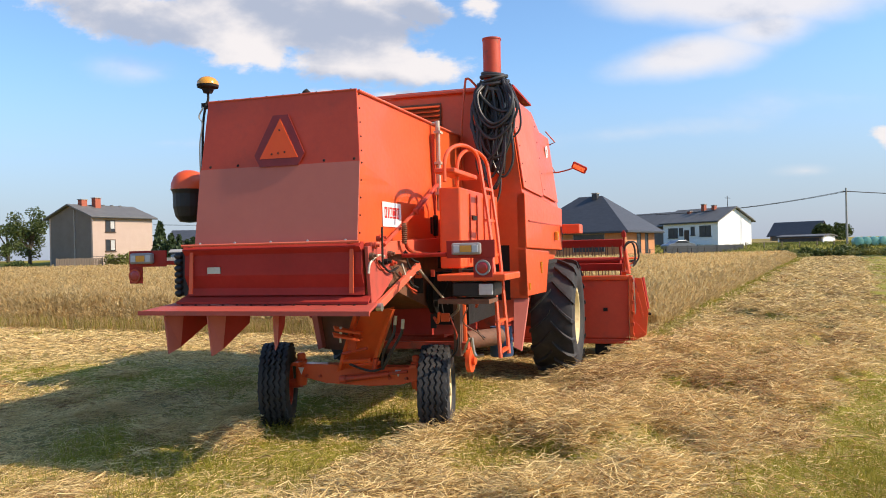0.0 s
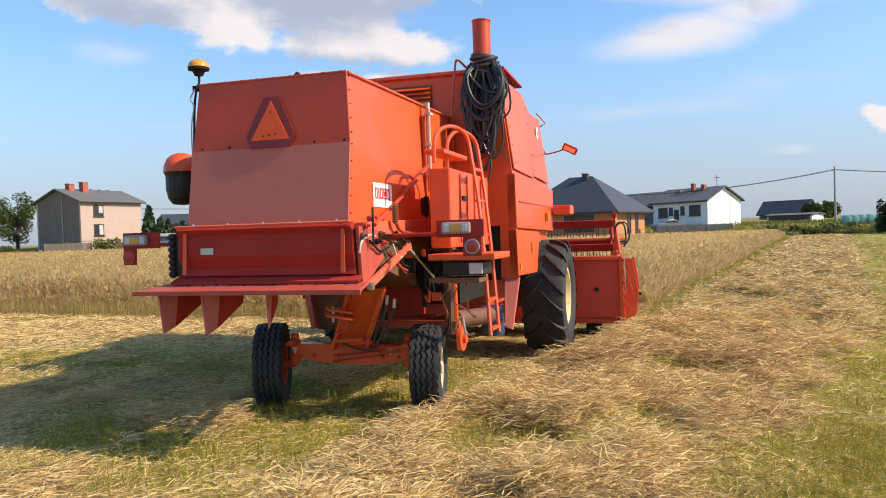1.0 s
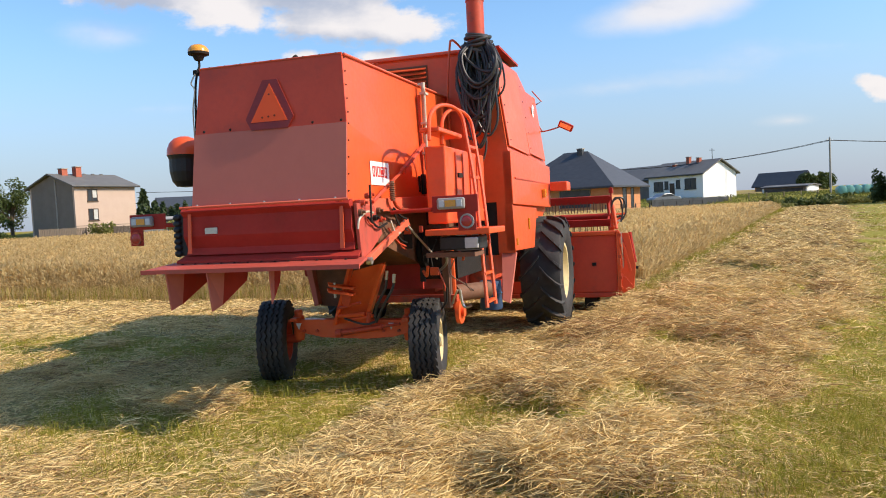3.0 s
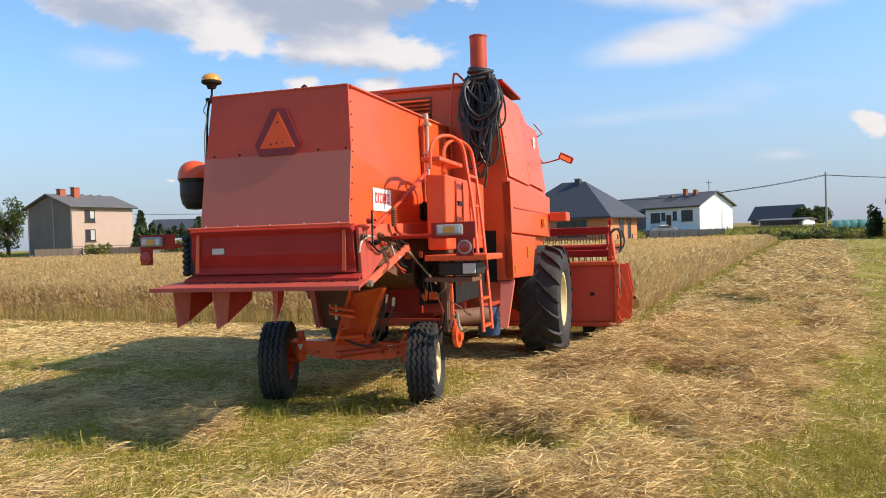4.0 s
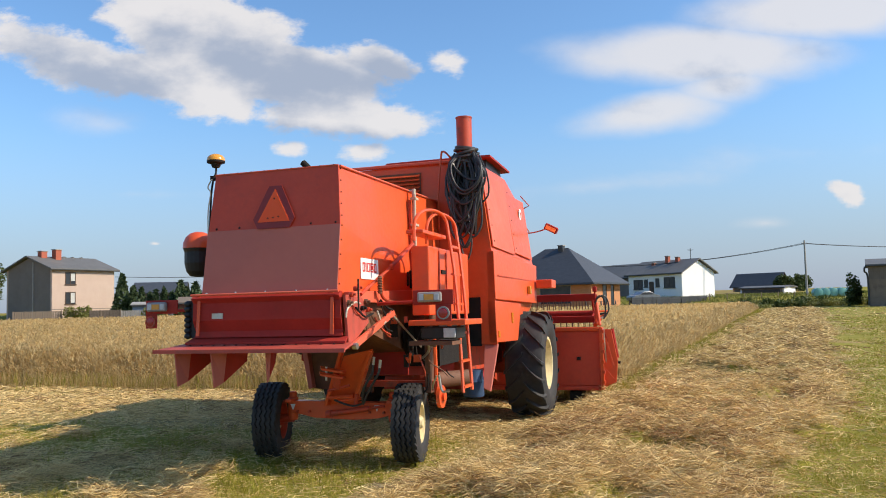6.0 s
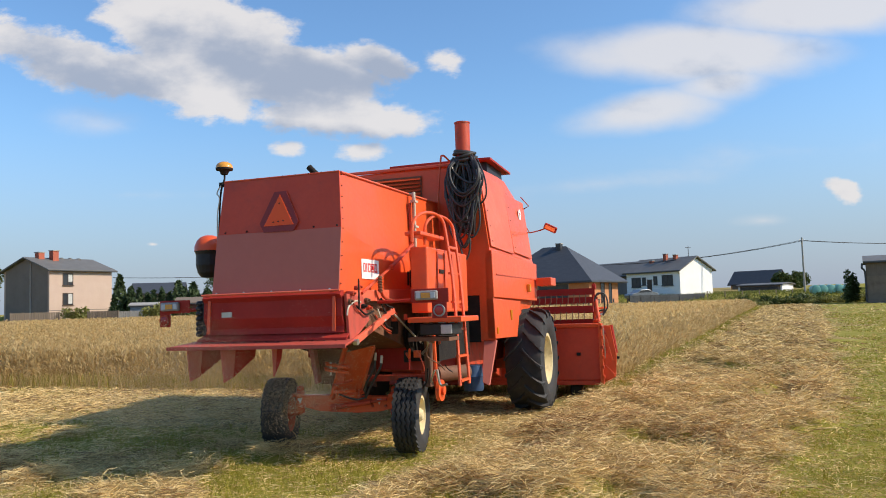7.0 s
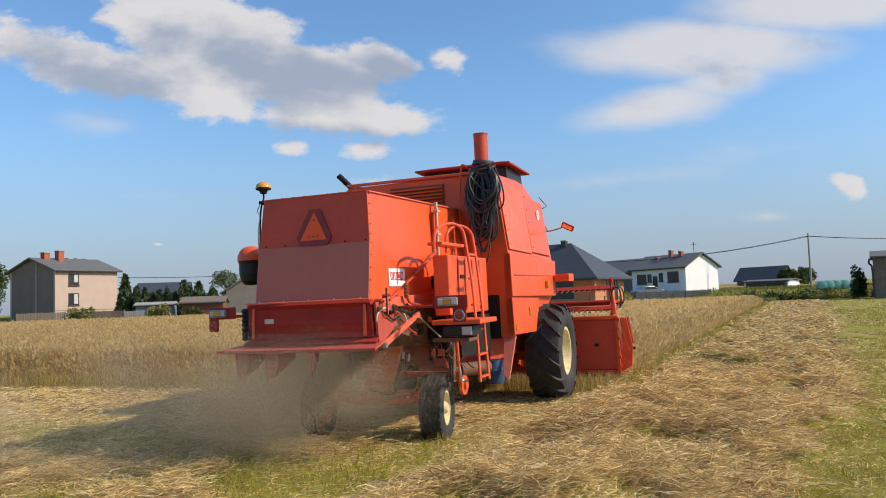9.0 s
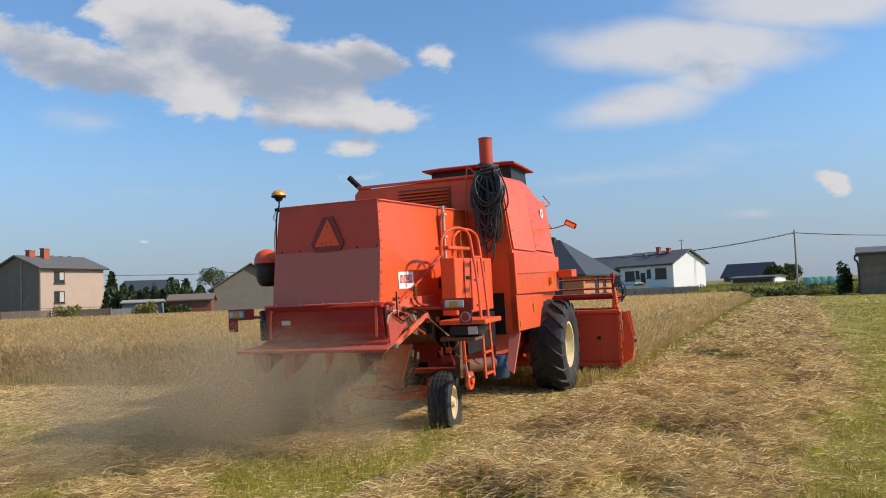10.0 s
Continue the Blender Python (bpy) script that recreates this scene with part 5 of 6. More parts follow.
def make_engine_body(machine):
    """Engine bay and grain tank behind the cab, with louvres, pipe, hoses, side doors."""
    bm = loft(fresh(), [[(-1.16, 1.62, 1.2), (1.30, 1.62, 1.2), (1.34, 1.62, 2.28), (1.20, 1.62, 3.38), (1.12, 1.64, 3.43), (-1.10, 1.64, 3.40), (-1.16, 1.62, 3.33)],
                        [(-1.16, 3.2, 1.2), (1.30, 3.2, 1.2), (1.34, 3.2, 2.28), (1.18, 3.2, 3.42), (1.08, 3.2, 3.50), (-1.10, 3.2, 3.47), (-1.16, 3.2, 3.4)],
                        [(-1.16, 4.3, 1.5), (1.30, 4.3, 1.6), (1.34, 4.3, 2.22), (1.22, 4.2, 2.9), (1.16, 4.0, 3.24), (-1.10, 4.0, 3.3), (-1.16, 4.1, 3.2)]])
    body = part("body", bm, PAINT, machine, "orange-red engine and grain tank housing")
    # dark brown panel whose colour stands for shade in the slots
    bm = box(fresh(), -0.40, 0.44, 1.606, 1.618, 2.96, 3.32)
    panel = part("louvre_panel", bm, RUST_AND_SHADE, body, "dark backing painted as shade between pressed cooling louvres")
    for k in range(7):
        z = 3.30 - k * 0.05
        bm = extrude(fresh(), [(-0.40, 1.606, z), (0.42, 1.606, z), (0.44, 1.575, z - 0.012), (0.42, 1.566, z - 0.03), (-0.40, 1.566, z - 0.03), (-0.42, 1.575, z - 0.012)], (0, 0.004, -0.008), 0.003)
        part("louvre", bm, PAINT, panel)
    bm = box(fresh(), -1.12, 1.02, 1.60, 1.66, 3.415, 3.455, soft=0.01)
    part("top_ledge", bm, PAINT_PALE, body)
    # upper side doors, faded
    for name, y0, y1, mat in (("side_door", 1.66, 2.92, PAINT_PALE), ("side_door", 2.93, 4.15, PAINT)):
        fz = 3.30 if y0 < 2 else 3.2
        bm = extrude(fresh(), [(1.347, y0, 2.33), (1.347, y1, 2.30), (1.225 if y0 < 2 else 1.24, y1 - 0.06, fz), (1.215, y0 + 0.02, fz)], (0.014, 0, 0), 0.004)
        door = part(name, bm, mat, body)
        bm = rivets(fresh(), (1.362, y0 + 0.05, 2.4), (1.25, y0 + 0.06, 3.2), 5, (1, 0, 0.1), 0.009)
        tagged(part("bolt_row", bm, DARK, door), kind="stuff")
    bm = lathe(fresh(), [(0.0, 0.0), (0.0, 0.085), (0.004, 0.083), (0.004, 0.0)], 24, "x", (1.285, 3.66, 2.96))
    roundel = part("roundel", bm, WHITE, body, "round white sticker")
    roundel.matrix_local = Matrix.Translation((0.008, 0, 0))
    bm = extrude(fresh(), [(1.298, 3.63, 2.99), (1.298, 3.69, 2.99), (1.30, 3.66, 2.91)], (0.002, 0, 0))
    part("roundel_mark", bm, RED_INK, body)
    # lower skirts stand proud of the body
    z_of = ((2.27, 2.22), (1.66, 1.62), (1.13, 1.11))
    for k, (y0, y1a, y1b) in enumerate(((1.60, 4.35, 4.2), (1.60, 4.2, 4.15))):
        (za, zb), (zc, zd) = z_of[k], z_of[k + 1]
        if k == 1:
            y1a, y1b = 3.1, 2.75
        poly = [(1.372, y0, za - 0.005), (1.385, y1a, zb), (1.40, y1b, zd + 0.01), (1.385, y0, zc + 0.01)]
        bm = extrude(fresh(), poly, (-0.10, 0, 0), 0.008)
        skirt = part("skirt_panel", bm, PAINT, body)
        if k == 0:
            bm = box(fresh(), 1.375, 1.392, 1.75, 3.9, 1.96, 1.975)
            part("pressed_bead", bm, PAINT_OLD, skirt)
        else:
            bm = extrude(fresh(), [(1.39, 2.42, 1.50), (1.39, 2.50, 1.50), (1.39, 2.48, 1.36), (1.39, 2.44, 1.36)], (0.012, 0, 0))
            part("mark", bm, AMBER, skirt)
            bm = box(fresh(), 1.384, 1.396, 1.68, 1.74, 1.2, 1.28)
            part("mark", bm, AMBER, skirt)
    bm = box(fresh(), 1.40, 1.45, 3.50, 3.58, 1.76, 1.88, soft=0.01)
    part("side_marker", bm, AMBER, machine, "amber side marker lamp")
    # rear wall of the skirt, its shaded gap painted as a dark sheet
    bm = extrude(fresh(), [(0.86, 1.60, 1.70), (1.37, 1.60, 1.70), (1.37, 1.60, 2.27), (0.86, 1.60, 2.27)], (0, 0.02, 0))
    extrude(bm, [(1.19, 1.60, 1.12), (1.385, 1.60, 1.12), (1.37, 1.60, 1.70), (1.19, 1.60, 1.70)], (0, 0.02, 0))
    part("skirt_rear", bm, PAINT, body)
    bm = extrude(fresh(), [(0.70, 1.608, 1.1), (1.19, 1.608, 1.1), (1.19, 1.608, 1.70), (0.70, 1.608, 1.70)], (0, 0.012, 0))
    part("opening", bm, DARK, body, "dark sheet painted as the shade inside the machine")
    bm = extrude(fresh(), [(1.22, 1.62, 1.12), (1.39, 1.62, 1.12), (1.36, 1.30, 0.58), (1.27, 1.32, 0.62)], (0, 0.05, 0), 0.004)
    part("guard_plate", bm, PAINT_DUSTY_LIT, machine, "faded slanting guard plate")
    bm = box(fresh(), 1.42, 1.66, 4.1, 4.5, 1.86, 1.99, soft=0.01)
    part("front_box", bm, PAINT, machine)
    # cab with its roof
    bm = loft(fresh(), [[(-0.75, 3.75, 3.2), (0.80, 3.75, 3.2), (0.80, 4.75, 3.2), (-0.75, 4.75, 3.2)], [(-0.72, 3.78, 3.86), (0.76, 3.78, 3.86), (0.76, 4.72, 3.86), (-0.72, 4.72, 3.86)]])
    part("cab", bm, PLASTIC, machine, "dark glazed cab")
    bm = loft(fresh(), [[(-0.83, 3.6, 3.87), (0.87, 3.6, 3.87), (0.87, 4.95, 3.84), (-0.83, 4.95, 3.84)], [(-0.83, 3.6, 3.90), (0.87, 3.6, 3.90), (0.87, 4.95, 3.87), (-0.83, 4.95, 3.87)],
                        [(-0.6, 3.8, 3.945), (0.66, 3.8, 3.945), (0.66, 4.8, 3.92), (-0.6, 4.8, 3.92)]])
    part("cab_roof", bm, PAINT_RED, machine, "flat red cab roof with a lip")
    # exhaust
    bm = tube(fresh(), [(-1.10, 1.95, 3.36), (-1.17, 1.93, 3.42), (-1.40, 1.90, 3.66)], 0.045, 14)
    tube(bm, [(-1.05, 1.95, 3.40), (-1.13, 1.93, 3.42)], 0.055, 12)
    part("exhaust", bm, DARK, machine, "sooty black exhaust pipe", True)
    # unloading pipe
    bm = lathe(fresh(), [(3.3, 0.095), (3.935, 0.098), (3.935, 0.104), (3.95, 0.104), (3.95, 0.092), (3.85, 0.09), (3.85, 0.0)], 28, "z", (1.065, 1.50, 0))
    pipe = part("unloading_pipe", bm, PAINT_OLD, machine, "upright rusty red unloading pipe", True)
    # thin hand rail beside it
    bm = tube(fresh(), bend([(0.69, 1.56, 2.55), (0.70, 1.52, 3.0), (0.755, 1.50, 3.48), (0.78, 1.50, 3.54), (0.82, 1.52, 3.52), (0.90, 1.58, 3.42)]), 0.013, 8)
    part("grab_rail", bm, PAINT, machine, "thin orange grab rail", True)
    return pipe


def make_hoses(machine):
    r = random.Random(4)
    for k in range(8):
        z, rad = 3.56 - 0.03 * k, 0.115 + 0.016 * (k % 4)
        pts = []
        tilt, ph = r.uniform(-0.35, 0.35), r.uniform(0, 6)
        for i in range(25):
            a = 2 * math.pi * i / 24
            pts.append((1.075 + rad * math.cos(a), 1.50 + rad * math.sin(a), z + tilt * rad * math.cos(a + ph)))
        part("hose", tube(fresh(), pts, 0.020, 7), HOSE, machine, "", True)
    for k in range(21):
        top = 3.50 - r.random() * 0.16
        drop = r.choice((0.35, 0.45, 0.6, 0.85, 1.0, 1.15, 1.25)) + r.uniform(-0.06, 0.06)
        c = 1.07 + r.uniform(-0.10, 0.12) + (0.06 if drop < 0.7 else -0.02)
        half = r.uniform(0.07, 0.17) if drop > 0.7 else r.uniform(0.13, 0.22)
        y = 1.44 - r.random() * 0.16
        skew = r.uniform(-0.07, 0.10)
        pts = [(c - half * 0.5, y + 0.05, top), (c - half, y, top - drop * 0.35), (c - half * 0.85 + skew, y - 0.02, top - drop * 0.8), (c + skew, y - 0.03, top - drop),
               (c + half * 0.8 + skew, y - 0.01, top - drop * 0.82), (c + half, y, top - drop * 0.4), (c + half * 0.45, y + 0.06, top + 0.02)]
        part("hose", tube(fresh(), bend(pts, 5), r.choice((0.011, 0.013, 0.016)), 6), HOSE, machine, "", True)
    # wide loops thrown over the rest
    for k, (cx, half, drop, y) in enumerate(((1.13, 0.20, 0.52, 1.24), (1.14, 0.185, 0.46, 1.23), (1.12, 0.215, 0.60, 1.25), (1.08, 0.15, 0.98, 1.27), (1.10, 0.14, 1.08, 1.26), (1.05, 0.17, 0.75, 1.26))):
        top = 3.46 - 0.02 * k
        pts = [(cx - half * 0.6, y + 0.14, top), (cx - half, y + 0.03, top - drop * 0.3), (cx - half * 0.75, y, top - drop * 0.75), (cx - 0.01, y - 0.01, top - drop),
               (cx + half * 0.8, y, top - drop * 0.78), (cx + half, y + 0.04, top - drop * 0.35), (cx + half * 0.4, y + 0.16, top + 0.03)]
        part("hose", tube(fresh(), bend(pts, 6), 0.014, 7), HOSE, machine, "", True)
    # a dark sheet that fills in behind the loops
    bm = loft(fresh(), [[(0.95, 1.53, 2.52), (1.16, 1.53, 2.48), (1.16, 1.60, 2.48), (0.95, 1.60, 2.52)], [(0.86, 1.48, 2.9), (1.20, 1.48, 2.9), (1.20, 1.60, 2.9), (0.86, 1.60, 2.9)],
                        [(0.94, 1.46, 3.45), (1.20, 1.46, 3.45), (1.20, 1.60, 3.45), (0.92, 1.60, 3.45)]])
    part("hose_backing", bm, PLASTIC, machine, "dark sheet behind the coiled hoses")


def make_ladder(machine):
    stiles = (bend([(1.13, -0.62, 2.22), (1.13, -0.58, 2.42), (1.16, -0.42, 2.53), (1.19, -0.10, 2.57), (1.24, 0.05, 2.50), (1.28, 0.05, 2.3), (1.38, -0.06, 1.71), (1.50, -0.32, 0.74)], 5),
              bend([(1.13, -0.24, 2.22), (1.14, -0.24, 2.42), (1.17, -0.10, 2.53), (1.20, 0.15, 2.56), (1.25, 0.32, 2.49), (1.29, 0.32, 2.3), (1.39, 0.18, 1.71), (1.51, -0.03, 0.74)], 5))
    bm = fresh()
    tube(bm, stiles[0], 0.017, 8)
    ladder = part("ladder", bm, PAINT, machine, "orange tube ladder with curved hand rails", True)
    part("stile", tube(fresh(), stiles[1], 0.017, 8), PAINT, ladder, "", True)
    for f in (0.06, 0.25, 0.45, 0.64, 0.82, 0.98):
        z = 2.3 + (0.76 - 2.3) * f
        ya = 0.05 + (-0.32 - 0.05) * f
        xa = 1.28 + 0.22 * f
        bm = box(fresh(), xa - 0.02, xa + 0.02, ya, ya + 0.28, z - 0.012, z + 0.012)
        part("rung", bm, PAINT, ladder)
    bm = box(fresh(), 1.02, 1.2, -0.55, 0.2, 2.30, 2.34, soft=0.008)
    part("platform", bm, PAINT, ladder, "small orange platform")


def make_tool_box(machine):
    bm = box(fresh(), 0.98, 1.17, -0.30, 1.15, 1.50, 2.20, soft=0.015)
    tank = part("fuel_tank", bm, PAINT, machine, "orange box-shaped tank")
    for y in (0.0, 0.25, 0.52, 0.8):
        bm = box(fresh(), 1.168, 1.182, y, y + 0.025, 1.54, 2.16)
        part("pressed_rib", bm, PAINT_OLD, tank)
    bm = box(fresh(), 1.165, 1.185, 0.08, 0.22, 1.93, 1.97)
    part("strap", bm, DARK, tank)


def make_chassis(machine):
    # pan coloured dark to put the shade under the hood into it
    bm = loft(fresh(), [[(-0.68, -0.9, 1.40), (0.68, -0.9, 1.40), (0.68, -0.9, 1.72), (-0.68, -0.9, 1.72)], [(-0.68, 1.6, 0.80), (0.68, 1.6, 0.80), (0.68, 1.6, 1.74), (-0.68, 1.6, 1.74)]])
    part("straw_pan", bm, RUST_AND_SHADE, machine, "shaker pan coloured dark for the shade under the hood")
    bm = box(fresh(), -0.66, 0.66, 0.42, 0.7, 1.0, 1.38, soft=0.02)
    part("sieve_box", bm, PAINT_RED, machine)
    bm = loft(fresh(), [[(-0.35, 0.5, 0.86), (0.70, 0.3, 0.86), (0.70, 0.3, 1.36), (-0.35, 0.5, 1.36)], [(-0.45, 3.2, 0.58), (0.95, 3.2, 0.58), (0.95, 3.2, 1.4), (-0.45, 3.2, 1.4)]])
    part("grain_pan", bm, PAINT_RED, machine, "dark red pan under the shakers")
    part("pan_edge", tube(fresh(), [(-0.36, 0.49, 1.36), (0.71, 0.29, 1.36)], 0.014, 6), PAINT_PALE, machine)
    bm = box(fresh(), 0.20, 1.12, 0.04, 0.12, 0.755, 0.82, soft=0.006)
    part("cross_bar", bm, PAINT_OLD, machine)
    for x in (-0.66, 0.60):
        bm = box(fresh(), x, x + 0.08, 0.75, 3.6, 0.78, 0.92)
        part("frame_rail", bm, PAINT_OLD, machine)
    bm = box(fresh(), -1.1, 1.1, 3.45, 3.75, 0.62, 0.95, soft=0.03)
    part("front_axle", bm, PAINT_OLD, machine)
    bm = box(fresh(), -1.0, 1.0, 1.65, 4.6, 0.78, 1.3)
    part("threshing_drum_case", bm, PAINT_OLD, machine)
    # rear axle: deep beam, kingpins, stub axles, steering ram
    bm = extrude(fresh(), [(-0.50, -0.06, 0.61), (-0.52, -0.06, 0.49), (-0.25, -0.06, 0.435), (0.22, -0.06, 0.42), (0.50, -0.06, 0.44), (0.68, -0.06, 0.485), (0.68, -0.06, 0.60), (0.30, -0.06, 0.60), (-0.20, -0.06, 0.61)], (0, 0.13, 0), 0.008)
    axle = part("rear_axle", bm, PAINT, machine, "orange rear steering axle beam")
    for x in (-0.53, 0.64):
        bm = lathe(fresh(), [(0.40, 0.0), (0.40, 0.045), (0.44, 0.055), (0.64, 0.055), (0.65, 0.04), (0.69, 0.042), (0.705, 0.03), (0.71, 0.0)], 16, "z", (x, 0, 0))
        part("kingpin", bm, PAINT, axle, "", True)
        bm = tube(fresh(), [(x, 0.0, 0.42), (x + (0.14 if x > 0 else -0.2), 0.0, 0.40)], 0.045, 12)
        part("stub_axle", bm, PAINT_OLD, axle, "", True)
        bm = box(fresh(), x - 0.02, x + 0.05, -0.15, 0.0, 0.60, 0.635, soft=0.006)
        part("steering_arm", bm, PAINT, axle)
    for x in (-0.44, -0.30, 0.40, 0.56):
        bm = lathe(fresh(), [(-0.085, 0.0), (-0.085, 0.014), (-0.062, 0.016), (-0.062, 0.0)], 8, "y", (x, 0, 0.50))
        part("axle_bolt", bm, PAINT_OLD, axle)
    bm = tube(fresh(), [(-0.02, -0.14, 0.49), (0.42, -0.14, 0.55)], 0.028, 10)
    tube(bm, [(0.40, -0.14, 0.548), (0.60, -0.14, 0.575)], 0.014, 8)
    tube(bm, [(-0.06, -0.14, 0.485), (0.0, -0.14, 0.493)], 0.038, 10)
    part("steering_ram", bm, PAINT_OLD, axle, "", True)
    for x in (-0.50, 0.48):
        bm = extrude(fresh(), [(x - 0.03, -0.066, 0.575), (x + 0.03, -0.066, 0.575), (x, -0.066, 0.51)], (0, 0.004, 0))
        part("reflector", bm, WHITE, axle, "small white triangle")
    # sloping hanger: a channel of plate with raised edges, from the axle up to the frame
    bm = extrude(fresh(), [(-0.06, -0.10, 0.58), (0.25, -0.10, 0.58), (0.54, -0.30, 1.17), (0.22, -0.30, 1.10)], (0, 0.03, 0), 0.004)
    hanger = part("axle_hanger", bm, PAINT, machine, "orange sloping axle hanger of folded plate")
    for (x0, x1, xt0, xt1) in ((-0.08, -0.045, 0.20, 0.235), (0.235, 0.27, 0.525, 0.56)):
        bm = extrude(fresh(), [(x0, -0.10, 0.57), (x1, -0.10, 0.57), (xt1, -0.30, 1.15), (xt0, -0.30, 1.15)], (0, -0.075, 0.0), 0.004)
        part("hanger_flange", bm, PAINT, hanger)
    for k, z in enumerate((0.66,)):
        x = -0.04 + 0.31 * (z - 0.58) / 0.55
        bm = tube(fresh(), [(x, -0.19 - 0.3 * (z - 0.58) * 0.6, z), (x + 0.27, -0.19 - 0.3 * (z - 0.58) * 0.6, z + 0.02)], 0.02, 8)
        part("cross_pin", bm, (PAINT, PAINT_OLD, PAINT)[k], hanger, "", True)
    # forked drawbar end with its pin and chain plates
    for dz, dy in ((0.0, 0.0), (-0.055, -0.02)):
        bm = extrude(fresh(), [(0.0, -0.40 + dy, 0.99 + dz), (0.03, -0.44 + dy, 0.965 + dz), (0.24, -0.36 + dy, 0.925 + dz), (0.24, -0.28 + dy, 0.925 + dz)], (0, 0, 0.022), 0.004)
        part("drawbar_fork", bm, PAINT, machine, "orange forked drawbar end")
    bm = tube(fresh(), [(0.07, -0.40, 0.86), (0.07, -0.40, 1.0)], 0.012, 8)
    part("drawbar_pin", bm, STEEL, machine)
    bm = extrude(fresh(), [(0.10, -0.33, 0.90), (0.20, -0.33, 0.90), (0.16, -0.30, 0.76), (0.09, -0.30, 0.78)], (0, 0.02, 0), 0.004)
    part("drawbar_plate", bm, PAINT_OLD, machine)
    for a, b, rad, mat in (((0.02, -0.26, 0.74), (0.28, -0.30, 0.80), 0.014, PAINT_OLD), ((-0.02, -0.20, 0.66), (0.12, -0.24, 0.88), 0.014, PAINT),
                           ((0.08, -0.17, 0.62), (0.36, -0.20, 0.66), 0.018, PAINT), ((0.30, -0.20, 0.60), (0.33, -0.22, 0.70), 0.022, PAINT_OLD)):
        part("link_rod", tube(fresh(), [a, b], rad, 8), mat, machine, "", True)
    r = random.Random(9)
    for dx, top in ((0.0, 1.03), (0.07, 1.0)):
        bm = tube(fresh(), bend([(0.55 + dx, -0.30, top), (0.535 + dx, -0.30, 0.93), (0.45 + dx, -0.28, 0.80), (0.40 + dx * 0.7, -0.24, 0.70), (0.385, -0.2, 0.60)]), 0.013, 8)
        part("hydraulic_hose", bm, HOSE, machine, "black hydraulic hose", True)
        part("hose_fitting", tube(fresh(), [(0.548 + dx, -0.30, top - 0.02), (0.556 + dx, -0.30, top + 0.06)], 0.016, 8), STEEL, machine, "", True)
    bm = tube(fresh(), bend([(0.385, -0.2, 0.61), (0.30, -0.22, 0.585), (0.18, -0.2, 0.60), (0.06, -0.2, 0.64)]), 0.011, 8)
    part("hydraulic_hose", bm, HOSE, machine, "", True)
    # side wall of the pan, hanging before the far wheel
    bm = extrude(fresh(), [(-0.57, 0.28, 1.12), (-0.50, 0.28, 1.10), (-0.44, 0.28, 0.72), (-0.49, 0.28, 0.70)], (0, 0.5, 0), 0.004)
    part("pan_side", bm, PAINT_DUSTY_LIT, machine, "faded red side wall of the pan")
    bm = extrude(fresh(), [(-0.50, 0.36, 1.20), (0.26, 0.36, 1.20), (0.26, 0.36, 0.66), (-0.46, 0.36, 0.70)], (0, 0.03, 0))
    part("pan_rear", bm, RUST_AND_SHADE, machine, "brown rear wall of the pan")
    # side linkage at the right of the chute
    bm = extrude(fresh(), [(0.76, -1.46, 1.70), (0.76, -1.10, 1.68), (0.76, -0.95, 1.45), (0.76, -1.40, 1.22)], (0.03, 0, 0), 0.005)
    part("hinge_plate", bm, PAINT_BOARD, machine, "scuffed red hinge plate")
    bm = extrude(fresh(), [(0.80, -0.42, 1.56), (0.80, -0.38, 1.51), (0.80, -1.36, 1.22), (0.80, -1.40, 1.27)], (0.035, 0, 0), 0.004)
    part("brace", bm, PAINT_PALE, machine, "slanting channel brace")
    bm = lathe(fresh(), [(0.86, 0.0), (0.86, 0.03), (0.82, 0.03)], 16, "x", (0, -1.38, 1.25))
    part("pivot_nut", bm, STEEL, machine, "", True)
    bm = tube(fresh(), [(0.82, -0.5, 1.54), (0.86, 0.90, 0.90)], 0.010, 6)
    part("pull_rod", bm, PALE_POST, machine, "thin bare steel rod")
    bm = tube(fresh(), bend([(0.80, -0.70, 1.87), (0.80, -0.68, 1.75), (0.80, -0.59, 1.67), (0.81, -0.32, 1.635), (0.84, 0.05, 1.62)]), 0.016, 8)
    part("bent_tube", bm, PAINT_OLD, machine, "", True)
    bm = fresh()
    for k in range(9):
        lathe(bm, [(1.735 + 0.016 * k, 0.02), (1.741 + 0.016 * k, 0.03), (1.747 + 0.016 * k, 0.02)], 12, "z", (0.80, -0.70, 0))
    tube(bm, [(0.80, -0.70, 1.72), (0.80, -0.70, 1.89)], 0.02, 8)
    part("coil_spring", bm, RUST_AND_SHADE, machine, "rusty coil spring on the stay", True)
    bm = tube(fresh(), bend([(0.79, -1.46, 1.5), (0.80, -1.44, 1.58), (0.82, -1.34, 1.63), (0.84, -1.26, 1.62)]), 0.009, 6)
    part("lever", bm, PALE_POST, machine)
    bm = tube(fresh(), [(0.84, -1.3, 1.55), (0.84, -1.3, 1.84)], 0.009, 6)
    part("lever", bm, DARK, machine)
    for k in range(7):
        y, z = -1.42 + 0.07 * k + r.uniform(-0.02, 0.02), 1.66 + r.uniform(-0.12, 0.12)
        bm = lathe(fresh(), [(0.79, 0.0), (0.79, 0.024), (0.82, 0.024), (0.82, 0.012), (0.845, 0.012), (0.845, 0.0)], 10, "x", (0, y, z))
        part("bolt_head", bm, r.choice((PAINT_OLD, RUST_AND_SHADE, PAINT_OLD, DARK)), machine, "", True)
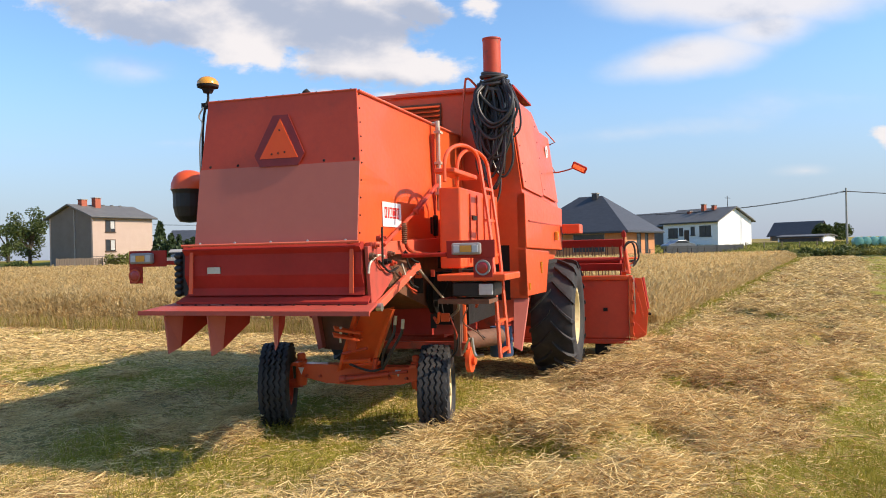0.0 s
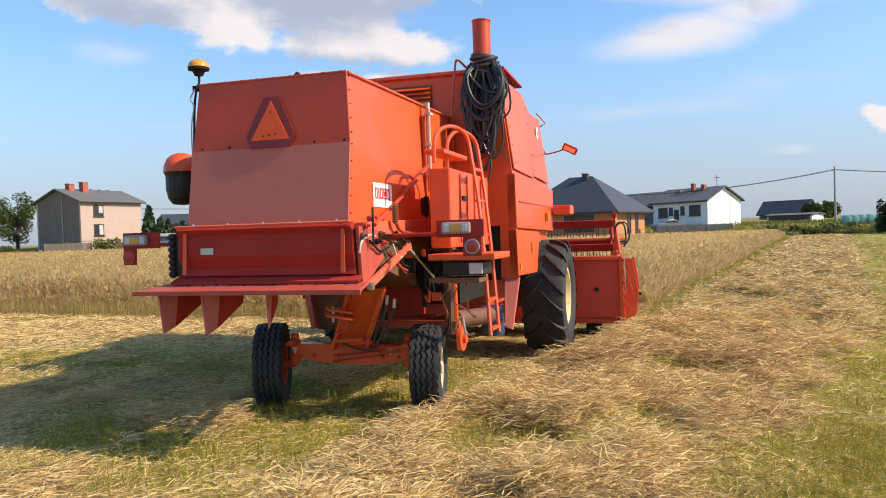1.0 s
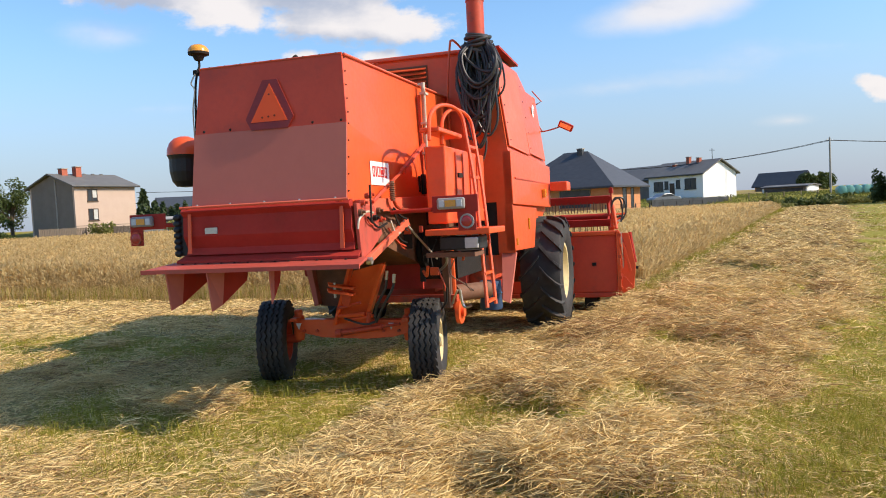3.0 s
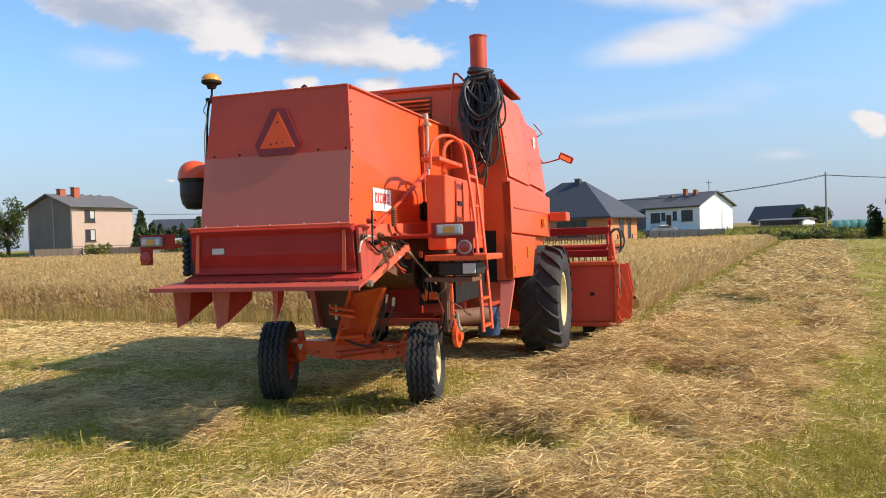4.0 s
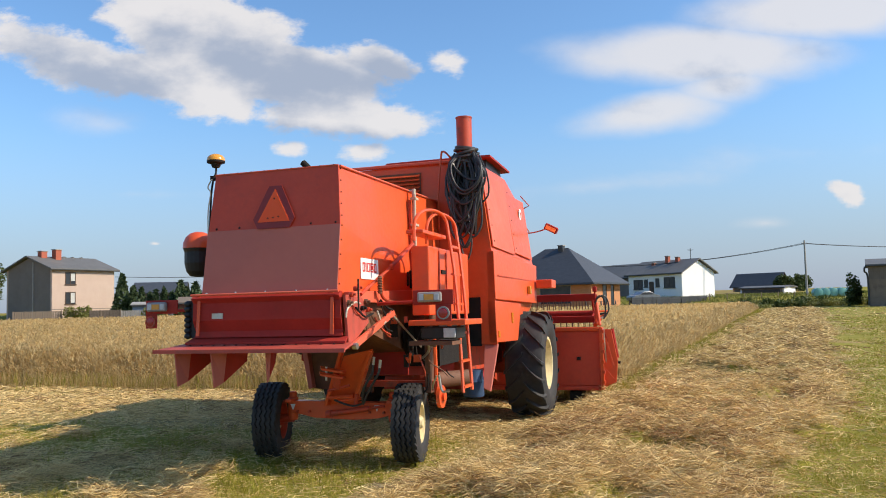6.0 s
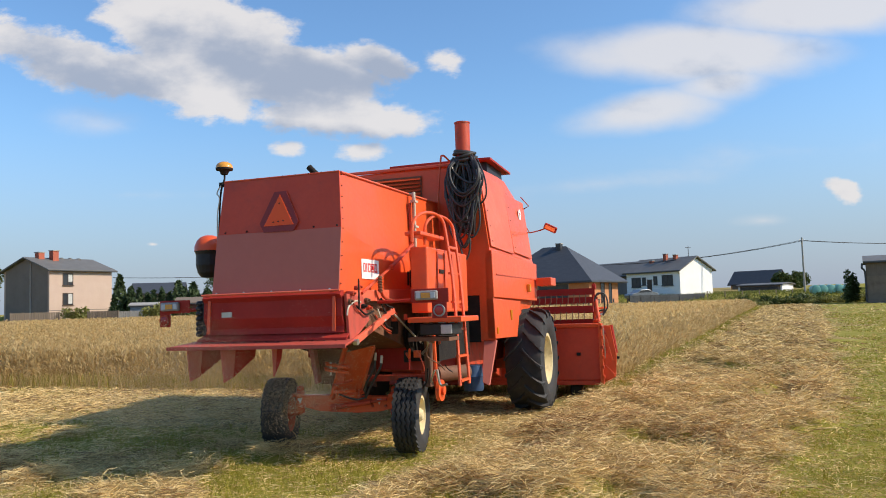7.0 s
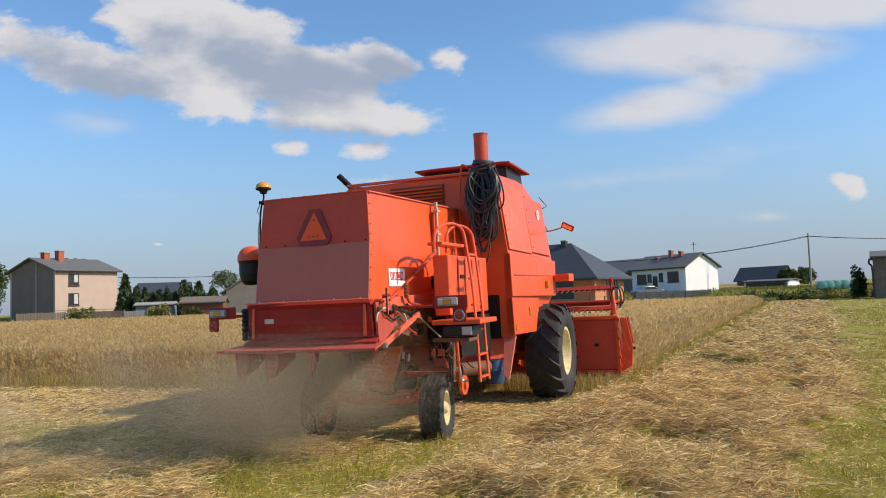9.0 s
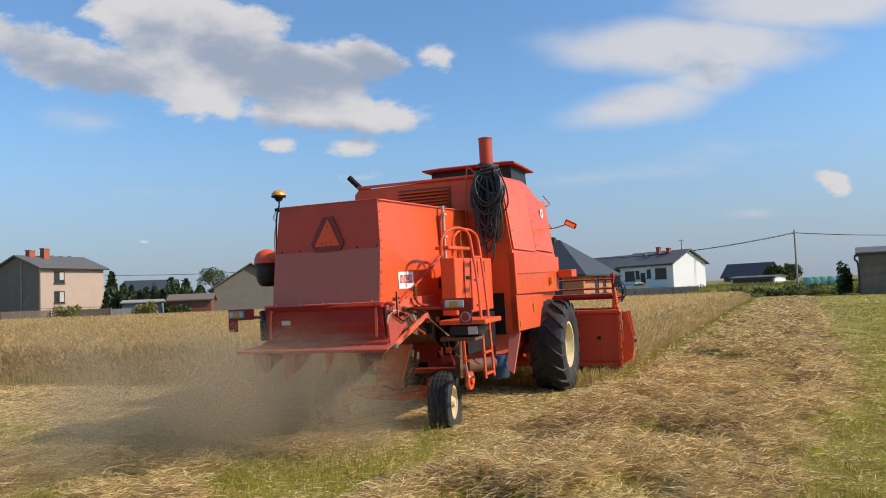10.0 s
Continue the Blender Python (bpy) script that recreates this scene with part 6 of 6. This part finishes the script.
    for k in range(9):
        y, z = r.uniform(-1.4, -0.6), r.uniform(1.45, 1.72)
        a = Vector((0.80, y, z))
        b = a + Vector((r.uniform(0.0, 0.05), r.uniform(0.1, 0.35), r.uniform(-0.18, 0.06)))
        m = a.lerp(b, 0.5) - Vector((0, 0, r.uniform(0.02, 0.08)))
        part("cable_run", tube(fresh(), bend([a, m, b], 5), r.choice((0.006, 0.008, 0.010)), 5), r.choice((DARK, DARK, RUST_AND_SHADE, PALE_POST, PAINT_OLD)), machine, "", True)
    for k in range(12):
        x, y, z = r.uniform(0.86, 1.35), r.uniform(-0.55, 0.3), r.uniform(0.9, 1.45)
        a = Vector((x, y, z))
        b = a + Vector((r.uniform(-0.12, 0.15), r.uniform(-0.05, 0.25), r.uniform(-0.32, 0.02)))
        m = a.lerp(b, 0.5) + Vector((r.uniform(-0.05, 0.05), 0, -r.uniform(0.0, 0.08)))
        part("cable_run", tube(fresh(), bend([a, m, b], 5), r.choice((0.007, 0.010, 0.014)), 5), r.choice((DARK, DARK, RUST_AND_SHADE, PAINT_OLD, STEEL, PAINT)), machine, "", True)
    for k in range(8):
        x, y, z = r.uniform(0.72, 1.0), r.uniform(-0.5, 0.4), r.uniform(0.95, 1.5)
        part("small_bracket", box(fresh(), x, x + r.uniform(0.03, 0.08), y, y + 0.03, z, z + r.uniform(0.06, 0.2), Matrix(), 0.004), r.choice((PAINT, PAINT_OLD, RUST_AND_SHADE, DARK)), machine)
    part("drive_pulley", lathe(fresh(), [(0.70, 0.0), (0.70, 0.2), (0.73, 0.17), (0.76, 0.2), (0.76, 0.0)], 28, "x", (0, 0.35, 1.25)), DARK, machine, "dark belt pulley", True)
    part("latch", box(fresh(), 0.693, 0.73, 0.42, 0.48, 1.80, 2.0, Matrix(), 0.008), DARK, machine)
    part("vent_slot", box(fresh(), 0.685, 0.698, 0.35, 0.39, 1.82, 1.98), DARK, machine)
    # platform, battery and frame behind the ladder
    bm = box(fresh(), 1.02, 1.60, -0.53, 0.1, 1.40, 1.455, soft=0.008)
    part("step_plate", bm, PAINT, machine)
    bm = box(fresh(), 1.14, 1.50, -0.50, -0.2, 1.27, 1.385, soft=0.012)
    battery = part("battery", bm, PLASTIC, machine, "black battery with a pale end")
    bm = box(fresh(), 1.37, 1.49, -0.512, -0.46, 1.28, 1.375, soft=0.008)
    part("battery_end", bm, CLEAR_LENS, battery)
    bm = box(fresh(), 1.02, 1.46, -0.52, -0.2, 1.21, 1.25)
    box(bm, 1.0, 1.06, 0.0, 0.1, 0.7, 1.5)
    part("battery_frame", bm, RUST_AND_SHADE, machine)
    bm = tube(fresh(), bend([(1.35, -0.8, 1.2), (1.30, -0.75, 1.08), (1.38, -0.6, 0.98), (1.42, -0.55, 0.92)]), 0.006, 6)
    part("lever", bm, RUST_AND_SHADE, machine)
    # blackened so that its colour gives the deep shade behind the skirt
    bm = box(fresh(), 0.70, 1.05, 0.35, 1.55, 0.95, 1.45)
    part("gear_case", bm, DARK, machine, "drive housing blackened for the shade inside the machine")
    bm = tube(fresh(), [(1.0, 0.37, 0.80), (1.25, 0.75, 0.80)], 0.085, 16)
    part("auger_tube", bm, RUST_AND_SHADE, machine, "rust-brown auger tube", True)
    bm = lathe(fresh(), [(1.05, 0.0), (1.05, 0.12), (1.09, 0.12), (1.09, 0.05), (1.12, 0.05), (1.12, 0.0)], 24, "x", (0, 0.30, 0.63))
    part("pulley", bm, PAINT, machine, "small orange pulley", True)
    bm = tube(fresh(), [(1.03, 0.22, 1.30), (1.03, 0.28, 0.66)], 0.026, 8)
    part("drop_arm", bm, PAINT, machine)
    bm = lathe(fresh(), [(0.50, 0.0), (0.50, 0.12), (0.53, 0.13), (0.66, 0.12), (0.68, 0.13), (0.70, 0.12), (0.82, 0.12), (0.82, 0.0)], 28, "z", (1.10, 1.50, 0))
    part("drum", bm, BLUE, machine, "blue metal drum", True)
    # intake screen on the far side
    bm = lathe(fresh(), [(2.465, 0.0), (2.46, 0.05), (2.44, 0.10), (2.40, 0.14), (2.34, 0.165), (2.28, 0.17)], 24, "z", (-1.42, -0.45, 0))
    screen = part("air_intake", bm, PAINT, machine, "orange domed air intake with black screen", True)
    bm = lathe(fresh(), [(2.28, 0.165), (2.24, 0.15), (2.12, 0.15), (2.03, 0.13), (1.98, 0.09), (1.97, 0.0)], 20, "z", (-1.42, -0.45, 0))
    part("screen", bm, PLASTIC, screen, "black intake screen")
    bm = tube(fresh(), [(-1.35, -0.4, 2.2), (-0.68, -0.2, 2.2)], 0.05, 10)
    part("intake_duct", bm, PAINT_OLD, screen)


def make_mirror(machine):
    bm = tube(fresh(), bend([(1.22, 4.2, 2.78), (1.30, 4.2, 2.73), (1.45, 4.2, 2.745), (1.62, 4.2, 2.79)]), 0.010, 6)
    tube(bm, [(1.22, 4.2, 2.92), (1.32, 4.2, 2.74)], 0.009, 6)
    arm = part("mirror_arm", bm, PAINT_OLD, machine, "thin arm with a red-backed mirror")
    part("grab_handle", tube(fresh(), [(1.20, 4.2, 3.32), (1.33, 4.2, 3.16), (1.24, 4.2, 3.12)], 0.010, 6), PAINT_OLD, machine)
    turn = Matrix.Translation((1.665, 4.2, 2.78)) @ Matrix.Rotation(radians(28), 4, "Y") @ Matrix.Rotation(radians(14), 4, "X")
    bm = box(fresh(), -0.11, 0.11, -0.02, 0.03, -0.052, 0.052, turn, 0.02)
    part("mirror_shell", bm, PAINT_RED, arm)
    bm = box(fresh(), -0.085, 0.085, -0.024, -0.02, -0.03, 0.03, turn)
    part("mirror_glass", bm, MIRROR, arm)


def make_header(machine):
    prof = [(4.90, 0.26), (4.86, 0.32), (4.88, 1.16), (4.92, 1.235), (5.00, 1.235), (4.96, 1.15), (4.94, 0.36), (5.9, 0.22), (5.9, 0.19), (4.95, 0.24)]
    bm = loft(fresh(), [[(x, y, z) for y, z in prof] for x in (-2.28, 2.26)])
    head = part("header", bm, PAINT_MID, machine, "wide red cutting header")
    bm = box(fresh(), -2.26, 2.26, 4.84, 4.90, 1.17, 1.235, soft=0.012)
    part("top_rail", bm, PAINT, head)
    bm = box(fresh(), -2.26, 2.26, 4.85, 4.90, 0.23, 0.30, soft=0.012)
    part("bottom_rail", bm, PAINT_MID, head)
    bm = box(fresh(), 1.895, 1.955, 4.848, 4.872, 0.71, 0.76)
    part("cable_plug", bm, DARK, head)
    for s in (-1, 1):
        x = 2.27 * s
        bm = extrude(fresh(), [(x, 4.85, 0.24), (x, 4.85, 1.24), (x, 5.15, 1.22), (x, 5.75, 0.75), (x, 6.35, 0.42), (x, 6.35, 0.2)], (0.035 * s, 0, 0), 0.006)
        end = part("end_plate", bm, PAINT, head)
        bm = box(fresh(), x, x + 0.05 * s, 4.80, 4.87, 0.24, 1.22) if s > 0 else box(fresh(), x - 0.05, x, 4.80, 4.87, 0.24, 1.22)
        part("edge_channel", bm, PAINT, end)
        if s > 0:
            bm = extrude(fresh(), [(2.30, 4.86, 1.20), (2.34, 4.86, 1.20), (2.46, 4.95, 0.76), (2.42, 4.95, 0.74)], (0, 0.03, 0))
            part("guard_strip", bm, PAINT_RED, end)
            bm = extrude(fresh(), [(2.31, 4.90, 0.70), (2.46, 5.1, 0.72), (2.47, 5.1, 0.36), (2.31, 4.90, 0.30)], (0, 0.25, 0), 0.01)
            part("divider_shoe", bm, PAINT, end, "orange divider shoe")
            bm = extrude(fresh(), [(2.30, 4.905, 1.20), (2.45, 4.905, 1.19), (2.535, 4.905, 0.70), (2.50, 4.905, 0.36), (2.30, 4.905, 0.26)], (0, 0.03, 0), 0.006)
            part("end_guard", bm, PAINT, end, "orange guard plate at the header's end")
            bm = extrude(fresh(), [(2.305, 4.89, 1.17), (2.345, 4.89, 1.17), (2.475, 4.89, 0.62), (2.44, 4.89, 0.60)], (0, 0.014, 0), 0.003)
            part("guard_rib", bm, PAINT, end)
            bm = extrude(fresh(), [(2.31, 4.885, 0.30), (2.31, 4.885, 0.60), (2.40, 4.885, 0.50), (2.49, 4.885, 0.40), (2.47, 4.885, 0.34)], (0, 0.018, 0), 0.004)
            part("guard_foot", bm, PAINT, end)
            bm = tube(fresh(), [(2.46, 4.96, 1.20), (2.535, 4.96, 0.74)], [0.03, 0.018], 6)
            part("crop_lever", bm, PAINT_RED, end)
            bm = tube(fresh(), [(2.50, 4.95, 0.68), (2.57, 4.95, 0.66)], 0.022, 8)
            part("lever_knob", bm, DARK, end)
            bm = rivets(fresh(), (2.31, 4.83, 0.35), (2.31, 4.83, 1.15), 9, (0, -1, 0), 0.012)
            tagged(part("bolt_row", bm, DARK, end), kind="stuff")
        # reel arm with its lift ram
        xa = 2.20 * s
        bm = tube(fresh(), [(xa, 4.95, 1.26), (xa, 5.5, 1.45)], 0.035, 8)
        tube(bm, [(xa, 4.98, 1.25), (xa + 0.02 * s, 5.05, 1.60)], 0.022, 8)
        part("reel_arm", bm, PAINT, head)
        for k in range(5):
            bm = tube(fresh(), [(xa + 0.03 * s, 4.9 + 0.05 * k, 1.28 + 0.05 * k), (xa + (0.1 + 0.02 * k) * s, 4.95 + 0.06 * k, 1.36 + 0.03 * k)], 0.016, 6)
            part("valve_fitting", bm, (PAINT, STEEL, PAINT, DARK, PAINT)[k], head)
    for k in range(2):
        o = 0.05 * k
        bm = tube(fresh(), bend([(2.21, 5.0, 1.50), (2.22, 5.0, 1.66), (2.27 + o, 5.02, 1.73), (2.34 + o, 5.05, 1.68), (2.36 + o, 5.05, 1.50), (2.33, 5.02, 1.36)]), 0.013, 8)
        part("hydraulic_hose", bm, HOSE, head, "", True)
    for x in (-2.20, 2.20):
        bm = box(fresh(), x - 0.012, x + 0.012, 5.02, 5.06, 1.22, 1.90, Matrix(), 0.004)
        box(bm, x - 0.03, x + 0.03, 4.98, 5.10, 1.80, 1.88, Matrix(), 0.006)
        part("reel_post", bm, PAINT_RED, head)
    for k in range(6):
        z = 0.34 + 0.16 * k
        part("hinge_lug", box(fresh(), 2.28, 2.34, 4.80, 4.86, z, z + 0.05, Matrix(), 0.006), (PAINT, PAINT_OLD)[k % 2], head)
    part("lift_rod", tube(fresh(), [(2.33, 4.86, 1.20), (2.36, 4.95, 0.40)], 0.016, 8), STEEL, head)
    part("lift_cylinder", tube(fresh(), [(2.27, 4.92, 1.26), (2.22, 5.02, 1.62)], 0.03, 10), PAINT, head, "", True)
    part("skid", box(fresh(), 1.75, 1.95, 4.95, 5.4, 0.05, 0.22, Matrix(), 0.02), DARK, head)
    bm = tube(fresh(), [(-2.2, 5.25, 0.52), (2.2, 5.25, 0.52)], 0.18, 16)
    part("feed_auger", bm, PAINT_OLD, head, "", True)
    bm = loft(fresh(), [[(-0.6, 3.3, 0.8), (0.6, 3.3, 0.8), (0.6, 3.3, 1.4), (-0.6, 3.3, 1.4)], [(-0.6, 4.9, 0.35), (0.6, 4.9, 0.35), (0.6, 4.9, 0.95), (-0.6, 4.9, 0.95)]])
    part("feeder_house", bm, PAINT_OLD, machine)
    # reel: tube, five bats with tines
    bm = tube(fresh(), [(-2.16, 0, 0), (2.16, 0, 0)], 0.05, 12)
    reel = part("reel", bm, PAINT_RED, machine, "dark red pickup reel with wooden bats", True)
    reel.location = (0, 5.5, 1.45)
    for k in range(5):
        a = 2 * math.pi * k / 5 + radians(53)
        c, s = math.cos(a), math.sin(a)
        bm = box(fresh(), -2.16, 2.16, -0.013, 0.013, -0.055, 0.055, Matrix.Translation((0, 0.33 * c, 0.33 * s)) @ Matrix.Rotation(0.25, 4, "X"))
        bat = part("bat", bm, PAINT_RED, reel)
        bm = fresh()
        for i in range(42):
            x = -2.1 + i * 0.1
            box(bm, x, x + 0.012, 0.33 * c - 0.006, 0.33 * c + 0.006, 0.33 * s - 0.20, 0.33 * s - 0.04)
        tagged(part("tine_row", bm, RUST_AND_SHADE, reel), kind="stuff")
        for x in (-2.12, 0.0, 2.12):
            bm = tube(fresh(), [(x, 0, 0), (x, 0.33 * c, 0.33 * s)], 0.018, 6)
            part("spoke", bm, PAINT_RED, reel)
    return reel


def make_combine():
    machine = tagged(new("combine_harvester"), "old orange-red combine harvester with wide front header", "combine harvester")
    make_hood(machine)
    make_beacon(machine)
    make_tail(machine)
    make_tail_light(machine, -1.50, -1.13, -1.2, 1.575, (-0.76, -1.15, 1.60))
    make_tail_light(machine, 1.25, 1.63, -1.01, 1.595, (0.80, -0.75, 1.62))
    make_engine_body(machine)
    make_hoses(machine)
    make_ladder(machine)
    make_tool_box(machine)
    make_chassis(machine)
    make_mirror(machine)
    reel = make_header(machine)
    big = [(0.21, 0.36), (0.235, 0.385), (0.235, 0.34), (0.12, 0.30), (0.08, 0.18), (0.12, 0.14), (0.16, 0.10), (0.16, 0.0)]
    small = [(0.105, 0.20), (0.115, 0.215), (0.115, 0.18), (0.05, 0.16), (0.04, 0.10), (0.10, 0.07), (0.13, 0.05), (0.13, 0.0)]
    wheels = []
    for x, s in ((-1.42, -1), (1.42, 1)):
        rim = [(s * a, b) for a, b in big]
        wheels.append((make_wheel(machine, "front_wheel", (x, 3.6, 0.755), big_tyre(0.56, 0.715, 0.36), rim, (8, 0.25, 0.1), "large driven front wheel", RIM), 0.755, 0.0))
        add_lugs(wheels[-1][0], 0.56, 0.715, 17, 0.045)
    for x, s in ((-0.78, -1), (0.83, 1)):
        rim = [(s * a, b) for a, b in small]
        wheels.append((make_wheel(machine, "rear_wheel", (x, 0, 0.398), small_tyre(0.285, 0.405, 0.2), rim, (6, 0.12, 0.05), "small steered rear wheel with block tread", RIM), 0.398, 1.25 if s < 0 else 0.7))
        add_ribs(wheels[-1][0], 0.285, 0.405)
        inner = [(-s * 0.105, 0.20), (-s * 0.115, 0.215), (-s * 0.115, 0.185), (-s * 0.03, 0.165), (-s * 0.02, 0.09), (-s * 0.06, 0.07), (-s * 0.06, 0.0)]
        part("inner_rim", lathe(fresh(), inner, 32), PAINT_OLD, wheels[-1][0], "worn red inner face of the wheel", True)
    return machine, wheels, reel


combine, WHEELS, REEL = make_combine()

# seconds, place, nose up, lean, heading of the combine
DRIVE = """0 -0.876 7.159 0.000 -0.00 -0.00 -16.93
0.5 -0.870 7.215 0.007 -0.12 0.09 -17.10
1 -0.863 7.279 0.015 -0.23 0.03 -17.24
1.5 -0.857 7.339 0.022 -0.35 0.04 -17.42
2 -0.852 7.377 0.026 -0.43 0.03 -17.50
3.5 -0.818 7.637 0.038 -0.62 -0.10 -18.09
4 -0.797 7.754 0.045 -0.74 -0.03 -18.41
4.5 -0.778 7.849 0.047 -0.72 -0.10 -18.64
5 -0.762 7.973 0.044 -0.67 -0.11 -19.04
5.5 -0.744 8.115 0.047 -0.75 -0.15 -19.51
7 -0.660 8.741 0.036 -0.69 -0.32 -21.19
7.5 -0.608 8.953 0.020 -0.47 -0.36 -21.60
8 -0.551 9.191 0.005 -0.25 -0.30 -22.05
8.5 -0.499 9.452 -0.019 0.14 -0.46 -22.70
9 -0.434 9.711 -0.049 0.62 -0.47 -23.24
9.5 -0.354 10.010 -0.084 1.15 -0.25 -23.98
10 -0.272 10.304 -0.112 1.59 -0.27 -24.76"""


def motions():
    walk(combine, rows_of(DRIVE))
    table = [[float(v) for v in line.split()] for line in DRIVE.splitlines()]
    rolled, path = 0.0, [(table[0][0], 0.0)]
    for a, b in zip(table, table[1:]):
        rolled += math.hypot(b[1] - a[1], b[2] - a[2])
        path.append((b[0], rolled))

    def gone(t):
        for (t0, s0), (t1, s1) in zip(path, path[1:]):
            if t <= t1:
                return s0 + (s1 - s0) * (t - t0) / (t1 - t0)
        return path[-1][1]
    ticks = [k * 0.5 for k in range(21)]
    for wheel, radius, steer in WHEELS:
        p = wheel.location.copy()
        walk(wheel, [(t, Matrix.Translation(p) @ Matrix.Rotation(radians(steer * float(np.interp(t, (0.0, 5.0, 10.0), (16.0, 12.5, 11.0)))), 4, "Z") @ Matrix.Rotation(-gone(t) / radius, 4, "X")) for t in ticks])
    spot = REEL.location.copy()
    turns = [(t, -radians(26) * max(0.0, t - 6.2)) for t in ticks]
    walk(REEL, [(t, Matrix.Translation(spot) @ Matrix.Rotation(a, 4, "X")) for t, a in turns])
    dust_motions()


# ---- dust thrown out below the hood: fine specks in loose puffs ----
DUST = surface("straw_dust", ((0.50, 0.40, 0.27), (0.62, 0.51, 0.36)), 3, 0.9, island=0.6, through_light=0.5)
PUFFS = []


def make_dust():
    g = np.random.default_rng(21)
    meshes = []
    for k in range(3):
        n = 13500
        c = g.normal(0, 1, (n, 3)) * np.array((0.27, 0.40, 0.25))
        c = c[np.linalg.norm(c / np.array((0.58, 0.85, 0.52)), axis=1) < 1.0]
        n = len(c)
        a, b = g.normal(0, 1, (n, 3)), g.normal(0, 1, (n, 3))
        size = (g.uniform(0.0024, 0.0042, n))[:, None]
        a, b = a / np.linalg.norm(a, axis=1)[:, None] * size, b / np.linalg.norm(b, axis=1)[:, None] * size
        ob = fast_mesh("dust_cloud", np.stack([c + a, c + b, c - a - b], 1), 3, DUST)
        meshes.append(ob.data)
        PUFFS.append(ob)
    for k in range(81):
        PUFFS.append(new("dust_cloud", meshes[k % 3]))
    for ob in PUFFS:
        tagged(ob, "drifting puff of tan straw dust", "dust", "dust behind the combine", "stuff")


make_dust()


def dust_motions():
    table = [[float(v) for v in line.split()] for line in DRIVE.splitlines()]
    times = [row[0] for row in table]

    def machine_at(t):
        row = [float(np.interp(t, times, [r[i] for r in table])) for i in range(1, 7)]
        return pose(*row)
    r = random.Random(12)
    for k, ob in enumerate(PUFFS):
        out = 6.7 + 3.2 * (k / len(PUFFS)) ** 0.75
        inside = Vector((r.uniform(-0.03, 0.03), r.uniform(-0.3, 0.7), r.uniform(2.28, 2.32)))
        gate = Vector((r.uniform(-0.75, 0.85), r.uniform(-1.4, -0.3), r.uniform(0.7, 1.3)))
        spin = r.uniform(-20, 20)
        rows = [(t, machine_at(t) @ Matrix.Translation(inside)) for t in times if t < out - 0.3]
        if out - 0.25 > rows[-1][0]:
            rows.append((round(out - 0.25, 2), machine_at(out - 0.25) @ Matrix.Translation(inside)))
        start = machine_at(out) @ gate
        rows.append((round(out, 2), Matrix.Translation(start)))
        drift = Vector((-3.3 * r.random() ** 1.1, r.uniform(-0.7, 0.5), 0))
        low = 0.15 + 0.95 * r.random() ** 1.6
        t = out + 0.35
        while t < 10.35:
            age = t - out
            p = start + drift * (1.25 * (1 - math.exp(-age * 0.9)))
            p.z = low + (start.z - low) * math.exp(-age * 1.7)
            rows.append((round(min(t, 10.0), 2), Matrix.Translation(p) @ pose(0, 0, 0, spin * age, 0, spin * age)))
            t += 0.4
            if rows[-1][0] >= 10.0:
                break
        if rows[-1][0] < 10.0:
            rows.append((10.0, rows[-1][1]))
        walk(ob, rows)


motions()
